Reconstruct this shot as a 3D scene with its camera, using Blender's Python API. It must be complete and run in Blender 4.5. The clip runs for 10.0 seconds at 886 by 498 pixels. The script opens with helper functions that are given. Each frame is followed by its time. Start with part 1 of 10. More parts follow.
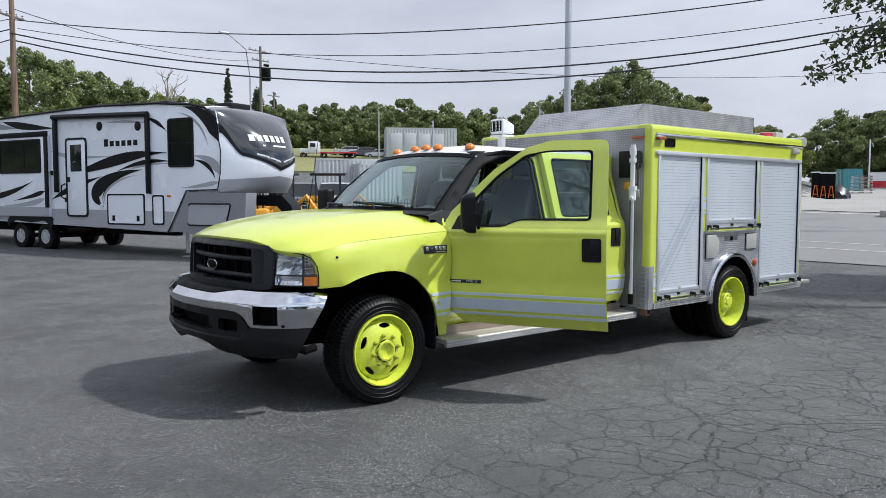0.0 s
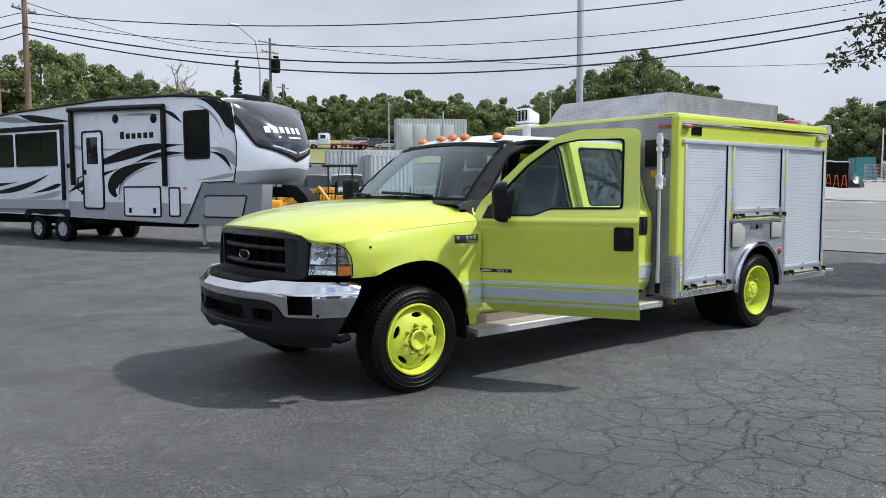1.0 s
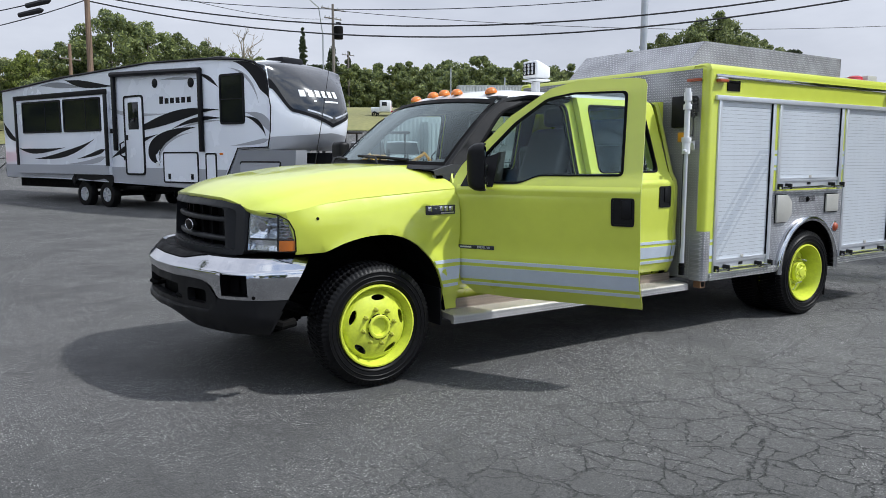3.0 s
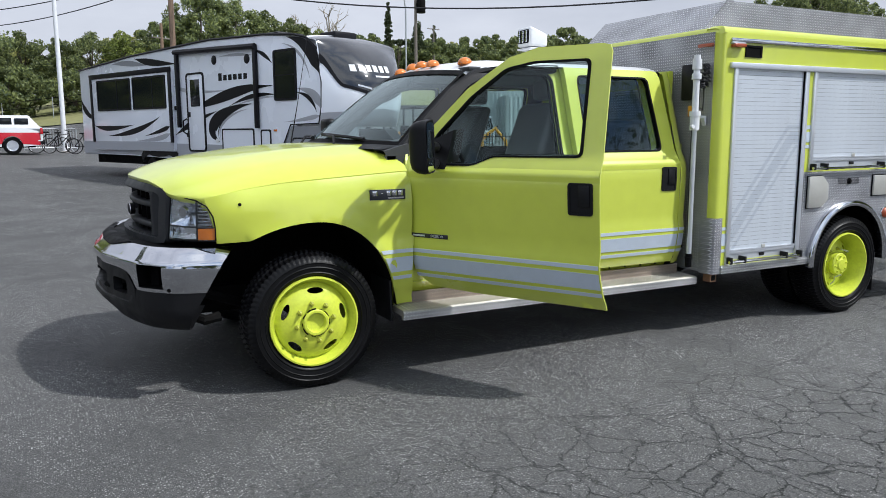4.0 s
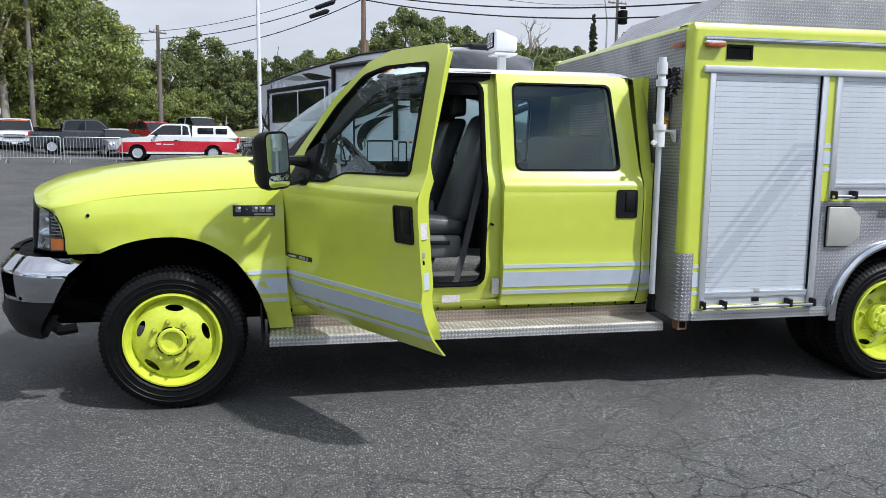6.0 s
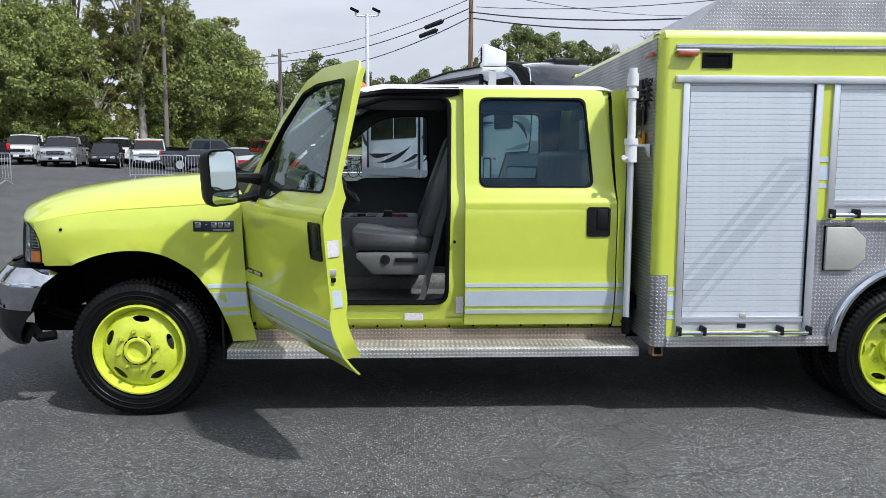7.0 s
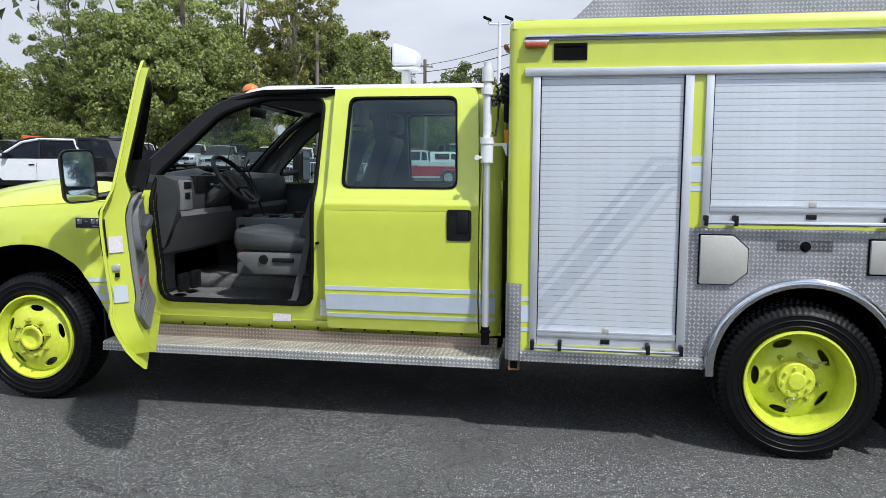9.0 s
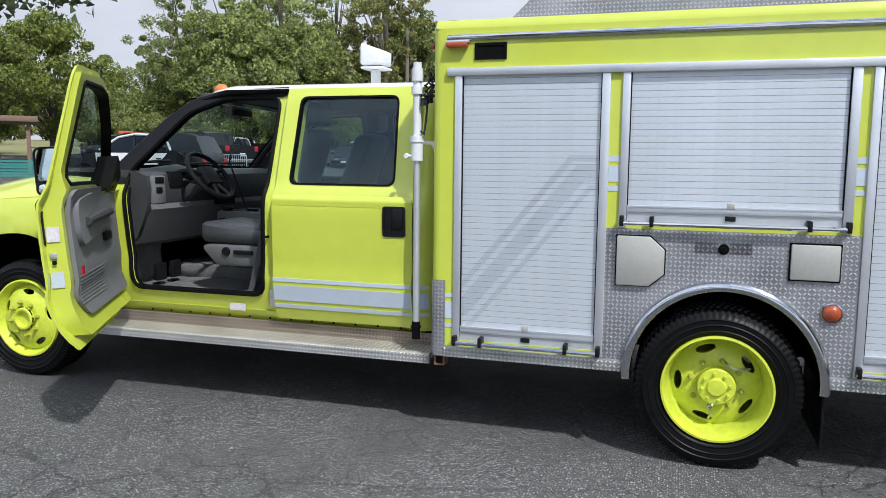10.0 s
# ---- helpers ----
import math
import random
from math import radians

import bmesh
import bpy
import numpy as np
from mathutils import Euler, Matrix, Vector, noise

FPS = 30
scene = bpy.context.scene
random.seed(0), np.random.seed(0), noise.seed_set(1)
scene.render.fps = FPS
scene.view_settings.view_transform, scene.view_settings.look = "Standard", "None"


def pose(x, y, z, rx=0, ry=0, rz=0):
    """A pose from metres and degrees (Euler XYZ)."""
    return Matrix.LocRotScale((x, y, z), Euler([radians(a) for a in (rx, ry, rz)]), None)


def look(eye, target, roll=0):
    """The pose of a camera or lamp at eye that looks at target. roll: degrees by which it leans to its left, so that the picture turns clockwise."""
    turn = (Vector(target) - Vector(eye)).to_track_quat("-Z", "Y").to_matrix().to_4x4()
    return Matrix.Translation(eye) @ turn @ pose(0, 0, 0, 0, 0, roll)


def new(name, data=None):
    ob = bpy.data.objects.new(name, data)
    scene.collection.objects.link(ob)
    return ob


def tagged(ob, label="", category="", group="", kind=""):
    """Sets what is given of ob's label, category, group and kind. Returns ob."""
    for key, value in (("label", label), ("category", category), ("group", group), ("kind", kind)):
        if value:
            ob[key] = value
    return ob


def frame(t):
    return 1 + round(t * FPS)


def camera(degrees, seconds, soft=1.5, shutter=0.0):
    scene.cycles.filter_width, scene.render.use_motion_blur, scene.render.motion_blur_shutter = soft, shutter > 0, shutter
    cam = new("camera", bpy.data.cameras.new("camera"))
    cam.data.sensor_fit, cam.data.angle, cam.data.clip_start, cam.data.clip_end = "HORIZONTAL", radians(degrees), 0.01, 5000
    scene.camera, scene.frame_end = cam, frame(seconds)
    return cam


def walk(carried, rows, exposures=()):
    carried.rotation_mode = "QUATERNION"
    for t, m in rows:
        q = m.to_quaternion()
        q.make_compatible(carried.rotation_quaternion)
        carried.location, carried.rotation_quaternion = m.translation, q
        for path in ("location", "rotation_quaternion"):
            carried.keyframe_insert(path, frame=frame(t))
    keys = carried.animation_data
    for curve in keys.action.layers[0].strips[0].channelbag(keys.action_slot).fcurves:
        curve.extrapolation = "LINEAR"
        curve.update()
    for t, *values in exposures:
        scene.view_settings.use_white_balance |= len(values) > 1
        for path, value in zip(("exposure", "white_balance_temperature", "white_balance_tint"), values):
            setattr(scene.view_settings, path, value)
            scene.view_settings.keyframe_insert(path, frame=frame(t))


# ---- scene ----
from mathutils import geometry

cam = camera(60.2, 10.0, soft=0.7, shutter=0.0)
PATH = [
    (0, (-3.223, -4.374, 1.526), (-1.949, -2.838, 1.391), 0.1),
    (0.5, (-3.285, -4.448, 1.523), (-2.022, -2.905, 1.377), 0.0),
    (1, (-3.361, -4.275, 1.514), (-2.106, -2.726, 1.356), -0.2),
    (1.5, (-3.339, -4.141, 1.517), (-2.098, -2.582, 1.343), -0.3),
    (2, (-3.085, -4.11, 1.503), (-1.872, -2.532, 1.311), -0.3),
    (2.5, (-2.696, -4.069, 1.489), (-1.538, -2.453, 1.271), -0.2),
    (2.7, (-2.577, -4.013, 1.477), (-1.43, -2.39, 1.253), -0.1),
    (3.8, (-1.487, -4.037, 1.469), (-0.55, -2.295, 1.176), -0.0),
    (4, (-1.321, -4.026, 1.495), (-0.417, -2.267, 1.192), -0.2),
    (4.5, (-0.8, -4.07, 1.48), (-0.013, -2.259, 1.161), -0.2),
    (5, (-0.338, -4.079, 1.466), (0.331, -2.221, 1.152), -0.1),
    (5.5, (0.109, -4.123, 1.484), (0.661, -2.224, 1.187), -0.0),
    (5.7, (0.32, -4.155, 1.495), (0.814, -2.238, 1.209), 0.3),
    (7, (1.581, -4.252, 1.511), (1.668, -2.267, 1.279), 0.2),
    (7.5, (1.991, -4.178, 1.475), (1.952, -2.19, 1.257), 0.1),
    (8, (2.402, -4.167, 1.475), (2.264, -2.184, 1.256), -0.0),
    (8.5, (2.854, -4.138, 1.464), (2.621, -2.163, 1.252), 0.0),
    (9, (3.312, -4.026, 1.472), (2.979, -2.065, 1.26), 0.3),
    (9.5, (3.81, -4.008, 1.498), (3.359, -2.073, 1.271), 0.5),
    (10, (4.229, -3.9, 1.496), (3.648, -2.0, 1.269), 0.6),
]
walk(cam, [(t, look(eye, target, roll)) for t, eye, target, roll in PATH], exposures=((0.0, -0.03, 6120, 9.5), (10.0, -0.03, 6120, 9.5)))

# ---- daylight: thin cloud with a veiled sun behind the camera's shoulder ----
SUN_DIR = Vector((0.60, -0.57, 1.0)).normalized()
world = bpy.data.worlds.new("sky")
scene.world = world
world.use_nodes = True
wn, wl = world.node_tree.nodes, world.node_tree.links
wn.clear()
w_out = wn.new("ShaderNodeOutputWorld")
w_bg = wn.new("ShaderNodeBackground")
w_sky = wn.new("ShaderNodeTexSky")
w_sky.sky_type = "NISHITA"
w_sky.sun_disc = False
w_sky.sun_elevation = math.asin(SUN_DIR.z)
w_sky.sun_rotation = math.atan2(SUN_DIR.x, SUN_DIR.y)
w_sky.dust_density = 4.0
w_co = wn.new("ShaderNodeTexCoord")
w_map = wn.new("ShaderNodeMapping")
w_map.inputs["Scale"].default_value = (1.0, 1.0, 3.2)
w_noise = wn.new("ShaderNodeTexNoise")
w_noise.inputs["Scale"].default_value = 2.1
w_noise.inputs["Detail"].default_value = 6.0
w_noise.inputs["Roughness"].default_value = 0.55
w_ramp = wn.new("ShaderNodeValToRGB")
w_ramp.color_ramp.elements[0].position = 0.30
w_ramp.color_ramp.elements[0].color = (0.47, 0.485, 0.54, 1)
w_ramp.color_ramp.elements[1].position = 0.72
w_ramp.color_ramp.elements[1].color = (0.74, 0.745, 0.79, 1)
w_scale = wn.new("ShaderNodeMix")
w_scale.data_type = "RGBA"
w_scale.blend_type = "MULTIPLY"
w_scale.inputs["Factor"].default_value = 1.0
w_scale.inputs["B"].default_value = (0.10, 0.10, 0.10, 1)
w_mix = wn.new("ShaderNodeMix")
w_mix.data_type = "RGBA"
w_mix.inputs["Factor"].default_value = 0.9
wl.new(w_co.outputs["Generated"], w_map.inputs["Vector"])
wl.new(w_map.outputs["Vector"], w_noise.inputs["Vector"])
wl.new(w_noise.outputs["Fac"], w_ramp.inputs["Fac"])
wl.new(w_sky.outputs["Color"], w_scale.inputs["A"])
wl.new(w_scale.outputs["Result"], w_mix.inputs["A"])
wl.new(w_ramp.outputs["Color"], w_mix.inputs["B"])
# the cloud breaks up towards the south, with blue between
w_breaks = wn.new("ShaderNodeTexNoise")
w_breaks.inputs["Scale"].default_value = 2.6
w_breaks.inputs["Detail"].default_value = 8.0
w_breaks.inputs["Roughness"].default_value = 0.58
w_breaks.inputs["Distortion"].default_value = 0.6
wl.new(w_map.outputs["Vector"], w_breaks.inputs["Vector"])
w_south = wn.new("ShaderNodeValToRGB")
w_south.color_ramp.elements[0].position = 0.40
w_south.color_ramp.elements[0].color = (0.17, 0.27, 0.47, 1)
w_south.color_ramp.elements[1].position = 0.60
w_south.color_ramp.elements[1].color = (0.98, 0.99, 1.0, 1)
wl.new(w_breaks.outputs["Fac"], w_south.inputs["Fac"])
w_sep = wn.new("ShaderNodeSeparateXYZ")
wl.new(w_co.outputs["Generated"], w_sep.inputs[0])
w_side = wn.new("ShaderNodeMapRange")
w_side.interpolation_type = "SMOOTHSTEP"
w_side.inputs["From Min"].default_value = 0.15
w_side.inputs["From Max"].default_value = -0.35
wl.new(w_sep.outputs["Y"], w_side.inputs["Value"])
w_all = wn.new("ShaderNodeMix")
w_all.data_type = "RGBA"
wl.new(w_side.outputs["Result"], w_all.inputs["Factor"])
wl.new(w_mix.outputs["Result"], w_all.inputs["A"])
wl.new(w_south.outputs["Color"], w_all.inputs["B"])
wl.new(w_all.outputs["Result"], w_bg.inputs["Color"])
# cloud is brighter overhead than at the horizon
w_up = wn.new("ShaderNodeMapRange")
w_up.inputs["From Min"].default_value = 0.15
w_up.inputs["From Max"].default_value = 0.75
w_up.inputs["To Min"].default_value = 1.24
w_up.inputs["To Max"].default_value = 1.62
wl.new(w_sep.outputs["Z"], w_up.inputs["Value"])
wl.new(w_up.outputs["Result"], w_bg.inputs["Strength"])
wl.new(w_bg.outputs["Background"], w_out.inputs["Surface"])

sun_data = bpy.data.lights.new("sun", "SUN")
sun_data.energy = 4.0
sun_data.angle = radians(1.9)
sun_data.color = (1.0, 0.975, 0.93)
sun = new("sun", sun_data)
sun.matrix_world = look(SUN_DIR * 60, (0, 0, 0))


# ---- materials ----
def material(name, base, rough=0.5, metal=0.0, vary=0.12, scale=6.0, grain=60.0, bump=0.0, bump_scale=80.0,
             coat=0.0, dirt=None, dirt_amount=0.0, island=0.0, spec=0.5):
    """A procedural surface: base colour varied at two scales, roughness wear, a little relief."""
    m = bpy.data.materials.new(name)
    m.use_nodes = True
    n, l = m.node_tree.nodes, m.node_tree.links
    b = n["Principled BSDF"]
    b.inputs["Metallic"].default_value = metal
    b.inputs["Specular IOR Level"].default_value = spec
    b.inputs["Coat Weight"].default_value = coat
    b.inputs["Coat Roughness"].default_value = 0.06
    co = n.new("ShaderNodeTexCoord")
    big = n.new("ShaderNodeTexNoise")
    big.inputs["Scale"].default_value = scale
    big.inputs["Detail"].default_value = 5.0
    fine = n.new("ShaderNodeTexNoise")
    fine.inputs["Scale"].default_value = grain
    fine.inputs["Detail"].default_value = 3.0
    for t in (big, fine):
        l.new(co.outputs["Object"], t.inputs["Vector"])
    add = n.new("ShaderNodeMath")
    add.operation = "ADD"
    l.new(big.outputs["Fac"], add.inputs[0])
    l.new(fine.outputs["Fac"], add.inputs[1])
    val = n.new("ShaderNodeMapRange")
    val.inputs["From Min"].default_value = 0.6
    val.inputs["From Max"].default_value = 1.4
    val.inputs["To Min"].default_value = 1.0 - vary
    val.inputs["To Max"].default_value = 1.0 + vary
    l.new(add.outputs[0], val.inputs["Value"])
    hsv = n.new("ShaderNodeHueSaturation")
    hsv.inputs["Color"].default_value = (*base, 1)
    l.new(val.outputs["Result"], hsv.inputs["Value"])
    colour = hsv.outputs["Color"]
    if island:
        geo = n.new("ShaderNodeNewGeometry")
        iv = n.new("ShaderNodeMapRange")
        iv.inputs["To Min"].default_value = 1.0 - island
        iv.inputs["To Max"].default_value = 1.0 + island
        l.new(geo.outputs["Random Per Island"], iv.inputs["Value"])
        h2 = n.new("ShaderNodeHueSaturation")
        l.new(iv.outputs["Result"], h2.inputs["Value"])
        l.new(colour, h2.inputs["Color"])
        colour = h2.outputs["Color"]
    if dirt:
        dn = n.new("ShaderNodeTexNoise")
        dn.inputs["Scale"].default_value = scale * 0.6
        dn.inputs["Detail"].default_value = 8.0
        dn.inputs["Roughness"].default_value = 0.7
        l.new(co.outputs["Object"], dn.inputs["Vector"])
        dr = n.new("ShaderNodeMapRange")
        dr.inputs["From Min"].default_value = 0.52
        dr.inputs["From Max"].default_value = 0.75
        dr.inputs["To Max"].default_value = dirt_amount
        l.new(dn.outputs["Fac"], dr.inputs["Value"])
        mx = n.new("ShaderNodeMix")
        mx.data_type = "RGBA"
        mx.inputs["B"].default_value = (*dirt, 1)
        l.new(dr.outputs["Result"], mx.inputs["Factor"])
        l.new(colour, mx.inputs["A"])
        colour = mx.outputs["Result"]
    l.new(colour, b.inputs["Base Color"])
    rr = n.new("ShaderNodeMapRange")
    rr.inputs["From Min"].default_value = 0.3
    rr.inputs["From Max"].default_value = 0.7
    rr.inputs["To Min"].default_value = max(0.02, rough * 0.85)
    rr.inputs["To Max"].default_value = min(1.0, rough * 1.2)
    l.new(big.outputs["Fac"], rr.inputs["Value"])
    l.new(rr.outputs["Result"], b.inputs["Roughness"])
    if bump:
        bn = n.new("ShaderNodeTexNoise")
        bn.inputs["Scale"].default_value = bump_scale
        bn.inputs["Detail"].default_value = 4.0
        l.new(co.outputs["Object"], bn.inputs["Vector"])
        bp = n.new("ShaderNodeBump")
        bp.inputs["Strength"].default_value = bump
        bp.inputs["Distance"].default_value = 0.01
        l.new(bn.outputs["Fac"], bp.inputs["Height"])
        l.new(bp.outputs["Normal"], b.inputs["Normal"])
    return m


def glass_material(name, tint, rough=0.02, base=0.07):
    """Thin tinted pane: a clear tinted part and a mirror part by Fresnel."""
    m = bpy.data.materials.new(name)
    m.use_nodes = True
    n, l = m.node_tree.nodes, m.node_tree.links
    n.remove(n["Principled BSDF"])
    tr = n.new("ShaderNodeBsdfTransparent")
    tr.inputs["Color"].default_value = (*tint, 1)
    gl = n.new("ShaderNodeBsdfGlossy")
    gl.inputs["Roughness"].default_value = rough
    gl.inputs["Color"].default_value = (0.70, 0.80, 0.80, 1)
    fr = n.new("ShaderNodeLayerWeight")
    fr.inputs["Blend"].default_value = 0.5
    steep = n.new("ShaderNodeMath")
    steep.operation = "POWER"
    steep.inputs[1].default_value = 3.2
    boost = n.new("ShaderNodeMath")
    boost.operation = "MULTIPLY_ADD"
    boost.use_clamp = True
    boost.inputs[1].default_value = 0.85
    boost.inputs[2].default_value = base
    mix = n.new("ShaderNodeMixShader")
    l.new(fr.outputs["Facing"], steep.inputs[0])
    l.new(steep.outputs[0], boost.inputs[0])
    l.new(boost.outputs[0], mix.inputs["Fac"])
    l.new(tr.outputs["BSDF"], mix.inputs[1])
    l.new(gl.outputs["BSDF"], mix.inputs[2])
    l.new(mix.outputs["Shader"], n["Material Output"].inputs["Surface"])
    return m


def tread_material(name, base=(0.47, 0.475, 0.495), axes=(0, 2), pitch=0.021, rough=0.38, worn=1.25):
    """Aluminium tread plate: raised lozenges set alternately at plus and minus 45 degrees."""
    m = bpy.data.materials.new(name)
    m.use_nodes = True
    n, l = m.node_tree.nodes, m.node_tree.links
    b = n["Principled BSDF"]
    b.inputs["Metallic"].default_value = 0.55
    co = n.new("ShaderNodeTexCoord")
    sep = n.new("ShaderNodeSeparateXYZ")
    l.new(co.outputs["Object"], sep.inputs[0])

    def mth(op, a, c=None, clamp=False):
        k = n.new("ShaderNodeMath")
        k.operation = op
        k.use_clamp = clamp
        for i, v in enumerate((a, c)):
            if v is None:
                continue
            if isinstance(v, (int, float)):
                k.inputs[i].default_value = v
            else:
                l.new(v, k.inputs[i])
        return k.outputs[0]

    u, v = sep.outputs[axes[0]], sep.outputs[axes[1]]
    uu = mth("DIVIDE", u, pitch)
    vv = mth("DIVIDE", v, pitch)
    iu, iv = mth("FLOOR", uu), mth("FLOOR", vv)
    fu = mth("SUBTRACT", mth("SUBTRACT", uu, iu), 0.5)
    fv = mth("SUBTRACT", mth("SUBTRACT", vv, iv), 0.5)
    par = mth("MODULO", mth("ABSOLUTE", mth("ADD", iu, iv)), 2.0)
    sign = mth("SUBTRACT", mth("MULTIPLY", par, 2.0), 1.0)
    sv = mth("MULTIPLY", fv, sign)
    along = mth("MULTIPLY", mth("ADD", fu, sv), 0.7071)
    across = mth("MULTIPLY", mth("SUBTRACT", fu, sv), 0.7071)
    d = mth("ADD", mth("POWER", mth("ABSOLUTE", mth("DIVIDE", along, 0.47)), 2.0),
            mth("POWER", mth("ABSOLUTE", mth("DIVIDE", across, 0.165)), 2.0))
    h = mth("SUBTRACT", 1.0, d, True)
    bp = n.new("ShaderNodeBump")
    bp.inputs["Strength"].default_value = 1.0
    bp.inputs["Distance"].default_value = 0.003
    l.new(h, bp.inputs["Height"])
    l.new(bp.outputs["Normal"], b.inputs["Normal"])
    big = n.new("ShaderNodeTexNoise")
    big.inputs["Scale"].default_value = 4.0
    big.inputs["Detail"].default_value = 6.0
    l.new(co.outputs["Object"], big.inputs["Vector"])
    rr = n.new("ShaderNodeMapRange")
    rr.inputs["To Min"].default_value = rough * 0.7
    rr.inputs["To Max"].default_value = rough * 1.4
    l.new(big.outputs["Fac"], rr.inputs["Value"])
    l.new(rr.outputs["Result"], b.inputs["Roughness"])
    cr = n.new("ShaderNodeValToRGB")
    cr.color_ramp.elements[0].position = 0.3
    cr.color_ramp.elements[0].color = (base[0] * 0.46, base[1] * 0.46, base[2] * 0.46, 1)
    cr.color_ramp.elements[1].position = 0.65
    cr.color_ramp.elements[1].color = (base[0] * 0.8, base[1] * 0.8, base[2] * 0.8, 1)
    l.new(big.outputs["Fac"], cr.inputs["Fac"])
    # relief shading put into the colour: lozenges lighter, dirty plate between darker
    relief_tone = n.new("ShaderNodeMix")
    relief_tone.data_type = "RGBA"
    relief_tone.inputs["B"].default_value = (base[0] * worn, base[1] * worn, base[2] * worn, 1)
    l.new(mth("MULTIPLY", h, 1.6, True), relief_tone.inputs["Factor"])
    l.new(cr.outputs["Color"], relief_tone.inputs["A"])
    l.new(relief_tone.outputs["Result"], b.inputs["Base Color"])
    return m


def leaf_material(name, base, back=0.38):
    m = bpy.data.materials.new(name)
    m.use_nodes = True
    n, l = m.node_tree.nodes, m.node_tree.links
    b = n["Principled BSDF"]
    b.inputs["Roughness"].default_value = 0.55
    b.inputs["Specular IOR Level"].default_value = 0.3
    geo = n.new("ShaderNodeNewGeometry")
    ramp = n.new("ShaderNodeValToRGB")
    ramp.color_ramp.elements[0].color = (base[0] * 0.42, base[1] * 0.48, base[2] * 0.5, 1)
    ramp.color_ramp.elements[1].color = (base[0] * 1.85, base[1] * 1.72, base[2] * 1.15, 1)
    l.new(geo.outputs["Random Per Island"], ramp.inputs["Fac"])
    info = n.new("ShaderNodeObjectInfo")
    hs = n.new("ShaderNodeHueSaturation")
    rng = n.new("ShaderNodeMapRange")
    rng.inputs["To Min"].default_value = 0.8
    rng.inputs["To Max"].default_value = 1.2
    l.new(info.outputs["Random"], rng.inputs["Value"])
    l.new(rng.outputs["Result"], hs.inputs["Value"])
    l.new(ramp.outputs["Color"], hs.inputs["Color"])
    l.new(hs.outputs["Color"], b.inputs["Base Color"])
    tl = n.new("ShaderNodeBsdfTranslucent")
    l.new(hs.outputs["Color"], tl.inputs["Color"])
    mix = n.new("ShaderNodeMixShader")
    mix.inputs["Fac"].default_value = back
    l.new(b.outputs["BSDF"], mix.inputs[1])
    l.new(tl.outputs["BSDF"], mix.inputs[2])
    l.new(mix.outputs["Shader"], n["Material Output"].inputs["Surface"])
    return m


LIME = material("lime_paint", (0.570, 0.638, 0.070), rough=0.32, vary=0.05, scale=1.5, grain=9.0, coat=0.75,
                dirt=(0.47, 0.52, 0.05), dirt_amount=0.25, bump=0.015, bump_scale=14.0)
# darker lime paints in the shadows round the nuts, with real grime over it
LIME_NUT = material("shaded_grimy_nut_paint", (0.40, 0.42, 0.035), rough=0.5, vary=0.3, scale=60.0, dirt=(0.05, 0.045, 0.03), dirt_amount=0.8)
LIME_WHEEL = material("lime_wheel_paint", (0.62, 0.69, 0.055), rough=0.42, vary=0.10, scale=9.0, coat=0.2,
                      dirt=(0.22, 0.25, 0.05), dirt_amount=0.5)
WHITE_PAINT = material("white_paint", (0.78, 0.78, 0.77), rough=0.3, vary=0.05, scale=2.0, coat=0.5)
CAR_WHITE = material("white_car_paint", (0.74, 0.75, 0.76), rough=0.25, vary=0.04, scale=1.0, coat=0.7)
CAR_BLACK = material("black_car_paint", (0.006, 0.006, 0.008), rough=0.25, vary=0.2, scale=1.0, coat=0.35, spec=0.3)
CAR_GREY = material("dark_grey_car_paint", (0.05, 0.054, 0.06), rough=0.25, vary=0.12, scale=1.0, coat=0.8)
CAR_SILVER = material("silver_car_paint", (0.45, 0.46, 0.47), rough=0.28, metal=0.5, vary=0.05, scale=1.0, coat=0.6)
CAR_RED = material("red_car_paint", (0.52, 0.018, 0.035), rough=0.25, vary=0.06, scale=1.0, coat=0.7)
STRIPE = material("reflective_stripe_film", (0.52, 0.58, 0.66), rough=0.4, vary=0.06, scale=14.0, grain=160.0)
CHROME = material("chrome", (0.56, 0.57, 0.60), rough=0.07, metal=1.0, vary=0.03, scale=3.0)
REFLECTOR = material("lamp_reflector", (0.80, 0.82, 0.85), rough=0.10, metal=1.0, vary=0.04, scale=20.0, bump=0.25, bump_scale=45.0)
ALU = material("brushed_aluminium", (0.66, 0.68, 0.72), rough=0.36, metal=0.6, vary=0.06, scale=5.0, grain=120.0)
# flat grey that stands in for the shade between shutter slats
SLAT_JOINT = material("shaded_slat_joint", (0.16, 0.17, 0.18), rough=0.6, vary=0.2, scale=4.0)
SLAT = material("satin_aluminium_slat", (0.69, 0.73, 0.78), rough=0.42, metal=0.45, vary=0.07, scale=1.3, grain=40.0,
                dirt=(0.45, 0.47, 0.52), dirt_amount=0.35)
FAR_LAMP = material("clear_headlamp", (0.62, 0.64, 0.66), rough=0.12, metal=0.7, vary=0.3, scale=18.0, coat=0.8)
ALU_DULL = material("dull_stainless_hatch", (0.50, 0.49, 0.45), rough=0.45, metal=0.35, vary=0.07, scale=6.0)
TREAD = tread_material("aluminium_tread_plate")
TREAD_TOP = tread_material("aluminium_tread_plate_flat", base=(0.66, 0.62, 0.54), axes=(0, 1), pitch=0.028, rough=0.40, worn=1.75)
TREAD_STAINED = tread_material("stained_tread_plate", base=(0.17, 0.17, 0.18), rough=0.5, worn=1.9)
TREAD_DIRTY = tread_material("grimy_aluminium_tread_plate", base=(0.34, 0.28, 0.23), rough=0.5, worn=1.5)
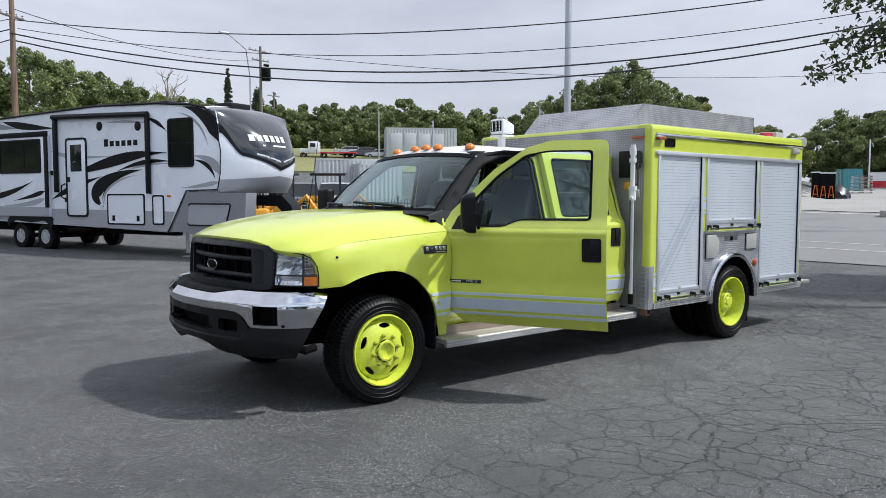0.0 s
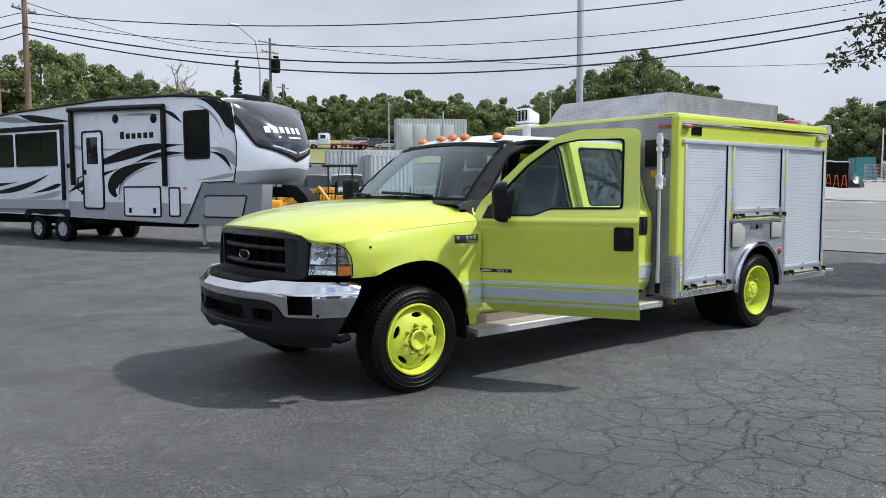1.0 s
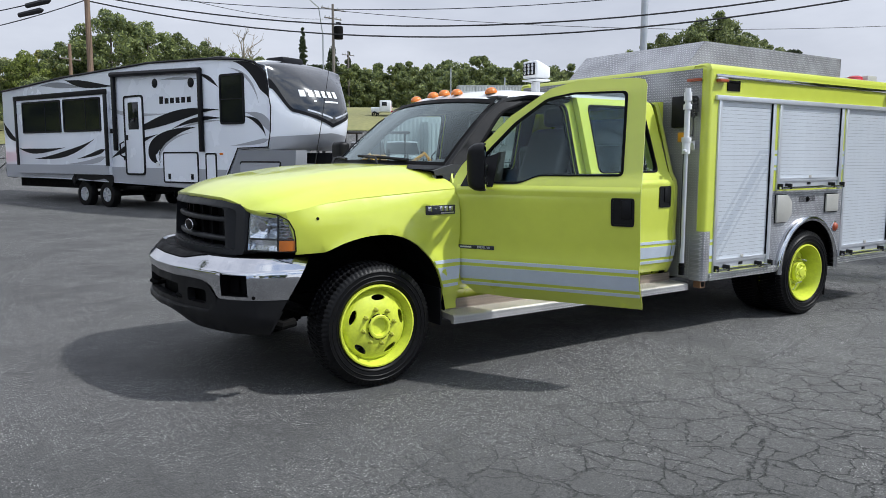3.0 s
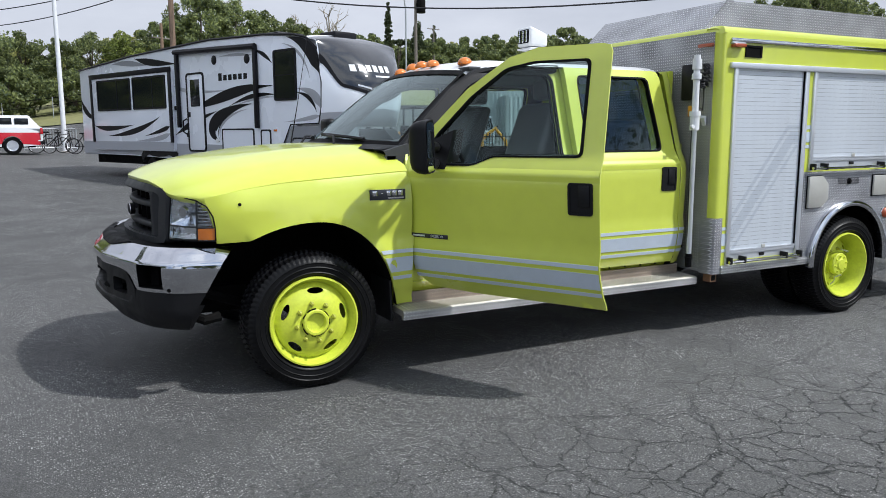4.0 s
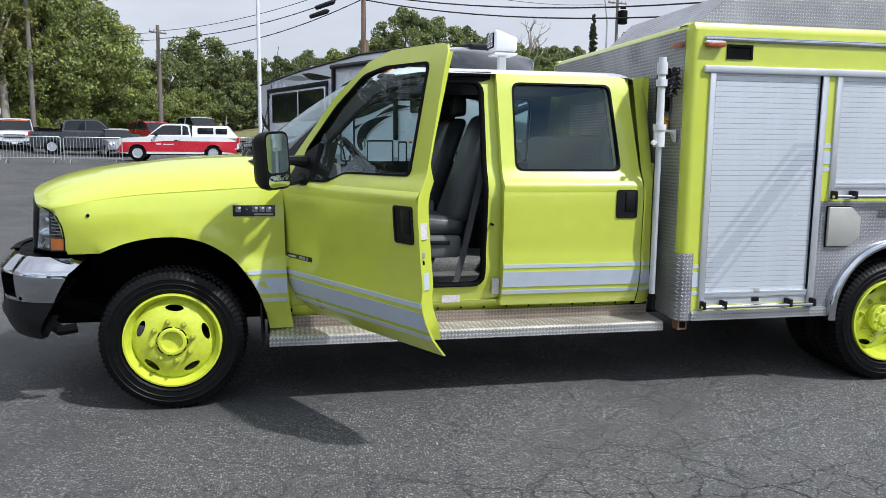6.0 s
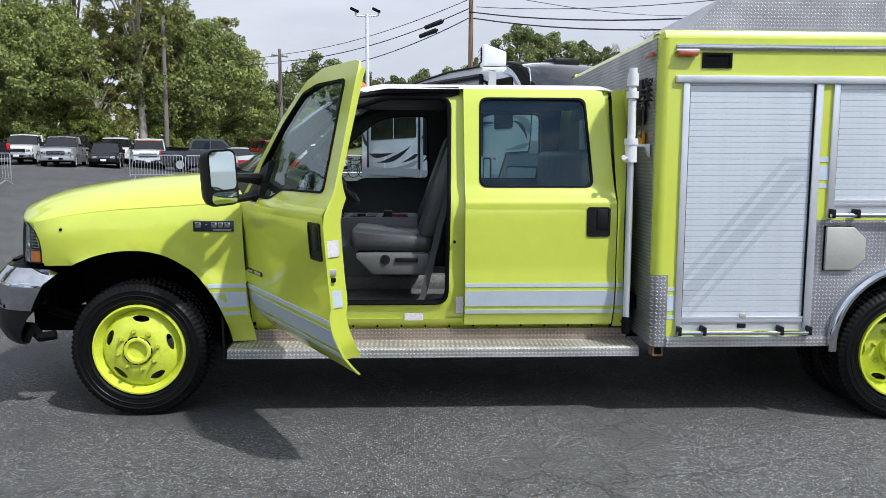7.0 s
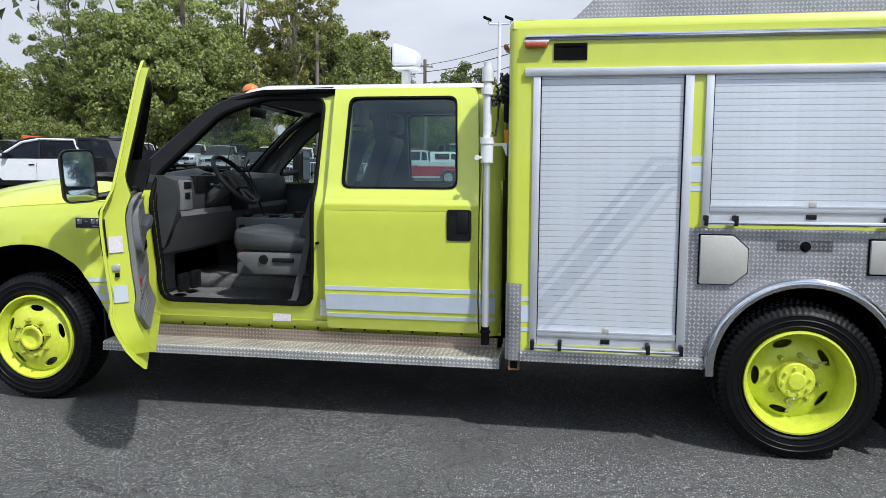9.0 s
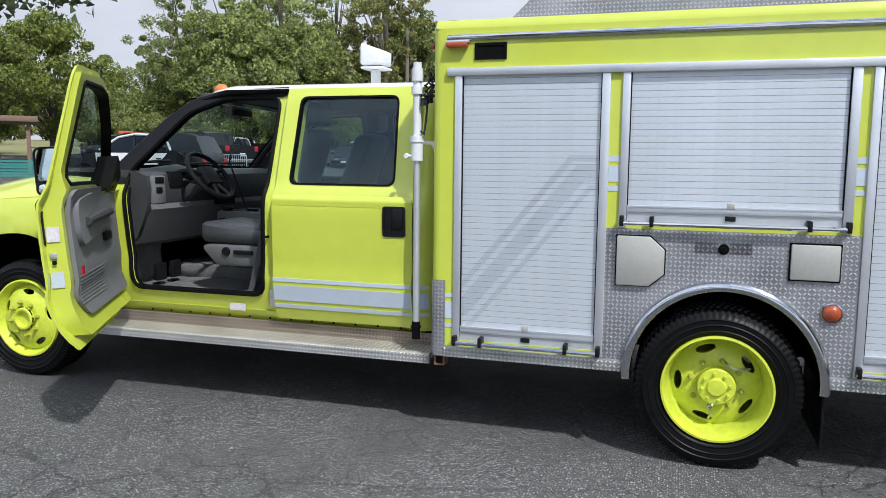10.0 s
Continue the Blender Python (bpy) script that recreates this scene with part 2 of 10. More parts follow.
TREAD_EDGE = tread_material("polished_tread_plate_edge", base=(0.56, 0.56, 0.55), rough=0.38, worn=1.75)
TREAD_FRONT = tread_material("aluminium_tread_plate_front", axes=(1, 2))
RUBBER = material("tyre_rubber", (0.0045, 0.0045, 0.005), rough=0.40, spec=0.16, vary=0.3, scale=14.0, bump=0.10, bump_scale=120.0,
                  dirt=(0.018, 0.017, 0.016), dirt_amount=0.2)
BLACK_PLASTIC = material("black_plastic", (0.008, 0.008, 0.009), spec=0.22, rough=0.45, vary=0.2, scale=12.0, bump=0.08, bump_scale=300.0)
GREY_PLASTIC = material("dark_grey_grille_plastic", (0.020, 0.021, 0.024), spec=0.32, rough=0.5, vary=0.15, scale=10.0, bump=0.05, bump_scale=250.0)
SATIN_BLACK = material("black_seal_rubber", (0.0035, 0.0035, 0.004), spec=0.10, rough=0.6, vary=0.2, scale=12.0)
CHASSIS = material("black_chassis_steel", (0.0045, 0.0045, 0.0045), spec=0.08, rough=0.75, vary=0.4, scale=10.0, dirt=(0.02, 0.017, 0.014), dirt_amount=0.4)
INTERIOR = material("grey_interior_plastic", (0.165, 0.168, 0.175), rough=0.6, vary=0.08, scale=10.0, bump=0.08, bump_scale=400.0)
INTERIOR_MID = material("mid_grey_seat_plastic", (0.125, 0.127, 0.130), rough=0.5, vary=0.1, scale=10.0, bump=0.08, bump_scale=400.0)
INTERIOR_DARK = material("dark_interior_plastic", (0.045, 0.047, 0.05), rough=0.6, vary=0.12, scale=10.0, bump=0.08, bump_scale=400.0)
SEAT_VINYL = material("grey_seat_vinyl", (0.048, 0.051, 0.054), rough=0.36, vary=0.15, scale=8.0, bump=0.2, bump_scale=40.0)
CARPET = material("dark_floor_mat", (0.15, 0.15, 0.148), rough=0.5, vary=0.5, scale=9.0, bump=0.4, bump_scale=60.0)
BELT = material("grey_belt_webbing", (0.055, 0.056, 0.058), rough=0.8, vary=0.15, scale=30.0, grain=300.0)
AMBER = material("amber_lens", (0.62, 0.17, 0.015), rough=0.2, vary=0.08, scale=30.0, coat=0.5)
DULL_AMBER = material("weathered_amber_lens", (0.36, 0.065, 0.02), rough=0.3, vary=0.12, scale=30.0, coat=0.4)
RED_LENS = material("red_lens", (0.45, 0.012, 0.02), rough=0.2, vary=0.1, scale=30.0, coat=0.5)
DARK_RED = material("dark_red_plastic", (0.16, 0.012, 0.016), rough=0.4, vary=0.15, scale=30.0)
WHITE_PLASTIC = material("white_plastic", (0.72, 0.73, 0.74), rough=0.4, vary=0.05, scale=8.0)
PAPER = material("printed_label", (0.66, 0.62, 0.66), rough=0.5, vary=0.25, scale=60.0, grain=200.0)
BRASS = material("rusty_steel", (0.20, 0.10, 0.05), rough=0.7, vary=0.4, scale=30.0)
GLASS = glass_material("clear_car_glass", (0.76, 0.87, 0.86), base=0.05)
GLASS_DARK = glass_material("privacy_glass", (0.52, 0.66, 0.64), base=0.08)
GLASS_LENS = glass_material("lamp_lens_glass", (0.95, 0.96, 0.97))
MIRROR = material("mirror_glass", (0.78, 0.81, 0.84), rough=0.03, metal=1.0, vary=0.02)
FAR_GLASS = material("dark_far_glass", (0.010, 0.012, 0.014), rough=0.06, vary=0.1)
BADGE = material("badge_black", (0.012, 0.014, 0.022), rough=0.3, vary=0.1, coat=0.4)
RV_WHITE = material("glossy_white_fibreglass", (0.84, 0.87, 0.93), rough=0.25, vary=0.03, scale=0.8, coat=0.4)
RV_GREY = material("grey_fibreglass", (0.25, 0.26, 0.28), rough=0.35, vary=0.05, scale=1.5)
RV_MID = material("silver_grey_fibreglass", (0.38, 0.39, 0.42), rough=0.35, vary=0.05, scale=1.5)
RV_BLACK = material("black_vinyl_graphic", (0.008, 0.008, 0.010), rough=0.4, vary=0.1, scale=2.0, spec=0.2)
RV_CAP = material("smoked_nose_cap", (0.02, 0.022, 0.026), rough=0.15, vary=0.1, scale=2.0, coat=0.8)
YELLOW = material("machine_yellow", (0.72, 0.33, 0.02), rough=0.4, vary=0.1, scale=4.0)
ORANGE = material("orange_graphic", (0.62, 0.13, 0.03), rough=0.45, vary=0.1, scale=6.0)
CONTAINER = material("pale_grey_container_paint", (0.48, 0.50, 0.50), rough=0.5, vary=0.1, scale=1.0, dirt=(0.25, 0.2, 0.16), dirt_amount=0.3)
CONTAINER_TEAL = material("teal_container_paint", (0.06, 0.24, 0.26), rough=0.55, vary=0.12, scale=1.0)
GREEN_WALL = material("olive_green_siding", (0.11, 0.13, 0.05), rough=0.7, vary=0.1, scale=2.0)
GREY_ROOF = material("grey_roofing", (0.10, 0.10, 0.10), rough=0.8, vary=0.2, scale=3.0)
TAN_WALL = material("tan_stucco", (0.42, 0.35, 0.27), rough=0.85, vary=0.1, scale=2.0, bump=0.2, bump_scale=30.0)
POLE_WOOD = material("weathered_pole_wood", (0.20, 0.135, 0.09), rough=0.85, vary=0.25, scale=3.0, grain=40.0)
POLE_GREY = material("grey_weathered_pole_wood", (0.17, 0.15, 0.13), rough=0.85, vary=0.25, scale=3.0, grain=40.0)
GALV = material("galvanised_steel", (0.45, 0.47, 0.49), rough=0.45, metal=0.6, vary=0.1, scale=4.0)
WIRE = material("black_cable", (0.012, 0.012, 0.013), rough=0.6)
FENCE_BLACK = material("black_fence_paint", (0.012, 0.012, 0.012), rough=0.5)
BARK = material("grey_brown_bark", (0.10, 0.082, 0.065), rough=0.9, vary=0.35, scale=5.0, grain=30.0, bump=0.5, bump_scale=12.0)
BARK_PALE = material("pale_sycamore_bark", (0.34, 0.30, 0.25), rough=0.85, vary=0.35, scale=2.5, grain=12.0, bump=0.3, bump_scale=8.0)
LEAF_OAK = leaf_material("dark_oak_foliage", (0.225, 0.270, 0.115))
LEAF_FAR = leaf_material("hilltop_oak_foliage", (0.155, 0.190, 0.098))
LEAF_MID = leaf_material("mid_green_foliage", (0.175, 0.215, 0.075))
LEAF_BRIGHT = leaf_material("bright_green_foliage", (0.178, 0.220, 0.066))
LEAF_OLIVE = leaf_material("olive_foliage", (0.260, 0.270, 0.120))
LEAF_BLUE = leaf_material("blue_green_foliage", (0.245, 0.295, 0.128))
LEAF_DARK = leaf_material("dark_conifer_foliage", (0.060, 0.080, 0.048))
TEAL_PAINT = material("teal_bench_paint", (0.03, 0.22, 0.20), rough=0.5)
PALLET = material("pale_pallet_wood", (0.45, 0.40, 0.34), rough=0.8, vary=0.2, scale=5.0)
TARP = material("black_tarpaulin", (0.015, 0.016, 0.018), rough=0.4, vary=0.3, scale=6.0, bump=0.5, bump_scale=6.0)


# ---- building helpers ----
def finish(bm, name, mat, smooth=35.0):
    """A mesh from a bmesh, shaded smooth with edges sharper than the angle kept."""
    bmesh.ops.recalc_face_normals(bm, faces=bm.faces)
    me = bpy.data.meshes.new(name)
    bm.to_mesh(me)
    bm.free()
    me.materials.append(mat)
    if smooth:
        me.shade_smooth()
        me.set_sharp_from_angle(angle=radians(smooth))
    return me


def part(name, bm, mat, parent=None, label="", at=None, smooth=35.0):
    """Links a bmesh as one mesh object under a thing or under a part."""
    ob = new(name, finish(bm, name, mat, smooth) if isinstance(bm, bmesh.types.BMesh) else bm)
    if parent is not None:
        ob.parent = parent
    if at is not None:
        ob.matrix_basis = at
    if label:
        tagged(ob, label)
    return ob


def thing(name, label, category, group="", at=None):
    """An Empty at the base of a thing, which parents its parts."""
    ob = new(name)
    ob.empty_display_size = 0.2
    if at is not None:
        ob.matrix_basis = at
    return tagged(ob, label, category, group)


def box(bm, lo, hi, bevel=0.0, seg=2):
    """A box between two corners, with rounded edges; returns its vertices."""
    r = bmesh.ops.create_cube(bm, size=1.0)
    vs = r["verts"]
    for v in vs:
        v.co = Vector([(a + b) / 2 + c * (b - a) for a, b, c in zip(lo, hi, v.co)])
    if bevel:
        es = list({e for v in vs for e in v.link_edges})
        bmesh.ops.bevel(bm, geom=es, offset=bevel, segments=seg, affect="EDGES", profile=0.5)
    return bm


def boxes(*specs):
    bm = bmesh.new()
    for s in specs:
        box(bm, *s)
    return bm


def quads(bm, rows, close_u=False, close_v=False):
    """A skin over rows of points (each row the same count)."""
    vs = [[bm.verts.new(p) for p in row] for row in rows]
    nu, nv = len(vs), len(vs[0])
    for i in range(nu if close_u else nu - 1):
        for j in range(nv if close_v else nv - 1):
            a, b = vs[i], vs[(i + 1) % nu]
            quad = [a[j], b[j], b[(j + 1) % nv], a[(j + 1) % nv]]
            if len({tuple(v.co) for v in quad}) >= 3:
                try:
                    bm.faces.new(quad)
                except ValueError:
                    pass
    return vs


def cap(bm, ring):
    try:
        bm.faces.new(ring)
    except ValueError:
        pass


def tube(bm, pts, radius, sides=8, caps=True):
    """A round bar along points; radius a number or one for each point."""
    pts = [Vector(p) for p in pts]
    rad = radius if isinstance(radius, (list, tuple)) else [radius] * len(pts)
    rows, up = [], None
    for i, p in enumerate(pts):
        d = (pts[min(i + 1, len(pts) - 1)] - pts[max(i - 1, 0)]).normalized()
        if up is None or abs(up.dot(d)) > 0.95:
            up = Vector((0, 0, 1)) if abs(d.z) < 0.9 else Vector((1, 0, 0))
        a = d.cross(up).normalized()
        b = d.cross(a).normalized()
        up = -b if abs(d.dot(b)) < 0.5 else up
        rows.append([p + (a * math.cos(2 * math.pi * k / sides) + b * math.sin(2 * math.pi * k / sides)) * rad[i] for k in range(sides)])
    vs = quads(bm, rows, close_v=True)
    if caps:
        cap(bm, vs[0])
        cap(bm, vs[-1])
    return bm


def lathe(bm, profile, sides=32, axis="y", centre=(0, 0, 0)):
    """Turns a profile of (along, radius) about an axis."""
    rows = []
    for k in range(sides):
        c, s = math.cos(2 * math.pi * k / sides), math.sin(2 * math.pi * k / sides)
        row = []
        for a, r in profile:
            p = {"y": (r * c, a, r * s), "x": (a, r * c, r * s), "z": (r * c, r * s, a)}[axis]
            row.append(Vector(p) + Vector(centre))
        rows.append(row)
    quads(bm, rows, close_u=True)
    bmesh.ops.remove_doubles(bm, verts=bm.verts, dist=1e-5)
    return bm


def prism(bm, pts, axis, a, b, bevel=0.0):
    """Extrudes a polygon along an axis from a to b; the polygon is in the other two axes, in order."""
    def place(u, v, w):
        return {"x": (w, u, v), "y": (u, w, v), "z": (u, v, w)}[axis]
    lo = [bm.verts.new(place(u, v, a)) for u, v in pts]
    hi = [bm.verts.new(place(u, v, b)) for u, v in pts]
    bm.faces.new(lo)
    bm.faces.new(hi[::-1])
    k = len(pts)
    for i in range(k):
        bm.faces.new((lo[i], lo[(i + 1) % k], hi[(i + 1) % k], hi[i]))
    if bevel:
        es = list({e for v in lo + hi for e in v.link_edges})
        bmesh.ops.bevel(bm, geom=es, offset=bevel, segments=2, affect="EDGES", profile=0.5)
    return bm


def inside(p, poly):
    hit, k = False, len(poly)
    for i in range(k):
        (x0, y0), (x1, y1) = poly[i], poly[(i + 1) % k]
        if (y0 > p[1]) != (y1 > p[1]) and p[0] < (x1 - x0) * (p[1] - y0) / (y1 - y0) + x0:
            hit = not hit
    return hit


def fine_outline(poly, step):
    """The outline with points added so that no edge is longer than step."""
    out = []
    for i, (x0, y0) in enumerate(poly):
        x1, y1 = poly[(i + 1) % len(poly)]
        k = max(1, math.ceil(math.hypot(x1 - x0, y1 - y0) / step))
        out += [(x0 + (x1 - x0) * j / k, y0 + (y1 - y0) * j / k) for j in range(k)]
    return out


def panel(bm, outer, holes, front, back=None, step=0.08):
    """A curved sheet over a flat outline with holes. front and back map (u, v) to a place; back gives it thickness."""
    loops = [fine_outline(o, step) for o in (outer, *holes)]
    pts, edges = [], []
    for lp in loops:
        s = len(pts)
        pts += [Vector(p) for p in lp]
        edges += [(s + i, s + (i + 1) % len(lp)) for i in range(len(lp))]
    us, vs = [p[0] for p in loops[0]], [p[1] for p in loops[0]]
    nu, nv = int((max(us) - min(us)) / step), int((max(vs) - min(vs)) / step)
    for i in range(1, nu):
        for j in range(1, nv):
            p = (min(us) + (max(us) - min(us)) * i / nu, min(vs) + (max(vs) - min(vs)) * j / nv)
            if inside(p, loops[0]) and not any(inside(p, h) for h in loops[1:]):
                if min((q.x - p[0]) ** 2 + (q.y - p[1]) ** 2 for q in pts[:sum(map(len, loops))]) > (step * 0.35) ** 2:
                    pts.append(Vector(p))
    from_cdt = geometry.delaunay_2d_cdt(pts, edges, [], 0, 1e-6)
    vv, ff = from_cdt[0], from_cdt[2]
    keep = []
    for f in ff:
        c = (sum(vv[i].x for i in f) / 3, sum(vv[i].y for i in f) / 3)
        if inside(c, loops[0]) and not any(inside(c, h) for h in loops[1:]):
            keep.append(f)
    fr = [bm.verts.new(front(p.x, p.y)) for p in vv]
    bk = [bm.verts.new(back(p.x, p.y)) for p in vv] if back else None
    count = {}
    for f in keep:
        bm.faces.new([fr[i] for i in f])
        if back:
            bm.faces.new([bk[i] for i in reversed(f)])
        for i in range(3):
            e = (f[i], f[(i + 1) % 3])
            count[tuple(sorted(e))] = count.get(tuple(sorted(e)), 0) + 1
    if back:
        for (i, j), c in count.items():
            if c == 1:
                bm.faces.new((fr[i], fr[j], bk[j], bk[i]))
    bmesh.ops.delete(bm, geom=[v for v in bm.verts if not v.link_faces], context="VERTS")
    return bm


def rounded(poly, r, n=4):
    """The polygon with its corners rounded."""
    out, k = [], len(poly)
    for i in range(k):
        p, a, b = Vector(poly[i]), Vector(poly[i - 1]), Vector(poly[(i + 1) % k])
        da, db = (a - p), (b - p)
        ra = min(r, da.length * 0.45, db.length * 0.45)
        s, e = p + da.normalized() * ra, p + db.normalized() * ra
        for j in range(n + 1):
            t = j / n
            q = s * (1 - t) ** 2 + p * 2 * t * (1 - t) + e * t ** 2
            out.append((q.x, q.y))
    return out


def rect(u0, v0, u1, v1):
    return [(u0, v0), (u1, v0), (u1, v1), (u0, v1)]


def arc(cu, cv, r, a0, a1, n=16, rv=None):
    rv = rv or r
    return [(cu + r * math.cos(radians(a0 + (a1 - a0) * i / n)), cv + rv * math.sin(radians(a0 + (a1 - a0) * i / n))) for i in range(n + 1)]


def curve_at(table, v):
    """Linear reading of a table of (key, value)."""
    if v <= table[0][0]:
        return table[0][1]
    for (a, x), (b, y) in zip(table, table[1:]):
        if v <= b:
            return x + (y - x) * (v - a) / (b - a)
    return table[-1][1]


def soft_at(table, v, w=0.03):
    return (curve_at(table, v - w) + 2 * curve_at(table, v) + curve_at(table, v + w)) / 4


def words(text, size, mat, parent, at, name="lettering", deep=0.0015):
    """Raised letters in the built-in font, as a mesh."""
    cu = bpy.data.curves.new(name, "FONT")
    cu.body, cu.size, cu.extrude = text, size, deep
    cu.align_x, cu.align_y = "CENTER", "CENTER"
    tmp = bpy.data.objects.new(name, cu)
    me = bpy.data.meshes.new_from_object(tmp)
    bpy.data.objects.remove(tmp)
    me.materials.clear()
    me.materials.append(mat)
    ob = new(name, me)
    ob.parent = parent
    ob.matrix_basis = at
    return ob

# ---- ground ----
def smooth01(a, b, v):
    t = min(1.0, max(0.0, (v - a) / (b - a)))
    return t * t * (3 - 2 * t)


def ground_z(x, y):
    """The lot is level round the truck, climbs gently outward, and a hill rises beyond the street."""
    r = math.hypot(x - 1.0, y + 2.0)
    az = math.degrees(math.atan2(x + 3.0, y + 4.4))
    z = 0.034 * (max(0.0, r - 16.0) ** 2 / (max(0.0, r - 16.0) + 14.0)) if r > 16.0 else 0.0
    z = min(z, 4.0)
    z += (1 - smooth01(-20.0, -9.0, az)) * smooth01(-75.0, -60.0, az) * (0.30 * smooth01(12.0, 24.0, r) + 0.17 * smooth01(26.0, 42.0, r))
    hill = smooth01(-10.0, 14.0, az) * (1 - smooth01(58.0, 66.0, az))
    z += 0.34 * math.exp(-((x + 4.0) / 6.0) ** 2 - ((y - 31.5) / 5.0) ** 2)
    z += hill * (5.0 * smooth01(40.0, 85.0, r) + 5.0 * smooth01(90.0, 240.0, r))
    return z


def asphalt_material():
    m = bpy.data.materials.new("cracked_asphalt")
    m.use_nodes = True
    n, l = m.node_tree.nodes, m.node_tree.links
    b = n["Principled BSDF"]
    co = n.new("ShaderNodeTexCoord")

    def noise_at(scale, detail=4.0, rough=0.6):
        k = n.new("ShaderNodeTexNoise")
        k.inputs["Scale"].default_value = scale
        k.inputs["Detail"].default_value = detail
        k.inputs["Roughness"].default_value = rough
        l.new(co.outputs["Object"], k.inputs["Vector"])
        return k

    def ranged(src, a, c, lo, hi):
        k = n.new("ShaderNodeMapRange")
        k.inputs["From Min"].default_value, k.inputs["From Max"].default_value = a, c
        k.inputs["To Min"].default_value, k.inputs["To Max"].default_value = lo, hi
        l.new(src, k.inputs["Value"])
        return k.outputs["Result"]

    def mul(a, c):
        k = n.new("ShaderNodeMath")
        k.operation = "MULTIPLY"
        for i, v in enumerate((a, c)):
            if isinstance(v, float):
                k.inputs[i].default_value = v
            else:
                l.new(v, k.inputs[i])
        return k.outputs[0]

    def mixc(fac, a, c):
        k = n.new("ShaderNodeMix")
        k.data_type = "RGBA"
        l.new(fac, k.inputs["Factor"])
        for key, v in (("A", a), ("B", c)):
            if isinstance(v, tuple):
                k.inputs[key].default_value = v
            else:
                l.new(v, k.inputs[key])
        return k.outputs["Result"]

    # broad patches, oil stains, and stones in the binder
    patch = noise_at(0.35, 5.0)
    mid = noise_at(2.6, 6.0, 0.65)
    colour = mixc(ranged(patch.outputs["Fac"], 0.35, 0.65, 0.0, 1.0), (0.080, 0.080, 0.078, 1), (0.126, 0.125, 0.122, 1))
    colour = mixc(ranged(mid.outputs["Fac"], 0.52, 0.78, 0.0, 0.7), colour, (0.152, 0.150, 0.143, 1))
    aside = n.new("ShaderNodeSeparateXYZ")
    l.new(co.outputs["Object"], aside.inputs[0])
    colour = mixc(ranged(aside.outputs[0], 0.4, 2.4, 0.0, 0.45), colour, (0.170, 0.168, 0.160, 1))
    stain = noise_at(0.9, 7.0, 0.75)
    colour = mixc(ranged(stain.outputs["Fac"], 0.63, 0.74, 0.0, 0.75), colour, (0.040, 0.040, 0.043, 1))
    grit = noise_at(150.0, 2.0)
    colour = mixc(ranged(grit.outputs["Fac"], 0.42, 0.58, 0.0, 0.85), colour, (0.028, 0.028, 0.028, 1))
    place = n.new("ShaderNodeSeparateXYZ")
    l.new(co.outputs["Object"], place.inputs[0])
    pits = noise_at(38.0, 4.0, 0.75)
    colour = mixc(ranged(pits.outputs["Fac"], 0.50, 0.64, 0.0, 0.72), colour, (0.030, 0.030, 0.030, 1))
    bare = mul(ranged(noise_at(0.85, 6.0, 0.72).outputs["Fac"], 0.40, 0.54, 0.12, 1.0), mul(ranged(place.outputs[0], -2.5, 1.8, 0.72, 1.0), ranged(place.outputs[1], -0.8, -1.5, 1.0, 0.62)))
    for scale, keep, tone in ((74.0, 0.76, 0.52), (135.0, 0.72, 0.42), (36.0, 0.94, 0.55)):
        stones = n.new("ShaderNodeTexVoronoi")
        stones.voronoi_dimensions = "2D"
        stones.inputs["Scale"].default_value = scale
        l.new(co.outputs["Object"], stones.inputs["Vector"])
        pick = n.new("ShaderNodeSeparateColor")
        l.new(stones.outputs["Color"], pick.inputs[0])
        chips = mul(ranged(stones.outputs["Distance"], 0.34, 0.18, 0.0, 1.0), ranged(pick.outputs[0], keep, keep + 0.12, 0.0, 1.0))
        colour = mixc(mul(chips, bare), colour, (tone, tone * 0.99, tone * 0.96, 1))
    # alligator cracks: cells of two sizes with ragged edges, broken off, only in worn stretches
    warp = noise_at(7.0, 5.0, 0.7)
    vec = n.new("ShaderNodeVectorMath")
    vec.operation = "MULTIPLY_ADD"
    vec.inputs[1].default_value = (0.17, 0.17, 0.0)
    l.new(warp.outputs["Color"], vec.inputs[0])
    l.new(co.outputs["Object"], vec.inputs[2])
    cracks = None
    sep = n.new("ShaderNodeSeparateXYZ")
    l.new(co.outputs["Object"], sep.inputs[0])
    wander = mul(noise_at(0.8, 3.0).outputs["Fac"], 1.4)
    edge_y, edge_x = n.new("ShaderNodeMath"), n.new("ShaderNodeMath")
    for k, axis in ((edge_y, 1), (edge_x, 0)):
        l.new(sep.outputs[axis], k.inputs[0])
        l.new(wander, k.inputs[1])
    tired = n.new("ShaderNodeMath")
    tired.operation = "MAXIMUM"
    l.new(mul(ranged(edge_y.outputs[0], 0.10, -0.75, 0.34, 1.0), ranged(edge_x.outputs[0], 0.5, 1.9, 0.68, 1.0)), tired.inputs[0])
    l.new(ranged(edge_x.outputs[0], 4.6, 6.0, 0.0, 0.9), tired.inputs[1])
    tired = tired.outputs[0]
    for scale, width, seed, lo, hi in ((2.6, 0.022, 0.0, 0.25, 0.36), (4.6, 0.023, 7.0, 0.34, 0.48), (0.9, 0.010, 3.0, 0.32, 0.46)):
        shift = n.new("ShaderNodeVectorMath")
        shift.inputs[1].default_value = (seed, seed * 1.7, 0)
        l.new(vec.outputs["Vector"], shift.inputs[0])
        v = n.new("ShaderNodeTexVoronoi")
        v.feature = "DISTANCE_TO_EDGE"
        v.voronoi_dimensions = "2D"
        v.inputs["Scale"].default_value = scale
        l.new(shift.outputs["Vector"], v.inputs["Vector"])
        worn = noise_at(0.42 + seed * 0.02, 3.0)
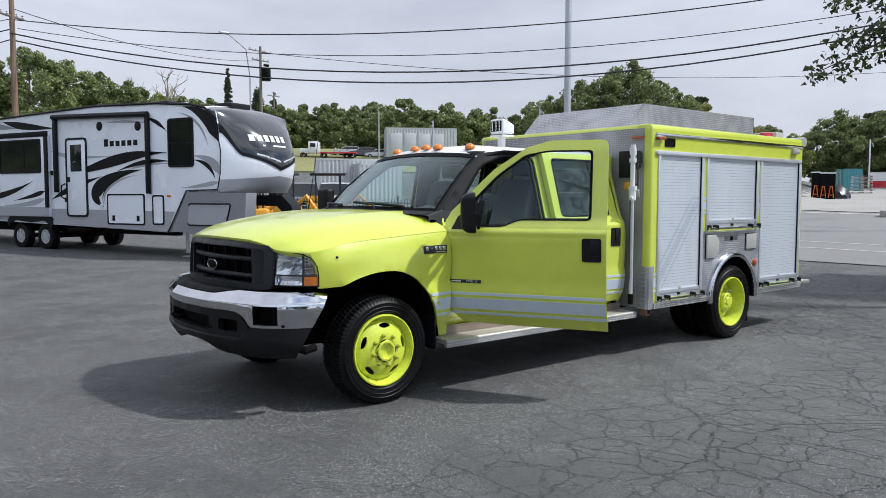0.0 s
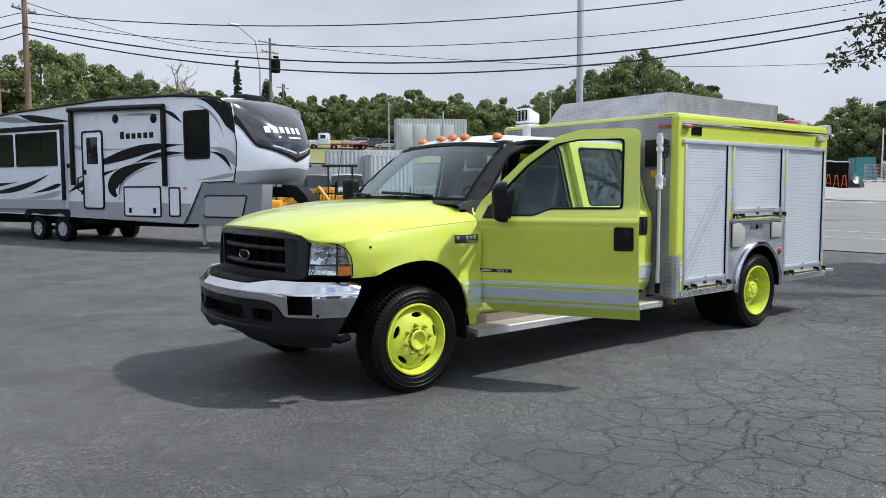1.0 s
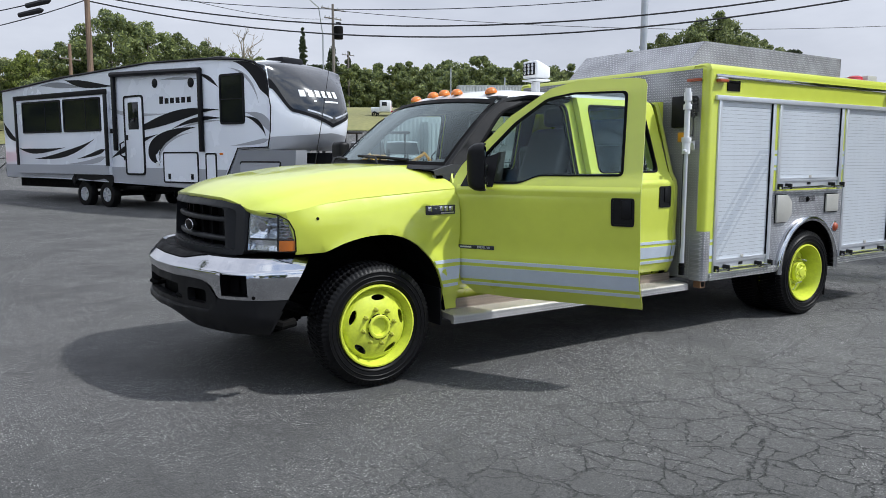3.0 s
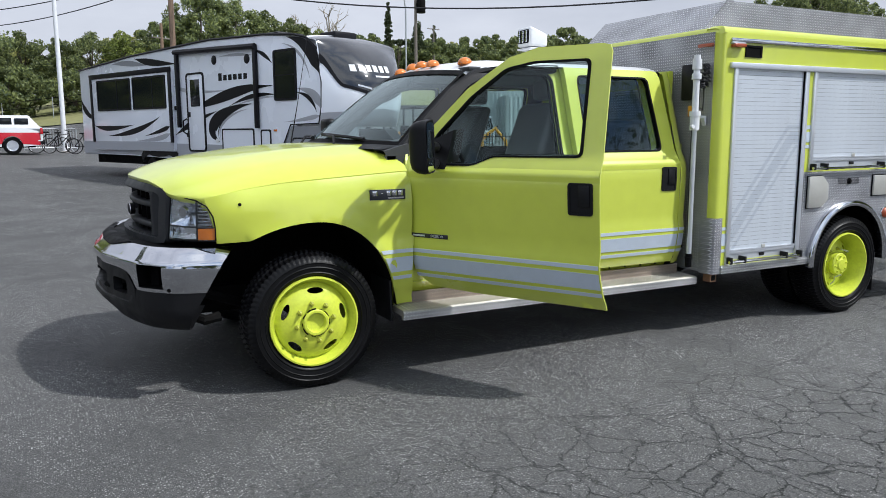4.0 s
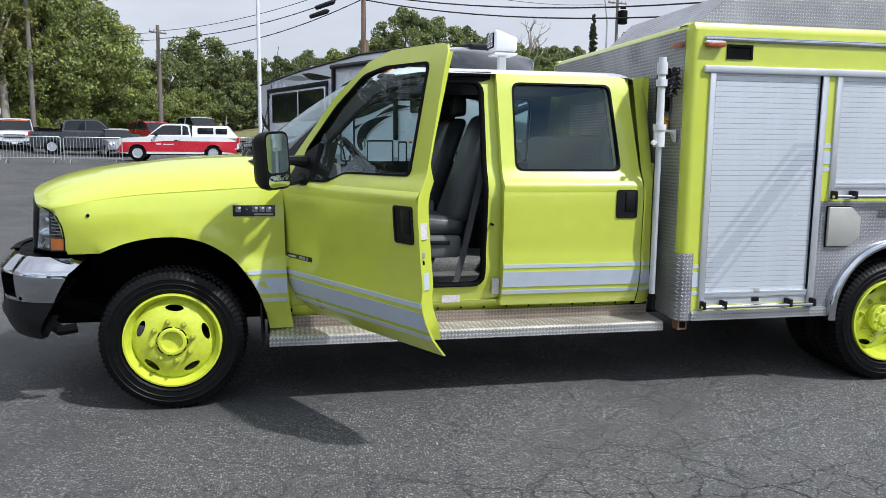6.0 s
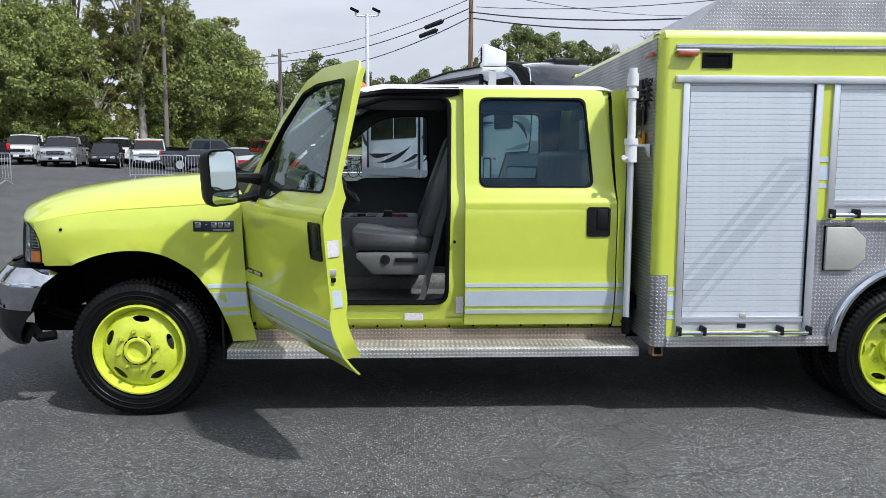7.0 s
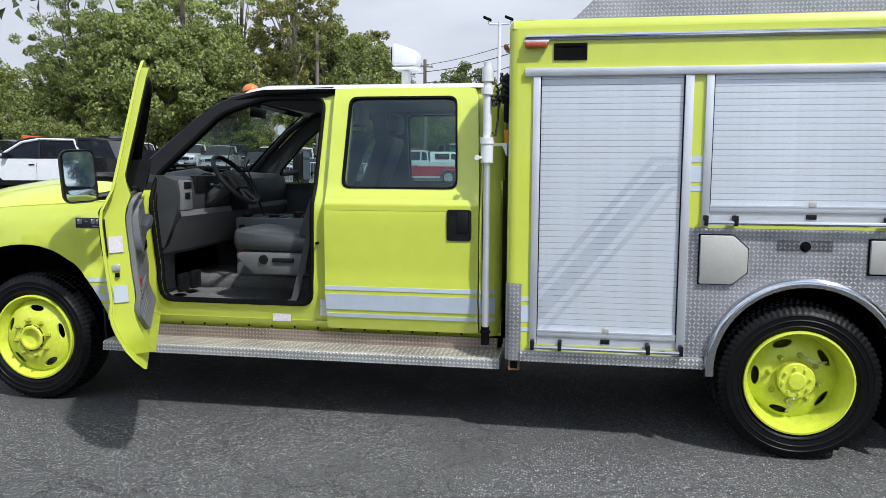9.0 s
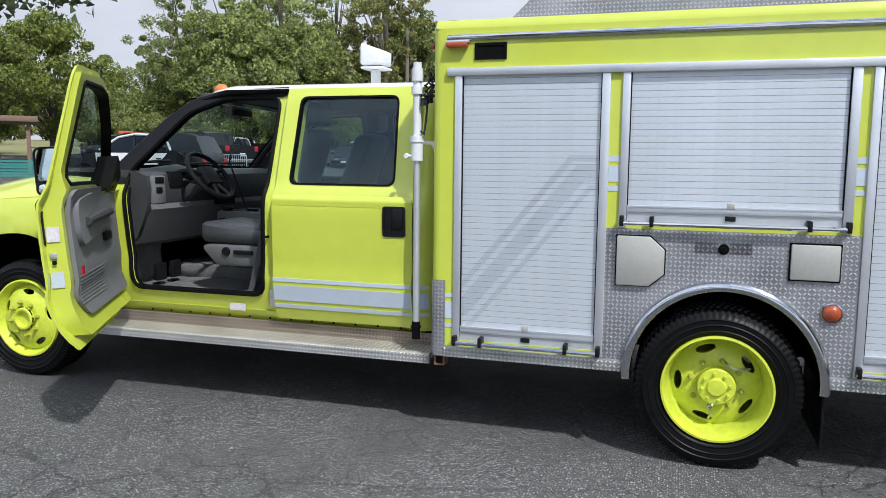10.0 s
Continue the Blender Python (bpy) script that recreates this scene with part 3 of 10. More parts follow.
        broken = ranged(noise_at(3.1 + seed * 0.1, 4.0, 0.7).outputs["Fac"], 0.32, 0.48, 0.15, 1.0)
        line = mul(mul(ranged(v.outputs["Distance"], width, 0.0, 0.0, 1.0), mul(ranged(worn.outputs["Fac"], lo, hi, 0.0, 1.0), tired)), broken)
        if cracks is None:
            cracks = line
        else:
            k = n.new("ShaderNodeMath")
            k.operation = "MAXIMUM"
            l.new(cracks, k.inputs[0])
            l.new(line, k.inputs[1])
            cracks = k.outputs[0]
    colour = mixc(mul(cracks, 0.97), colour, (0.009, 0.011, 0.011, 1))
    l.new(colour, b.inputs["Base Color"])
    l.new(ranged(mid.outputs["Fac"], 0.3, 0.7, 0.72, 0.92), b.inputs["Roughness"])
    b.inputs["Specular IOR Level"].default_value = 0.35
    height = n.new("ShaderNodeMath")
    height.operation = "SUBTRACT"
    l.new(mul(grit.outputs["Fac"], 0.35), height.inputs[0])
    l.new(cracks, height.inputs[1])
    bp = n.new("ShaderNodeBump")
    bp.inputs["Strength"].default_value = 0.8
    bp.inputs["Distance"].default_value = 0.009
    l.new(height.outputs[0], bp.inputs["Height"])
    l.new(bp.outputs["Normal"], b.inputs["Normal"])
    return m


ASPHALT = asphalt_material()
ROAD = material("worn_grey_road", (0.185, 0.180, 0.172), rough=0.85, vary=0.18, scale=0.4, grain=18.0, bump=0.2, bump_scale=40.0,
                dirt=(0.07, 0.07, 0.07), dirt_amount=0.5)
CONCRETE = material("pale_worn_paving", (0.30, 0.285, 0.262), rough=0.9, vary=0.18, scale=0.35, grain=9.0, bump=0.2, bump_scale=30.0,
                    dirt=(0.12, 0.115, 0.11), dirt_amount=0.6)
GRASS = material("dry_grass_slope", (0.20, 0.195, 0.075), rough=0.95, vary=0.3, scale=0.15, grain=3.0, bump=0.6, bump_scale=6.0,
                 dirt=(0.09, 0.12, 0.035), dirt_amount=0.8)
ROAD_PAINT = material("faded_white_road_paint", (0.52, 0.52, 0.50), rough=0.8, vary=0.2, scale=2.0, grain=30.0)


def polar_sheet(name, r0, r1, a0, a1, nr, na, mat, lift=0.0, power=2.2):
    """A sheet of the ground between two radii and two bearings about the truck, following its height."""
    rows = []
    for i in range(nr + 1):
        r = r0 + (r1 - r0) * (i / nr) ** power
        row = []
        for j in range(na + 1):
            a = radians(a0 + (a1 - a0) * j / na)
            x, y = 1.0 + r * math.sin(a), -2.0 + r * math.cos(a)
            row.append((x, y, ground_z(x, y) + lift))
        rows.append(row)
    bm = bmesh.new()
    quads(bm, rows)
    bmesh.ops.remove_doubles(bm, verts=bm.verts, dist=1e-4)
    return bm


ground = part("ground", polar_sheet("ground", 0.0, 2500.0, -180.0, 180.0, 120, 180, ASPHALT, power=3.0), ASPHALT)
tagged(ground, "dark cracked asphalt of a sales lot", "ground", kind="structure")
hillside = part("grass_slope", polar_sheet("grass_slope", 62.0, 900.0, 4.0, 62.0, 60, 60, GRASS, lift=0.08, power=1.6), GRASS)
tagged(hillside, "dry yellow-green grass slope beyond the lot", "grass", kind="structure")
verge = part("grass_verge", polar_sheet("grass_verge", 58.0, 900.0, -60.0, 4.0, 50, 60, GRASS, lift=0.08, power=1.6), GRASS)
tagged(verge, "rough grass under the trees at the lot's edge", "grass", kind="structure")


def strip(name, mat, x0, x1, y0, y1, lift, turn=0.0, nx=24, ny=24):
    """A rectangle laid on the ground, turned about its own first corner."""
    c, s = math.cos(radians(turn)), math.sin(radians(turn))
    rows = []
    for i in range(nx + 1):
        u = (x1 - x0) * i / nx
        row = []
        for j in range(ny + 1):
            v = (y1 - y0) * j / ny
            x, y = x0 + u * c - v * s, y0 + u * s + v * c
            row.append((x, y, ground_z(x, y) + lift))
        rows.append(row)
    bm = bmesh.new()
    quads(bm, rows)
    return part(name, bm, mat)


# the street that passes behind the truck, its paint, and the paved yard beyond it
road = tagged(strip("road", ROAD, 15.2, 44.0, -60.0, 40.0, 0.02, turn=0.0, nx=30, ny=60), "worn grey street with faded lines", "road", kind="structure")
yard = tagged(strip("yard", CONCRETE, 43.5, 200.0, -80.0, 60.0, 0.05, turn=0.0, nx=60, ny=50), "pale sloping paved yard across the street", "pavement", kind="structure")
for x0, wide in ((19.5, 0.12), (22.0, 0.12), (41.5, 0.35)):
    tagged(strip("road_line", ROAD_PAINT, x0, x0 + wide, -40.0, 22.0, 0.028, nx=1, ny=60), "faded white road line", "road marking", kind="structure")

# ---- the truck: nose to -x, driver's side to -y, front axle at x = 0 ----
MID = 1.2
CAB_PROFILE = [(0.48, 0.27), (0.53, 0.235), (0.60, 0.203), (0.72, 0.180), (0.795, 0.172), (0.85, 0.187), (0.95, 0.180), (1.20, 0.174), (1.265, 0.179),
               (1.30, 0.200), (1.35, 0.235), (1.88, 0.395), (1.95, 0.425)]
truck = thing("fire_truck", "lime-yellow crew-cab fire rescue truck with aluminium shutters, driver's door open", "truck")


def cab_y(z):
    return soft_at(CAB_PROFILE, z, 0.02)


def across(p):
    """The same place on the other side of the truck."""
    return (p[0], 2 * MID - p[1], p[2])


def side_panel(outer, holes, off, thick, step=0.08, far=False):
    """A sheet that follows the cab's side, off metres inboard of the skin."""
    bm = bmesh.new()
    fr = lambda x, z: (x, cab_y(z) + off, z)
    bk = lambda x, z: (x, cab_y(z) + off + thick, z)
    if far:
        panel(bm, outer, holes, lambda x, z: across(fr(x, z)), lambda x, z: across(bk(x, z)), step)
    else:
        panel(bm, outer, holes, fr, bk, step)
    return bm


# -- cab shell --
FRONT_OPENING = rounded([(0.845, 0.66), (1.80, 0.66), (1.825, 1.885), (1.45, 1.888), (1.17, 1.795), (0.782, 1.405)], 0.07)
REAR_WINDOW = rounded([(1.990, 1.350), (2.668, 1.350), (2.640, 1.885), (2.000, 1.885)], 0.05)
SHELL = [(0.64, 0.50), (2.80, 0.50), (2.80, 1.935), (1.45, 1.935), (1.28, 1.895), (1.06, 1.755), (0.66, 1.41), (0.62, 1.27)]
part("cab_side", side_panel(SHELL, [FRONT_OPENING, [(x + (x - 2.32) * 0.02, z + (z - 1.6) * 0.02) for x, z in REAR_WINDOW]], 0.065, 0.045), LIME, truck)
FAR_FRONT = rounded([(0.83, 1.33), (1.79, 1.35), (1.78, 1.875), (1.46, 1.875), (1.31, 1.835), (1.11, 1.70), (0.86, 1.45)], 0.04)
part("cab_side", side_panel(SHELL, [FAR_FRONT, REAR_WINDOW], 0.0, 0.05, far=True), LIME, truck)
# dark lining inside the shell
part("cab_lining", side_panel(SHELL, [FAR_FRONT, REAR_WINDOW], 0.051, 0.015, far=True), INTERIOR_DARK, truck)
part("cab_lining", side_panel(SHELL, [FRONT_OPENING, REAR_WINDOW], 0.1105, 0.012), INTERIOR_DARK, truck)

bm = bmesh.new()
for k, off in ((0, 0.060), (1, 0.10)):
    loop = [(x, cab_y(z) + off, z) for x, z in fine_outline(FRONT_OPENING, 0.06)]
    tube(bm, loop + loop[:2], 0.013, 6, caps=False)
part("door_seal", bm, SATIN_BLACK, truck, "black rubber seal round the doorway")
# dark drip rail and windscreen pillar
for mir in (False, True):
    bm = bmesh.new()
    pts = [(0.62, 0.335, 1.385), (0.82, 0.392, 1.575), (1.03, 0.448, 1.763), (1.23, 0.478, 1.880), (1.43, 0.460, 1.922), (1.88, 0.455, 1.936)]
    pts = [across(p) if mir else p for p in pts]
    tube(bm, pts, [0.026, 0.027, 0.027, 0.024, 0.018, 0.014], 8)
    part("windscreen_pillar", bm, BLACK_PLASTIC, truck)
# black band along the door opening's top
BAND = [(0.655, 1.33), (0.680, 1.450), (1.03, 1.760), (1.255, 1.900), (1.44, 1.940), (1.885, 1.944), (1.885, 1.905), (1.83, 1.888), (1.45, 1.891), (1.165, 1.798), (0.782, 1.41), (0.777, 1.33)]
part("door_frame_band", side_panel(BAND, [], 0.060, 0.02), BLACK_PLASTIC, truck)
# rear quarter of the cab and its back wall
bm = bmesh.new()
for mir in (False, True):
    rows = []
    for z in [0.51 + (1.935 - 0.51) * i / 24 for i in range(25)]:
        row = []
        for u in (0.0, 0.25, 0.5, 0.7, 0.85, 1.0):
            p = (2.803 + 0.115 * math.sin(u * math.pi / 2), cab_y(z) + 0.002 + 0.10 * (1 - math.cos(u * math.pi / 2)), z)
            row.append(across(p) if mir else p)
        rows.append(row)
    quads(bm, rows)
box(bm, (2.88, 0.30, 0.51), (2.918, 2.10, 1.40))
box(bm, (2.88, 0.42, 1.40), (2.918, 0.62, 1.94))
box(bm, (2.88, 1.78, 1.40), (2.918, 1.98, 1.94))
box(bm, (2.88, 0.62, 1.82), (2.918, 1.78, 1.94))
part("cab_rear", bm, LIME, truck)
# roof
bm = bmesh.new()
rows = []
for i in range(15):
    u = i / 14
    row = []
    for j in range(17):
        v = j / 16 * 2 - 1
        half = 0.775 - 0.05 * smooth01(0.85, 1.0, u) - 0.06 * (1 - smooth01(0.0, 0.14, u))
        y = MID + half * v
        crown = 1.995 - 0.030 * abs(v) ** 2.2 - 0.030 * smooth01(0.80, 1.0, abs(v))
        x0 = 1.105 + 0.10 * abs(v) ** 2
        x = x0 + (2.91 - x0) * u
        z = crown - 0.075 * (1 - smooth01(0.0, 0.14, u)) ** 2 - 0.035 * smooth01(0.94, 1.0, u)
        row.append((x, y, z))
    rows.append(row)
vs = quads(bm, rows)
part("roof", bm, WHITE_PAINT, truck, "white-painted cab roof")
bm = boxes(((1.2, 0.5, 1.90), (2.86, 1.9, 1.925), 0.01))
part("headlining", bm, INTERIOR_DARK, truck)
# amber clearance lamps along the roof's front
for y, x in ((0.665, 1.262), (1.03, 1.20), (1.20, 1.195), (1.37, 1.20), (1.735, 1.262)):
    bm = bmesh.new()
    lathe(bm, [(0.0, 0.052), (0.012, 0.052), (0.030, 0.043), (0.043, 0.024), (0.048, 0.0)], 16, "z")
    for v in bm.verts:
        v.co.y *= 0.8
    part("clearance_lamp", bm, AMBER, truck, "amber cab roof lamp", at=pose(x, y, 1.945 + 0.022 * (1 - abs(y - MID) / 0.8), 0, -8, 0))

# -- windscreen, cowl, wipers --
def screen(u, v, lift=0.0):
    """u across from -1 to 1, v from base to top."""
    half = 0.855 + (0.735 - 0.855) * v
    x0, z0 = 0.62 - 0.24 * (1 - u * u), 1.405 + 0.015 * (1 - u * u)
    x1, z1 = 1.155 - 0.09 * (1 - u * u), 1.880 + 0.035 * (1 - u * u)
    x, z = x0 + (x1 - x0) * v, z0 + (z1 - z0) * v + 0.02 * math.sin(math.pi * v)
    return (x - 0.65 * lift, MID + half * u, z + 0.75 * lift)


bm = bmesh.new()
quads(bm, [[screen(-1 + 2 * i / 20, j / 10) for j in range(11)] for i in range(21)])
pane = part("windscreen", bm, GLASS, truck, "raked laminated windscreen")
pane.visible_shadow = False
bm = bmesh.new()
for u0, u1, v0, v1 in ((-1, 1, -0.02, 0.05), (-1, 1, 0.95, 1.02), (-1, -0.97, 0, 1), (0.97, 1, 0, 1)):
    quads(bm, [[screen(u0 + (u1 - u0) * i / 16, v0 + (v1 - v0) * j / 8, 0.006) for j in range(9)] for i in range(17)])
part("windscreen_surround", bm, SATIN_BLACK, truck)
bm = bmesh.new()
rows = []
for i in range(21):
    u = -1 + 2 * i / 20
    a = screen(u, 0.02)
    y = MID + 0.86 * u
    rows.append([(a[0] + 0.02, a[1], a[2] + 0.004), (a[0] - 0.06, y, a[2] - 0.012), (a[0] - 0.13, y, a[2] - 0.026)])
quads(bm, rows)
part("cowl", bm, BLACK_PLASTIC, truck, "black plastic cowl below the windscreen")
for y0, y1 in ((0.62, 1.22), (1.35, 1.95)):
    bm = bmesh.new()
    u0, u1 = (y0 - MID) / 0.8, (y1 - MID) / 0.8
    tube(bm, [screen(u0 + 0.25, -0.10, 0.02), screen((u0 + u1) / 2, 0.02, 0.05), screen(u1 - 0.15, 0.06, 0.03)], 0.009, 6)
    tube(bm, [screen(u0 + 0.05, 0.04, 0.022), screen((u0 + u1) / 2, 0.065, 0.022), screen(u1, 0.08, 0.022)], 0.012, 6)
    part("wiper", bm, BLACK_PLASTIC, truck)
bm = bmesh.new()
tube(bm, [(0.42, 2.02, 1.40), (0.50, 2.05, 1.75), (0.60, 2.08, 2.25)], [0.006, 0.003, 0.002], 5)
part("radio_aerial", bm, BLACK_PLASTIC, truck)

# -- bonnet --
CROWN = [(-0.90, 1.19), (-0.84, 1.235), (-0.78, 1.268), (-0.63, 1.318), (-0.455, 1.352), (-0.05, 1.404), (0.31, 1.424), (0.70, 1.428)]
CREASE = [(-0.80, 1.095), (-0.63, 1.135), (-0.55, 1.152), (-0.40, 1.184), (-0.16, 1.213), (0.54, 1.257), (0.70, 1.262)]
EDGE_Y = [(-0.82, 0.53), (-0.74, 0.43), (-0.66, 0.315), (-0.60, 0.245), (-0.52, 0.205), (-0.40, 0.180), (0.0, 0.162), (0.3, 0.165), (0.70, 0.172)]
RISE = [(0.0, 0.0), (0.05, 0.20), (0.12, 0.42), (0.22, 0.66), (0.34, 0.83), (0.5, 0.94), (0.7, 0.985), (1.0, 1.0)]
# front lip: over the headlamp, up round the grille's shoulder, across its top
LIP = [(0.0, -0.597, 0.243, 1.137), (0.05, -0.655, 0.30, 1.146), (0.10, -0.70, 0.365, 1.151), (0.15, -0.73, 0.425, 1.158), (0.17, -0.742, 0.452, 1.164),
       (0.20, -0.752, 0.478, 1.174), (0.24, -0.765, 0.522, 1.190), (0.30, -0.785, 0.59, 1.206), (0.42, -0.81, 0.70, 1.222), (0.60, -0.845, 0.87, 1.229), (1.0, -0.875, 1.20, 1.235)]


def bonnet_at(u, v):
    """u from the fender's crease (0) to the middle (1), v from the front lip to the cowl."""
    xf = -0.60 - 0.265 * (1 - (1 - u) ** 2.0)
    xr = 0.64 - 0.235 * (1 - (1 - u) ** 2)

    def skin(v):
        x = xf + (xr - xf) * v
        y0 = soft_at(EDGE_Y, x)
        z0, z1 = soft_at(CREASE, x), soft_at(CROWN, x)
        dome = 0.012 * math.exp(-((u - 0.42) / 0.06) ** 2) * smooth01(-0.6, 0.2, x)
        return Vector((x, y0 + (MID - y0) * u + 0.032 * smooth01(-0.60, -0.30, x) * (1 - u) ** 14, z0 + (z1 - z0) * soft_at(RISE, u, 0.03) + dome))

    lip = Vector([curve_at([(r[0], r[k]) for r in LIP], u) for k in (1, 2, 3)])
    fade = max(0.0, 1 - v / 0.55) ** 2
    p = skin(v) + (lip - skin(0)) * fade
    return (p.x, p.y, p.z)


US = [0, 0.025, 0.05, 0.075, 0.10, 0.125, 0.15, 0.17, 0.185, 0.20, 0.22, 0.24, 0.27, 0.30, 0.36, 0.42, 0.48, 0.54, 0.62, 0.72, 0.82, 0.92, 1.0]
VS = [0, 0.015, 0.035, 0.06, 0.10, 0.16, 0.23, 0.31, 0.40, 0.50, 0.60, 0.70, 0.80, 0.90, 1.0]
bm = bmesh.new()
full = [(u, False) for u in US] + [(u, True) for u in US[-2::-1]]
rows = []
for u, far in full:
    row = []
    p0 = bonnet_at(u, 0)
    for p in [(p0[0] + 0.03, p0[1], p0[2] - 0.035), (p0[0] + 0.004, p0[1], p0[2] - 0.018)] + [bonnet_at(u, v) for v in VS]:
        row.append(across(p) if far else p)
    rows.append(row)
drop = lambda row, s: [(p[0], p[1] + 0.008 * s, p[2] - 0.035) for p in row]
rows = [drop(rows[0], 1)] + rows + [drop(rows[-1], -1)]
quads(bm, rows)
part("bonnet", bm, LIME, truck, smooth=50)


# -- front wings --
def wing_y(x, z):
    y = soft_at(EDGE_Y, x)
    d = math.hypot((x - 0.03) / 0.50, (z - 0.42) / 0.565)
    flare = -0.022 * math.exp(-((d - 1.03) / 0.10) ** 2)
    mid = -0.012 * math.exp(-((z - 1.07) / 0.09) ** 2)
    up = min(1.0, max(0.0, (z - soft_at(CREASE, x) + 0.12) / 0.12))
    mid += 0.032 * smooth01(-0.60, -0.30, x) * up ** 2
    return y + flare + mid + max(0.0, cab_y(z) - 0.172) * (1 if z < 0.9 else 0)


def flowing(pts, n=5):
    """The same line through its points with smooth bends."""
    out = []
    for i in range(len(pts) - 1):
        p0, p1, p2, p3 = pts[max(i - 1, 0)], pts[i], pts[i + 1], pts[min(i + 2, len(pts) - 1)]
        for k in range(n):
            t = k / n
            out.append(tuple(0.5 * (2 * b + (c - a) * t + (2 * a - 5 * b + 4 * c - d) * t * t + (3 * b - a - 3 * c + d) * t ** 3) for a, b, c, d in zip(p0, p1, p2, p3)))
    return out + [pts[-1]]


ARCH = [(0.530, 0.436), (0.497, 0.60), (0.435, 0.735), (0.345, 0.855), (0.225, 0.940), (0.11, 0.980), (0.0, 0.990), (-0.12, 0.980), (-0.24, 0.950), (-0.36, 0.900)]
ARCH = flowing(ARCH, 4)
crease_top = [(x, soft_at(CREASE, x)) for x in (0.618, 0.45, 0.25, 0.05, -0.15, -0.35, -0.50, -0.585)]
WING = [(0.665, 0.436), (0.640, 0.62), (0.625, 0.9)] + crease_top + [(-0.575, 1.10), (-0.548, 1.0), (-0.528, 0.893)] + ARCH[::-1]
for far in (False, True):
    bm = bmesh.new()
    f = lambda x, z: (x, wing_y(x, z), z)
    g = lambda x, z: (x, wing_y(x, z) + 0.02, z)
    panel(bm, WING, [], (lambda x, z: across(f(x, z))) if far else f, (lambda x, z: across(g(x, z))) if far else g, 0.05)
    wing = part("front_wing", bm, LIME, truck, smooth=50)
    if not far:
        bm = bmesh.new()
        lathe(bm, [(-0.004, 0.0), (-0.004, 0.008), (0.004, 0.010)], 12, "y")
        part("plug", bm, SATIN_BLACK, wing, at=pose(-0.406, wing_y(-0.406, 1.107) - 0.001, 1.107))
        # badge: dark plate, bright characters as plain shapes
        y = wing_y(0.46, 1.13) - 0.006
        bm = boxes(((0.345, y - 0.004, 1.098), (0.575, y + 0.006, 1.160), 0.004))
        plate = part("badge", bm, BADGE, wing, "dark badge with bright block characters")
        bm = bmesh.new()
        for i, x in enumerate((0.360, 0.415, 0.450, 0.487, 0.524)):
            w = 0.012 if i == 1 else 0.030
            z0, z1 = (1.134, 1.140) if i == 1 else (1.122, 1.152)
            part("badge_bar", boxes(((x, y - 0.007, z0), (x + w, y - 0.003, z1), 0.001)), CHROME, wing)
        bm.free()
        part("badge_line", boxes(((0.46, y - 0.006, 1.104), (0.562, y - 0.003, 1.114))), CHROME, wing)
        for z0, z1 in ((0.770, 0.793), (0.654, 0.745), (0.606, 0.628)):
            bm = bmesh.new()
            x0 = curve_at([(0.6, 0.50), (0.735, 0.44), (0.8, 0.40)], z0)
            panel(bm, [(x0 + 0.005, z0), (0.632, z0), (0.630, z1), (curve_at([(0.6, 0.50), (0.735, 0.44), (0.8, 0.40)], z1) + 0.005, z1)], [],
                  lambda x, z: (x, wing_y(x, z) - 0.003, z), lambda x, z: (x, wing_y(x, z) + 0.002, z), 0.06)
            part("stripe", bm, STRIPE, wing, "pale reflective stripe")
    # wheel housing
    bm = bmesh.new()
    prof = [(x * 1.0, z + 0.005) for x, z in ARCH]
    rows = [[(x, (2 * MID - y) if far else y, z) for x, z in prof] for y in (0.20, 0.85)]
    quads(bm, rows)
    cap(bm, [bm.verts.new((x, (2 * MID - 0.85) if far else 0.85, z)) for x, z in prof])
    part("wheel_housing", bm, CHASSIS, truck)
    # mud flap behind the front wheel
    bm = bmesh.new()
    y0, y1 = (0.27, 0.55) if not far else (1.85, 2.13)
    prism(bm, [(0.505, 0.86), (0.535, 0.86), (0.545, 0.40), (0.52, 0.40)], "y", y0, y1)
    y0, y1 = (0.192, 0.50) if not far else (1.90, 2.208)
    prism(bm, [(0.478, 0.60), (0.490, 0.60), (0.497, 0.345), (0.485, 0.345)], "y", y0, y1)
    part("mud_flap", bm, BLACK_PLASTIC, truck)


# -- headlamps --
LAMP_PLAN = [(0.0, -0.528, 0.200), (0.12, -0.575, 0.216), (0.25, -0.622, 0.250), (0.45, -0.672, 0.310), (0.70, -0.715, 0.380), (1.0, -0.752, 0.452)]


def lamp_at(u, z, deep=0.0):
    """u from the outer rear edge (0) to the grille (1)."""
    x = soft_at([(r[0], r[1]) for r in LAMP_PLAN], u, 0.04)
    y = soft_at([(r[0], r[2]) for r in LAMP_PLAN], u, 0.04)
    return (x + 0.10 * (z - 0.9) * u + deep * (0.35 + 0.6 * u), y + deep * (0.95 - 0.6 * u), z)


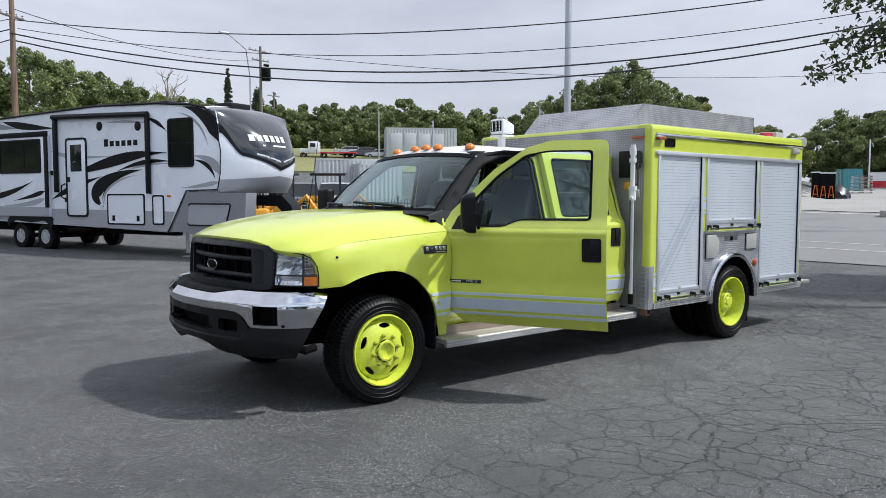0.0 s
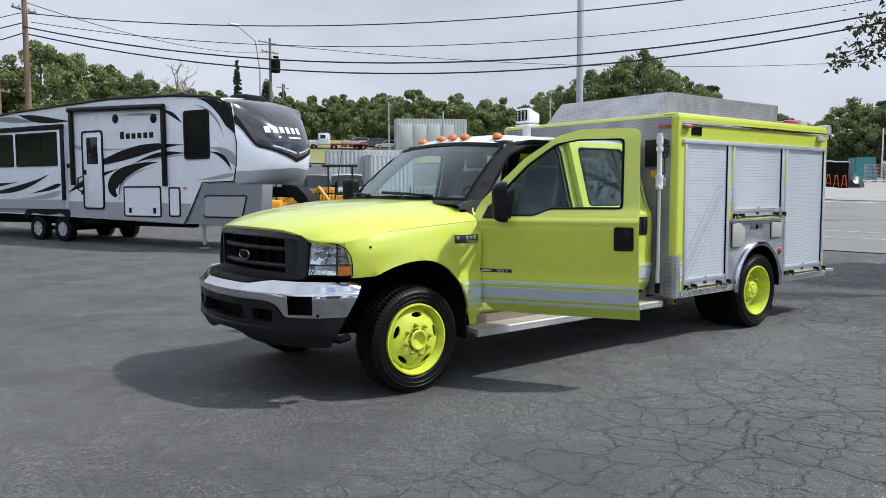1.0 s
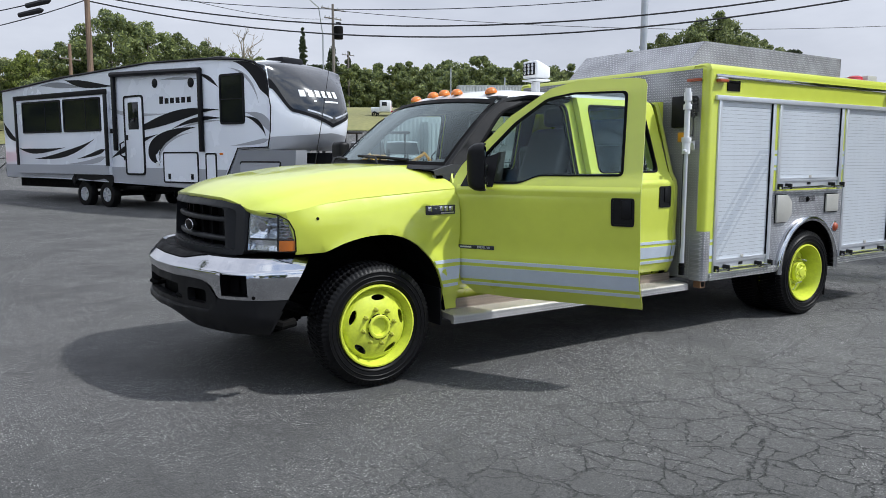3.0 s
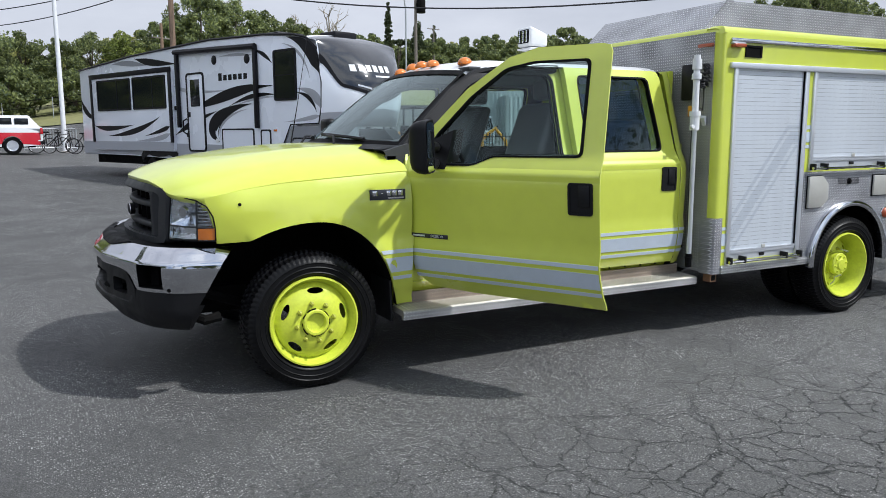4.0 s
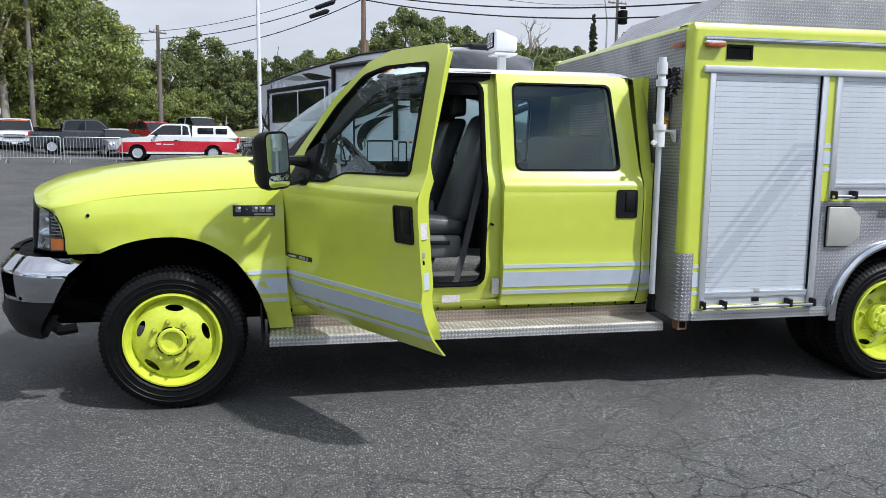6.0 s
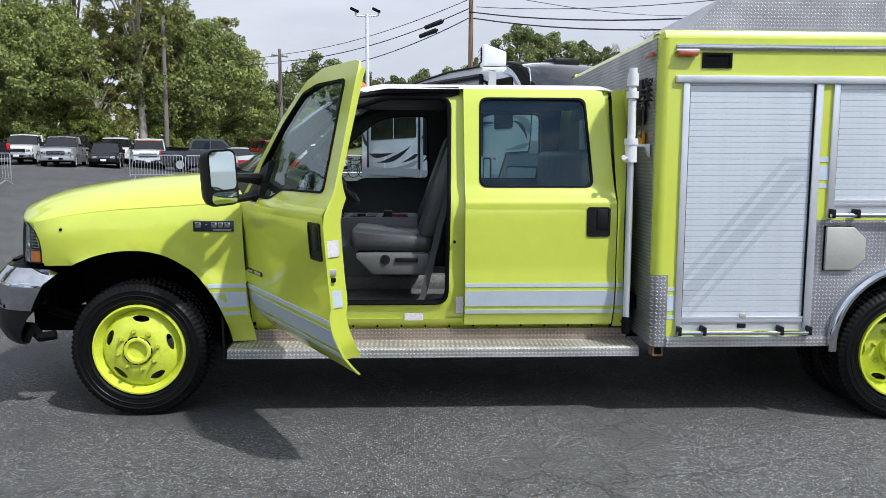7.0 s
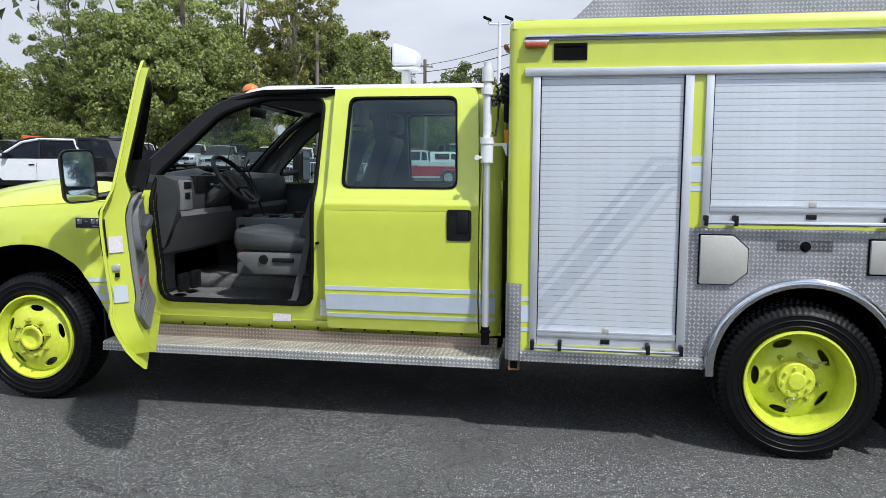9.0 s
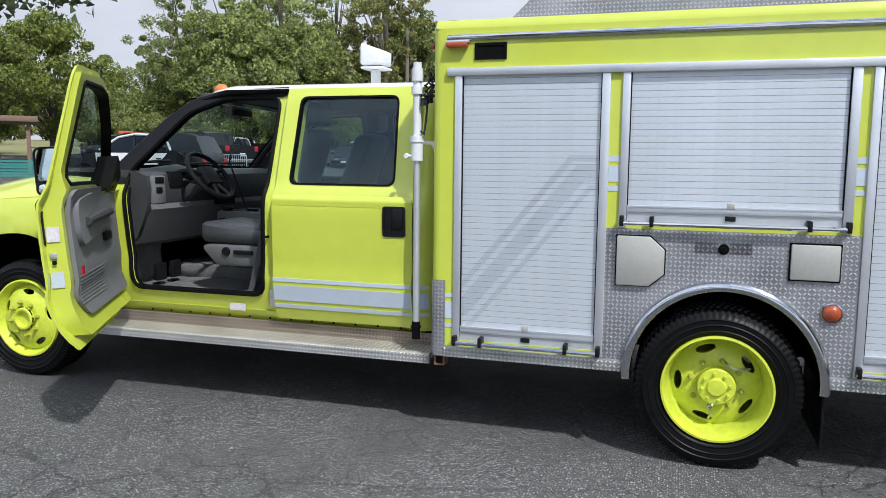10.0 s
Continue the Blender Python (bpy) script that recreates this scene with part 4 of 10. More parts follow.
HL = [(0.02, 0.912), (1.0, 0.905), (1.0, 1.138), (0.45, 1.141), (0.27, 1.130), (0.13, 1.100), (0.05, 1.045), (0.02, 0.98)]
MAIN = rounded([(0.30, 0.990), (0.985, 0.985), (0.985, 1.130), (0.45, 1.132), (0.30, 1.125)], 0.03)
for far in (False, True):
    wrap = across if far else (lambda p: p)
    bm = bmesh.new()
    back_loop = fine_outline(HL, 0.06)
    panel(bm, HL, [], lambda u, z: wrap(lamp_at(u, z, 0.085)), None, 0.05)
    quads(bm, [[wrap(lamp_at(u, z, 0.004)) for u, z in back_loop], [wrap(lamp_at(u, z, 0.086)) for u, z in back_loop]], close_v=True)
    lamp = part("headlamp", bm, REFLECTOR, truck, "clear headlamp with chrome reflectors and amber turn signal")
    bm = bmesh.new()
    tube(bm, [wrap(lamp_at(u, z, 0.002)) for u, z in back_loop] + [wrap(lamp_at(*back_loop[0], 0.002))], 0.004, 5, False)
    part("lamp_seal", bm, SATIN_BLACK, lamp)
    bm = bmesh.new()
    panel(bm, HL, [], lambda u, z: wrap(lamp_at(u, z, 0.0)), None, 0.05)
    glass = part("lens", bm, GLASS_LENS, lamp)
    glass.visible_shadow = False
    # deep bowl round the bulb
    bm = bmesh.new()
    rows = []
    cu, cz = 0.62, 1.060
    loop = fine_outline(MAIN, 0.04)
    for k in range(9):
        f = 1 - k / 8 * 0.92
        deep = 0.012 + 0.066 * (1 - f ** 2.2)
        rows.append([wrap(lamp_at(cu + (u - cu) * f, cz + (z - cz) * f, deep)) for u, z in loop])
    quads(bm, rows, close_v=True)
    part("reflector", bm, REFLECTOR, lamp, "chromed main-beam bowl")
    bm = bmesh.new()
    lathe(bm, [(-0.002, 0.0), (0.0, 0.030), (0.012, 0.036), (0.022, 0.034), (0.05, 0.020)], 18, "x")
    p = wrap(lamp_at(cu, cz, 0.018))
    part("bulb_shield", bm, CHROME, lamp, at=pose(p[0], p[1], p[2], 0, 0, 35 if not far else -35))
    # divider bars between the main beam, the strip below and the side marker
    bm = bmesh.new()
    tube(bm, [wrap(lamp_at(u, 0.984, 0.010)) for u in (0.03, 0.15, 0.28, 0.45, 0.62, 0.8, 0.99)], 0.005, 6)
    part("divider", bm, GREY_PLASTIC, lamp)
    bm = bmesh.new()
    tube(bm, [wrap(lamp_at(0.285, z, 0.012)) for z in (0.915, 0.98, 1.05, 1.128)], 0.006, 6)
    part("divider", bm, GREY_PLASTIC, lamp)
    bm = bmesh.new()
    panel(bm, [(0.04, 0.918), (0.265, 0.915), (0.265, 0.978), (0.03, 0.980)], [], lambda u, z: wrap(lamp_at(u, z, 0.006)), lambda u, z: wrap(lamp_at(u, z, 0.03)), 0.05)
    part("turn_signal", bm, AMBER, lamp, "amber turn signal lens")
    bm = bmesh.new()
    for k in range(7):
        z = 1.0 + k * 0.018
        tube(bm, [wrap(lamp_at(max(u, 0.05 + 0.9 * max(0, z - 1.06)), z, 0.014)) for u in (0.06, 0.12, 0.19, 0.262)], 0.0045, 5)
    part("lens_flutes", bm, REFLECTOR, lamp)
    bm = bmesh.new()
    panel(bm, [(0.30, 0.918), (0.985, 0.912), (0.985, 0.975), (0.30, 0.978)], [], lambda u, z: wrap(lamp_at(u, z, 0.034 - 0.35 * abs(z - 0.945))), None, 0.03)
    part("lower_reflector", bm, REFLECTOR, lamp)

# -- grille --
def nose_x(y):
    return -0.735 - 0.13 * (1 - ((y - MID) / 0.70) ** 2)


def both_ways(pts):
    return pts + [(2 * MID - y, z) for y, z in pts[::-1]]


G_OUT = both_ways([(1.2, 0.868), (0.56, 0.872), (0.475, 0.885), (0.458, 0.91), (0.458, 1.130), (0.470, 1.160), (0.508, 1.188), (0.575, 1.203), (0.70, 1.212), (0.87, 1.219), (1.19, 1.225)])
G_OUT = [p for i, p in enumerate(G_OUT) if i != len(G_OUT) - 1]
G_IN = rounded([(0.535, 0.905), (1.865, 0.905), (1.865, 1.145), (1.80, 1.162), (1.5, 1.172), (0.9, 1.172), (0.60, 1.162), (0.535, 1.145)], 0.03)
OPEN = rounded([(0.668, 0.912), (1.732, 0.912), (1.732, 1.155), (1.5, 1.166), (0.9, 1.166), (0.668, 1.155)], 0.02)
bm = bmesh.new()
panel(bm, G_OUT, [G_IN], lambda y, z: (nose_x(y) - 0.045 + 0.225 * (z - 0.87) ** 2 + 0.03 * smooth01(1.185, 1.235, z), y, z), lambda y, z: (nose_x(y) + 0.045, y, z), 0.05)
grille = part("grille", bm, GREY_PLASTIC, truck, "dark grey plastic grille with two heavy cross bars", smooth=60)
bm = bmesh.new()
panel(bm, G_IN, [OPEN], lambda y, z: (nose_x(y) - 0.022 + 0.062 * (1 - smooth01(0.59, 0.612, min(y, 2 * MID - y))), y, z), lambda y, z: (nose_x(y) + 0.075, y, z), 0.03)
part("inner_frame", bm, GREY_PLASTIC, grille, smooth=60)
bm = bmesh.new()
panel(bm, OPEN, [], lambda y, z: (nose_x(y) + 0.085, y, z), None, 0.1)
part("grille_backing", bm, SATIN_BLACK, grille)
for z in (0.960, 1.082):
    bm = bmesh.new()
    rows = []
    for i in range(31):
        y = 0.662 + (1.738 - 0.662) * i / 30
        x = nose_x(y) + 0.004
        rows.append([(x + 0.06, y, z + 0.012), (x + 0.012, y, z + 0.017), (x, y, z + 0.014), (x - 0.006, y, z + 0.004), (x - 0.004, y, z - 0.010), (x + 0.004, y, z - 0.016), (x + 0.06, y, z - 0.013)])
    quads(bm, rows, close_v=True)
    part("grille_bar", bm, GREY_PLASTIC, grille, smooth=60)
for y in (0.80, 0.95, 1.10, 1.30, 1.45, 1.60):
    bm = boxes(((nose_x(y) + 0.046, y - 0.010, 0.905), (nose_x(y) + 0.09, y + 0.010, 1.165)))
    part("grille_strut", bm, SATIN_BLACK, grille)
bm = bmesh.new()
lathe(bm, [(-0.012, 0.0), (-0.012, 0.05), (-0.006, 0.062), (0.02, 0.062)], 24, "x")
for v in bm.verts:
    v.co.y *= 1.42
    v.co.z *= 0.56
part("emblem", bm, SATIN_BLACK, grille, "plain dark oval emblem", at=pose(nose_x(MID) - 0.006, MID, 1.020))
bm = bmesh.new()
tube(bm, [(nose_x(MID) - 0.014, MID + 0.088 * math.cos(a), 1.020 + 0.035 * math.sin(a)) for a in [2 * math.pi * k / 24 for k in range(26)]], 0.004, 6, False)
part("emblem_ring", bm, CHROME, grille)


# -- bumper --
BUMP = [(0.0, (-0.455, 0.170)), (0.10, (-0.62, 0.180)), (0.20, (-0.77, 0.235)), (0.32, (-0.905, 0.385)), (0.45, (-0.985, 0.60)), (0.70, (-1.065, 0.90)), (1.0, (-1.085, 1.2))]


def bump_at(u, z, out=0.0):
    """u along the bumper from end to end; the ends lean forward towards the ground."""
    t = abs(u)
    if t > 0.76:
        t = 0.76 + (t - 0.76) * max(0.25, 1 - 0.375 * max(0.0, (0.872 - z) / 0.237))
    x = soft_at([(a, p[0]) for a, p in BUMP], 1 - t, 0.04)
    y = soft_at([(a, p[1]) for a, p in BUMP], 1 - t, 0.04)
    y = y if u < 0 else 2 * MID - y
    nx, ny = (-0.45 - 0.55 * (1 - t), (-0.9 * t ** 2) * (1 if u < 0 else -1))
    return (x + nx * out, y + ny * out, z)


def chrome_low(u):
    return curve_at([(0.0, 0.730), (0.50, 0.732), (0.57, 0.725), (0.60, 0.70), (0.63, 0.645), (0.645, 0.635), (1.0, 0.635)], abs(u))


UB = sorted({round(s * k / 50, 4) for k in range(51) for s in (1, -1)} | {s * f for f in (0.655, 0.765, 0.615, 0.585, 0.63, 0.645) for s in (1, -1)})
FACE = [(0.635, 0.0), (0.655, 0.006), (0.700, 0.014), (0.745, 0.019), (0.785, 0.019), (0.797, 0.014), (0.803, 0.004), (0.812, -0.008), (0.838, -0.038), (0.866, -0.076), (0.874, -0.092), (0.866, -0.125)]
bm = bmesh.new()
cols = []
for u in UB:
    low = chrome_low(u)
    col = [bm.verts.new(bump_at(u, low, -0.03))]
    for k, (z, out) in enumerate(FACE):
        zz = low + (0.797 - low) * (z - 0.635) / (0.797 - 0.635) if k < 6 else z
        col.append(bm.verts.new(bump_at(u, zz, out)))
    cols.append(col)
for i in range(len(UB) - 1):
    mid_u = abs(UB[i] + UB[i + 1]) / 2
    for k in range(len(FACE)):
        if 0.655 < mid_u < 0.765 and 2 <= k <= 4:
            continue
        bm.faces.new((cols[i][k], cols[i + 1][k], cols[i + 1][k + 1], cols[i][k + 1]))
for side in (0, -1):
    ring = cols[side]
    cap(bm, ring[:])
bumper = part("front_bumper", bm, CHROME, truck, "chromed steel front bumper with black lower section", smooth=40)
for s in (-1, 1):
    f = [(s * 0.655, 0.655), (s * 0.765, 0.655), (s * 0.765, 0.785), (s * 0.655, 0.785)]
    bm = bmesh.new()
    panel(bm, f, [], lambda u, z: bump_at(u, z, -0.12), None, 0.05)
    loop = fine_outline(f, 0.03)
    quads(bm, [[bump_at(u, z, 0.008) for u, z in loop], [bump_at(u, z, -0.12) for u, z in loop]], close_v=True)
    part("lamp_recess", bm, SATIN_BLACK, bumper)
    bm = bmesh.new()
    lathe(bm, [(0.0, 0.0), (0.0, 0.010), (0.004, 0.012)], 10, "x")
    part("bolt", bm, CHASSIS, bumper, at=pose(*bump_at(s * 0.80, 0.652, 0.010), 0, 0, 60 if s < 0 else -60))
# black step pad on top of the middle
bm = bmesh.new()
rows = []
for u in [-0.52 + 1.04 * i / 30 for i in range(31)]:
    front = curve_at([(0.0, -0.040), (0.34, -0.042), (0.52, -0.090)], abs(u))
    row = []
    for k in range(5):
        out = front + (-0.125 - front) * k / 4
        row.append(bump_at(u, curve_at([(-0.125, 0.872), (-0.092, 0.878), (-0.076, 0.870), (-0.038, 0.843), (-0.008, 0.817)], out) + 0.004, out))
    rows.append([(row[0][0], row[0][1], row[0][2] - 0.008)] + row)
quads(bm, rows)
part("step_pad", bm, SATIN_BLACK, bumper, "ribbed black plastic pad on the bumper")
bm = bmesh.new()
quads(bm, [[bump_at(u, 0.866, -0.11), (max(bump_at(u, 0.866, -0.11)[0] + 0.02, nose_x(bump_at(u, 0.8, -0.1)[1]) + 0.02) if abs(u) < 0.62 else bump_at(u, 0.866, -0.11)[0] + 0.17, bump_at(u, 0.866, -0.11)[1] + (0 if abs(u) < 0.62 else 0.10 * (1 if u < 0 else -1)), 0.872)] for u in UB if abs(u) < 0.93])
part("bumper_filler", bm, SATIN_BLACK, bumper)
SLOT = [rounded(rect(-0.335, 0.585, 0.335, 0.685), 0.02), rounded(rect(-0.57, 0.590, -0.42, 0.675), 0.02), rounded(rect(0.42, 0.590, 0.57, 0.675), 0.02)]
bm = bmesh.new()
panel(bm, [(-0.625, 0.555), (0.625, 0.555), (0.625, 0.640), (0.59, 0.70), (0.55, 0.737), (-0.55, 0.737), (-0.59, 0.70), (-0.625, 0.640)], SLOT,
      lambda u, z: bump_at(u, z, 0.004), lambda u, z: bump_at(u, z, -0.06), 0.05)
part("lower_panel", bm, BLACK_PLASTIC, bumper, "black plastic lower panel with air openings")
# black sheet added behind the air openings so that they stay dark
bm = bmesh.new()
quads(bm, [[bump_at(u, z, -0.10) for z in (0.540, 0.60, 0.67, 0.745)] for u in [-0.70 + 1.4 * i / 28 for i in range(29)]])
part("air_duct", bm, SATIN_BLACK, bumper)
bm = bmesh.new()
rows = []
for u in UB:
    t = abs(u)
    rise = 0.06 * (1 - smooth01(0.10, 0.45, t))
    top = 0.560 if t < 0.60 else 0.635
    led = curve_at([(0.0, 0.024), (0.55, 0.020), (0.66, 0.0), (1.0, -0.004)], t)
    rows.append([bump_at(u, top, -0.05), bump_at(u, top, -0.004), bump_at(u, min(top - 0.006, 0.575), led * 0.7), bump_at(u, 0.545, led), bump_at(u, 0.52, led * 0.8), bump_at(u, 0.475 + rise * 0.3, -0.02),
                 bump_at(u, 0.430 + rise, -0.055), bump_at(u, 0.418 + rise, -0.075), bump_at(u, 0.425 + rise, -0.10), bump_at(u, 0.55, -0.10)])
quads(bm, rows)
part("valance", bm, BLACK_PLASTIC, bumper, "black plastic air dam under the bumper")
for y in (0.86, 1.54):
    bm = bmesh.new()
    tube(bm, [(-0.93, y - 0.05, 0.60), (-1.03, y - 0.05, 0.60), (-1.06, y, 0.61), (-1.03, y + 0.05, 0.62), (-0.93, y + 0.05, 0.62)], 0.014, 8)
    part("tow_hook", bm, CHASSIS, bumper)
# front engine-bay closing and underside
bm = boxes(((-0.66, 0.50, 0.55), (-0.60, 1.90, 1.15)), ((-0.58, 0.88, 0.50), (0.58, 1.52, 1.15)))
part("radiator_support", bm, CHASSIS, truck)


# -- wheels --
def wheel_parts(y_face, front, mirror=False, dual=False):
    """A wheel at the origin, its outer face towards -y. Returns (disc mesh, list of child meshes)."""
    R, F = 0.405, 0.263
    out = {}
    bm = bmesh.new()
    side = [(0.020, 0.262), (0.004, 0.275), (-0.004, 0.288), (-0.010, 0.291), (-0.007, 0.296), (-0.010, 0.318), (-0.014, 0.322), (-0.011, 0.327), (-0.011, 0.345), (-0.014, 0.349), (-0.008, 0.355)]
    lugs = [(0.000, 0.364, 0.370), (0.007, 0.384, 0.391), (0.052, 0.395, 0.402), (0.056, 0.391, 0.391), (0.064, 0.391, 0.391), (0.067, 0.397, 0.403), (0.111, 0.397, 0.403), (0.114, 0.391, 0.391)]
    lugs += [(0.230 - y, a, b) for y, a, b in lugs[::-1]]
    n = 78
    rows = []
    for k in range(n * 4):
        a = 2 * math.pi * k / (n * 4)
        row = [(y, r) for y, r in side]
        for q, (y, low, high) in enumerate(lugs):
            band = (q // 4) % 2
            row.append((y, high if (k + 2 * band) % 4 in (0, 1) else low))
        row += [(0.230 - y, r) for y, r in side[::-1]]
        rows.append([(r * math.cos(a), y, r * math.sin(a)) for y, r in row])
    quads(bm, rows, close_u=True)
    out["tyre"] = finish(bm, "tyre", RUBBER, 30)
    # rim flange, barrel
    bm = bmesh.new()
    if front:
        lathe(bm, [(0.012, 0.268), (-0.006, 0.266), (-0.008, 0.256), (0.004, 0.250), (0.030, 0.240), (0.050, 0.226), (0.20, 0.226), (0.215, 0.262)], 48, "y")
    else:
        lathe(bm, [(0.012, 0.268), (-0.006, 0.266), (-0.008, 0.256), (0.004, 0.250), (0.030, 0.243), (0.100, 0.230), (0.150, 0.218), (0.20, 0.226), (0.215, 0.262)], 48, "y")
    out["rim"] = finish(bm, "rim", LIME_WHEEL, 40)
    # disc with oval openings
    holes = []
    rh = 0.182
    for k in range(5):
        a = 2 * math.pi * k / 5 + 0.45
        c, s = math.cos(a), math.sin(a)
        holes.append([(rh * c + 0.050 * math.cos(b) * -s + 0.019 * math.sin(b) * c, rh * s + 0.050 * math.cos(b) * c + 0.019 * math.sin(b) * s)
                      for b in [2 * math.pi * j / 14 for j in range(14)]])
    if front:
        depth = [(0.0, 0.0), (0.115, -0.012), (0.135, -0.008), (0.160, 0.006), (0.205, 0.024), (0.228, 0.052)]
    else:
        depth = [(0.0, 0.105), (0.140, 0.105), (0.158, 0.112), (0.19, 0.128), (0.222, 0.150)]
    bm = bmesh.new()
    f = lambda u, v: (u, curve_at(depth, math.hypot(u, v)), v)
    g = lambda u, v: (u, curve_at(depth, math.hypot(u, v)) + 0.014, v)
    panel(bm, [(0.227 * math.cos(2 * math.pi * k / 40), 0.227 * math.sin(2 * math.pi * k / 40)) for k in range(40)], holes, f, g, 0.03)
    out["disc"] = finish(bm, "wheel_disc", LIME_WHEEL, 40)
    bm = bmesh.new()
    if front:
        lathe(bm, [(0.02, 0.078), (-0.028, 0.078), (-0.034, 0.072), (-0.034, 0.060), (-0.020, 0.054), (0.02, 0.050), (0.02, 0.0)], 28, "y")
    else:
        lathe(bm, [(0.125, 0.090), (0.085, 0.088), (0.060, 0.090), (0.050, 0.092), (0.042, 0.086), (0.040, 0.048), (0.028, 0.040), (0.024, 0.0)], 28, "y")
        for k in range(8):
            a = 2 * math.pi * k / 8
            lathe(bm, [(0.026, 0.0), (0.027, 0.007), (0.042, 0.009)], 6, "y", (0.067 * math.cos(a), 0.0, 0.067 * math.sin(a)))
    out["hub"] = finish(bm, "hub", LIME_WHEEL, 40)
    bm = bmesh.new()
    d0 = -0.012 if front else 0.105
    lathe(bm, [(0.004, 0.0165), (-0.005, 0.0165), (-0.007, 0.0115), (-0.020, 0.0115), (-0.023, 0.007), (-0.034, 0.0065), (-0.034, 0.0)], 6, "y")
    out["nut"] = finish(bm, "wheel_nut", LIME_NUT, 20)
    out["nut_at"] = [((0.112 if front else 0.124) * math.cos(2 * math.pi * (k + 0.5) / 8), d0, (0.112 if front else 0.124) * math.sin(2 * math.pi * (k + 0.5) / 8)) for k in range(8)]
    bm = bmesh.new()
    if front:
        for i, (a0, a1) in enumerate(((0, 22), (34, 62), (74, 88), (101, 140), (150, 171), (190, 203), (212, 244), (262, 280), (291, 318), (330, 344))):
            tube(bm, [(0.081 * math.cos(radians(a0 + (a1 - a0) * k / 5)), -0.022, 0.081 * math.sin(radians(a0 + (a1 - a0) * k / 5))) for k in range(6)], 0.0045 - 0.001 * (i % 3), 5)
    else:
        tube(bm, [(0.094 * math.cos(a), 0.085, 0.094 * math.sin(a)) for a in [2 * math.pi * k / 28 for k in range(30)]], 0.004, 5, False)
    out["detail"] = finish(bm, "hub_ring", CHASSIS if front else LIME_NUT, 40)
    return out


FRONT_WHEEL, REAR_WHEEL = wheel_parts(0, True), wheel_parts(0, False)


def place_wheel(kit, x, y, flip, spin, name="wheel"):
    at = pose(x, y, 0.402, 0, spin, 180 if flip else 0)
    w = part(name, kit["disc"], None, truck, "lime-painted steel wheel with black tyre", at=at)
    part("tyre", kit["tyre"], None, w)
    part("rim", kit["rim"], None, w)
    part("hub", kit["hub"], None, w)
    part("hub_ring", kit["detail"], None, w)
    for p in kit["nut_at"]:
        part("wheel_nut", kit["nut"], None, w, at=Matrix.Translation(p))
    return w


place_wheel(FRONT_WHEEL, 0.0, 0.185, False, 12)
place_wheel(FRONT_WHEEL, 0.0, 2.215, True, 40)
w = place_wheel(REAR_WHEEL, 4.452, -0.030, False, -10)
bm = bmesh.new()
tube(bm, [(0.17, 0.11, 0.06), (0.11, 0.06, 0.075), (0.085, 0.03, 0.09), (0.06, 0.09, 0.11)], 0.006, 6)
part("valve_hose", bm, GALV, w)
bm = bmesh.new()
tube(bm, [(-0.03, 0.02, -0.08), (-0.055, 0.06, -0.10), (-0.04, 0.08, -0.14), (-0.06, 0.10, -0.17)], 0.006, 6)
part("valve_hose", bm, GALV, w)
place_wheel(REAR_WHEEL, 4.452, 0.50, True, 20)
place_wheel(REAR_WHEEL, 4.452, 2.43, True, 5)
place_wheel(REAR_WHEEL, 4.452, 1.90, False, 33)
# axles, frame, exhaust, and unseen boxes added to darken the ground below
bm = bmesh.new()
tube(bm, [(0.0, 0.35, 0.40), (0.0, 2.05, 0.40)], 0.055, 10)
part("axle", bm, CHASSIS, truck)
bm = bmesh.new()
tube(bm, [(4.47, 0.2, 0.40), (4.47, 2.2, 0.40)], 0.07, 10)
lathe(bm, [(0.95, 0.0), (0.98, 0.12), (1.08, 0.18), (1.2, 0.20), (1.32, 0.18), (1.42, 0.12), (1.45, 0.0)], 16, "y", (4.47, 0, 0.40))
part("axle", bm, CHASSIS, truck)
for y in (0.72, 1.60):
    part("frame_rail", boxes(((-0.85, y, 0.40), (3.0, y + 0.08, 0.56), 0.008), ((2.94, y, 0.42), (6.0, y + 0.08, 0.70), 0.008)), CHASSIS, truck)
part("cab_subframe", boxes(((0.55, 0.42, 0.44), (2.9, 2.0, 0.60), 0.02)), CHASSIS, truck)
for x0, x1, y0 in ((2.93, 3.6, 0.30), (5.0, 6.0, 0.30)):
    part("body_crossmember", boxes(((x0, y0, 0.61), (x1, 2.1, 0.695), 0.01)), CHASSIS, truck)
part("body_underfloor", boxes(((2.95, 0.75, 0.690), (5.98, 1.65, 0.745), 0.01)), CHASSIS, truck)
# unseen box added to block light from the truck's far side
part("transfer_case", boxes(((2.96, 0.85, 0.30), (3.9, 1.55, 0.515), 0.03)), CHASSIS, truck)
# added covers that close a slit of sunlight between floor and running board
part("floor_pan", boxes(((0.56, 0.30, 0.515), (2.925, 2.10, 0.575), 0.01)), CHASSIS, truck)
for y in (0.322, 1.96):
    part("rocker_box", boxes(((0.66, y, 0.432), (2.92, y + 0.118, 0.53), 0.01)), CHASSIS, truck)
# tank and gearbox shapes, unseen, added to keep far-side light out
part("fuel_tank", boxes(((1.35, 0.42, 0.30), (2.75, 0.72, 0.58), 0.04)), CHASSIS, truck)
part("gearbox", boxes(((0.45, 0.98, 0.30), (1.75, 1.42, 0.62), 0.06)), CHASSIS, truck)
part("air_tank", boxes(((1.3, 1.68, 0.30), (2.9, 2.02, 0.60), 0.05)), CHASSIS, truck)
bm = bmesh.new()
tube(bm, [(1.75, 1.2, 0.46), (4.4, 1.2, 0.42)], 0.06, 10)
part("propeller_shaft", bm, CHASSIS, truck)
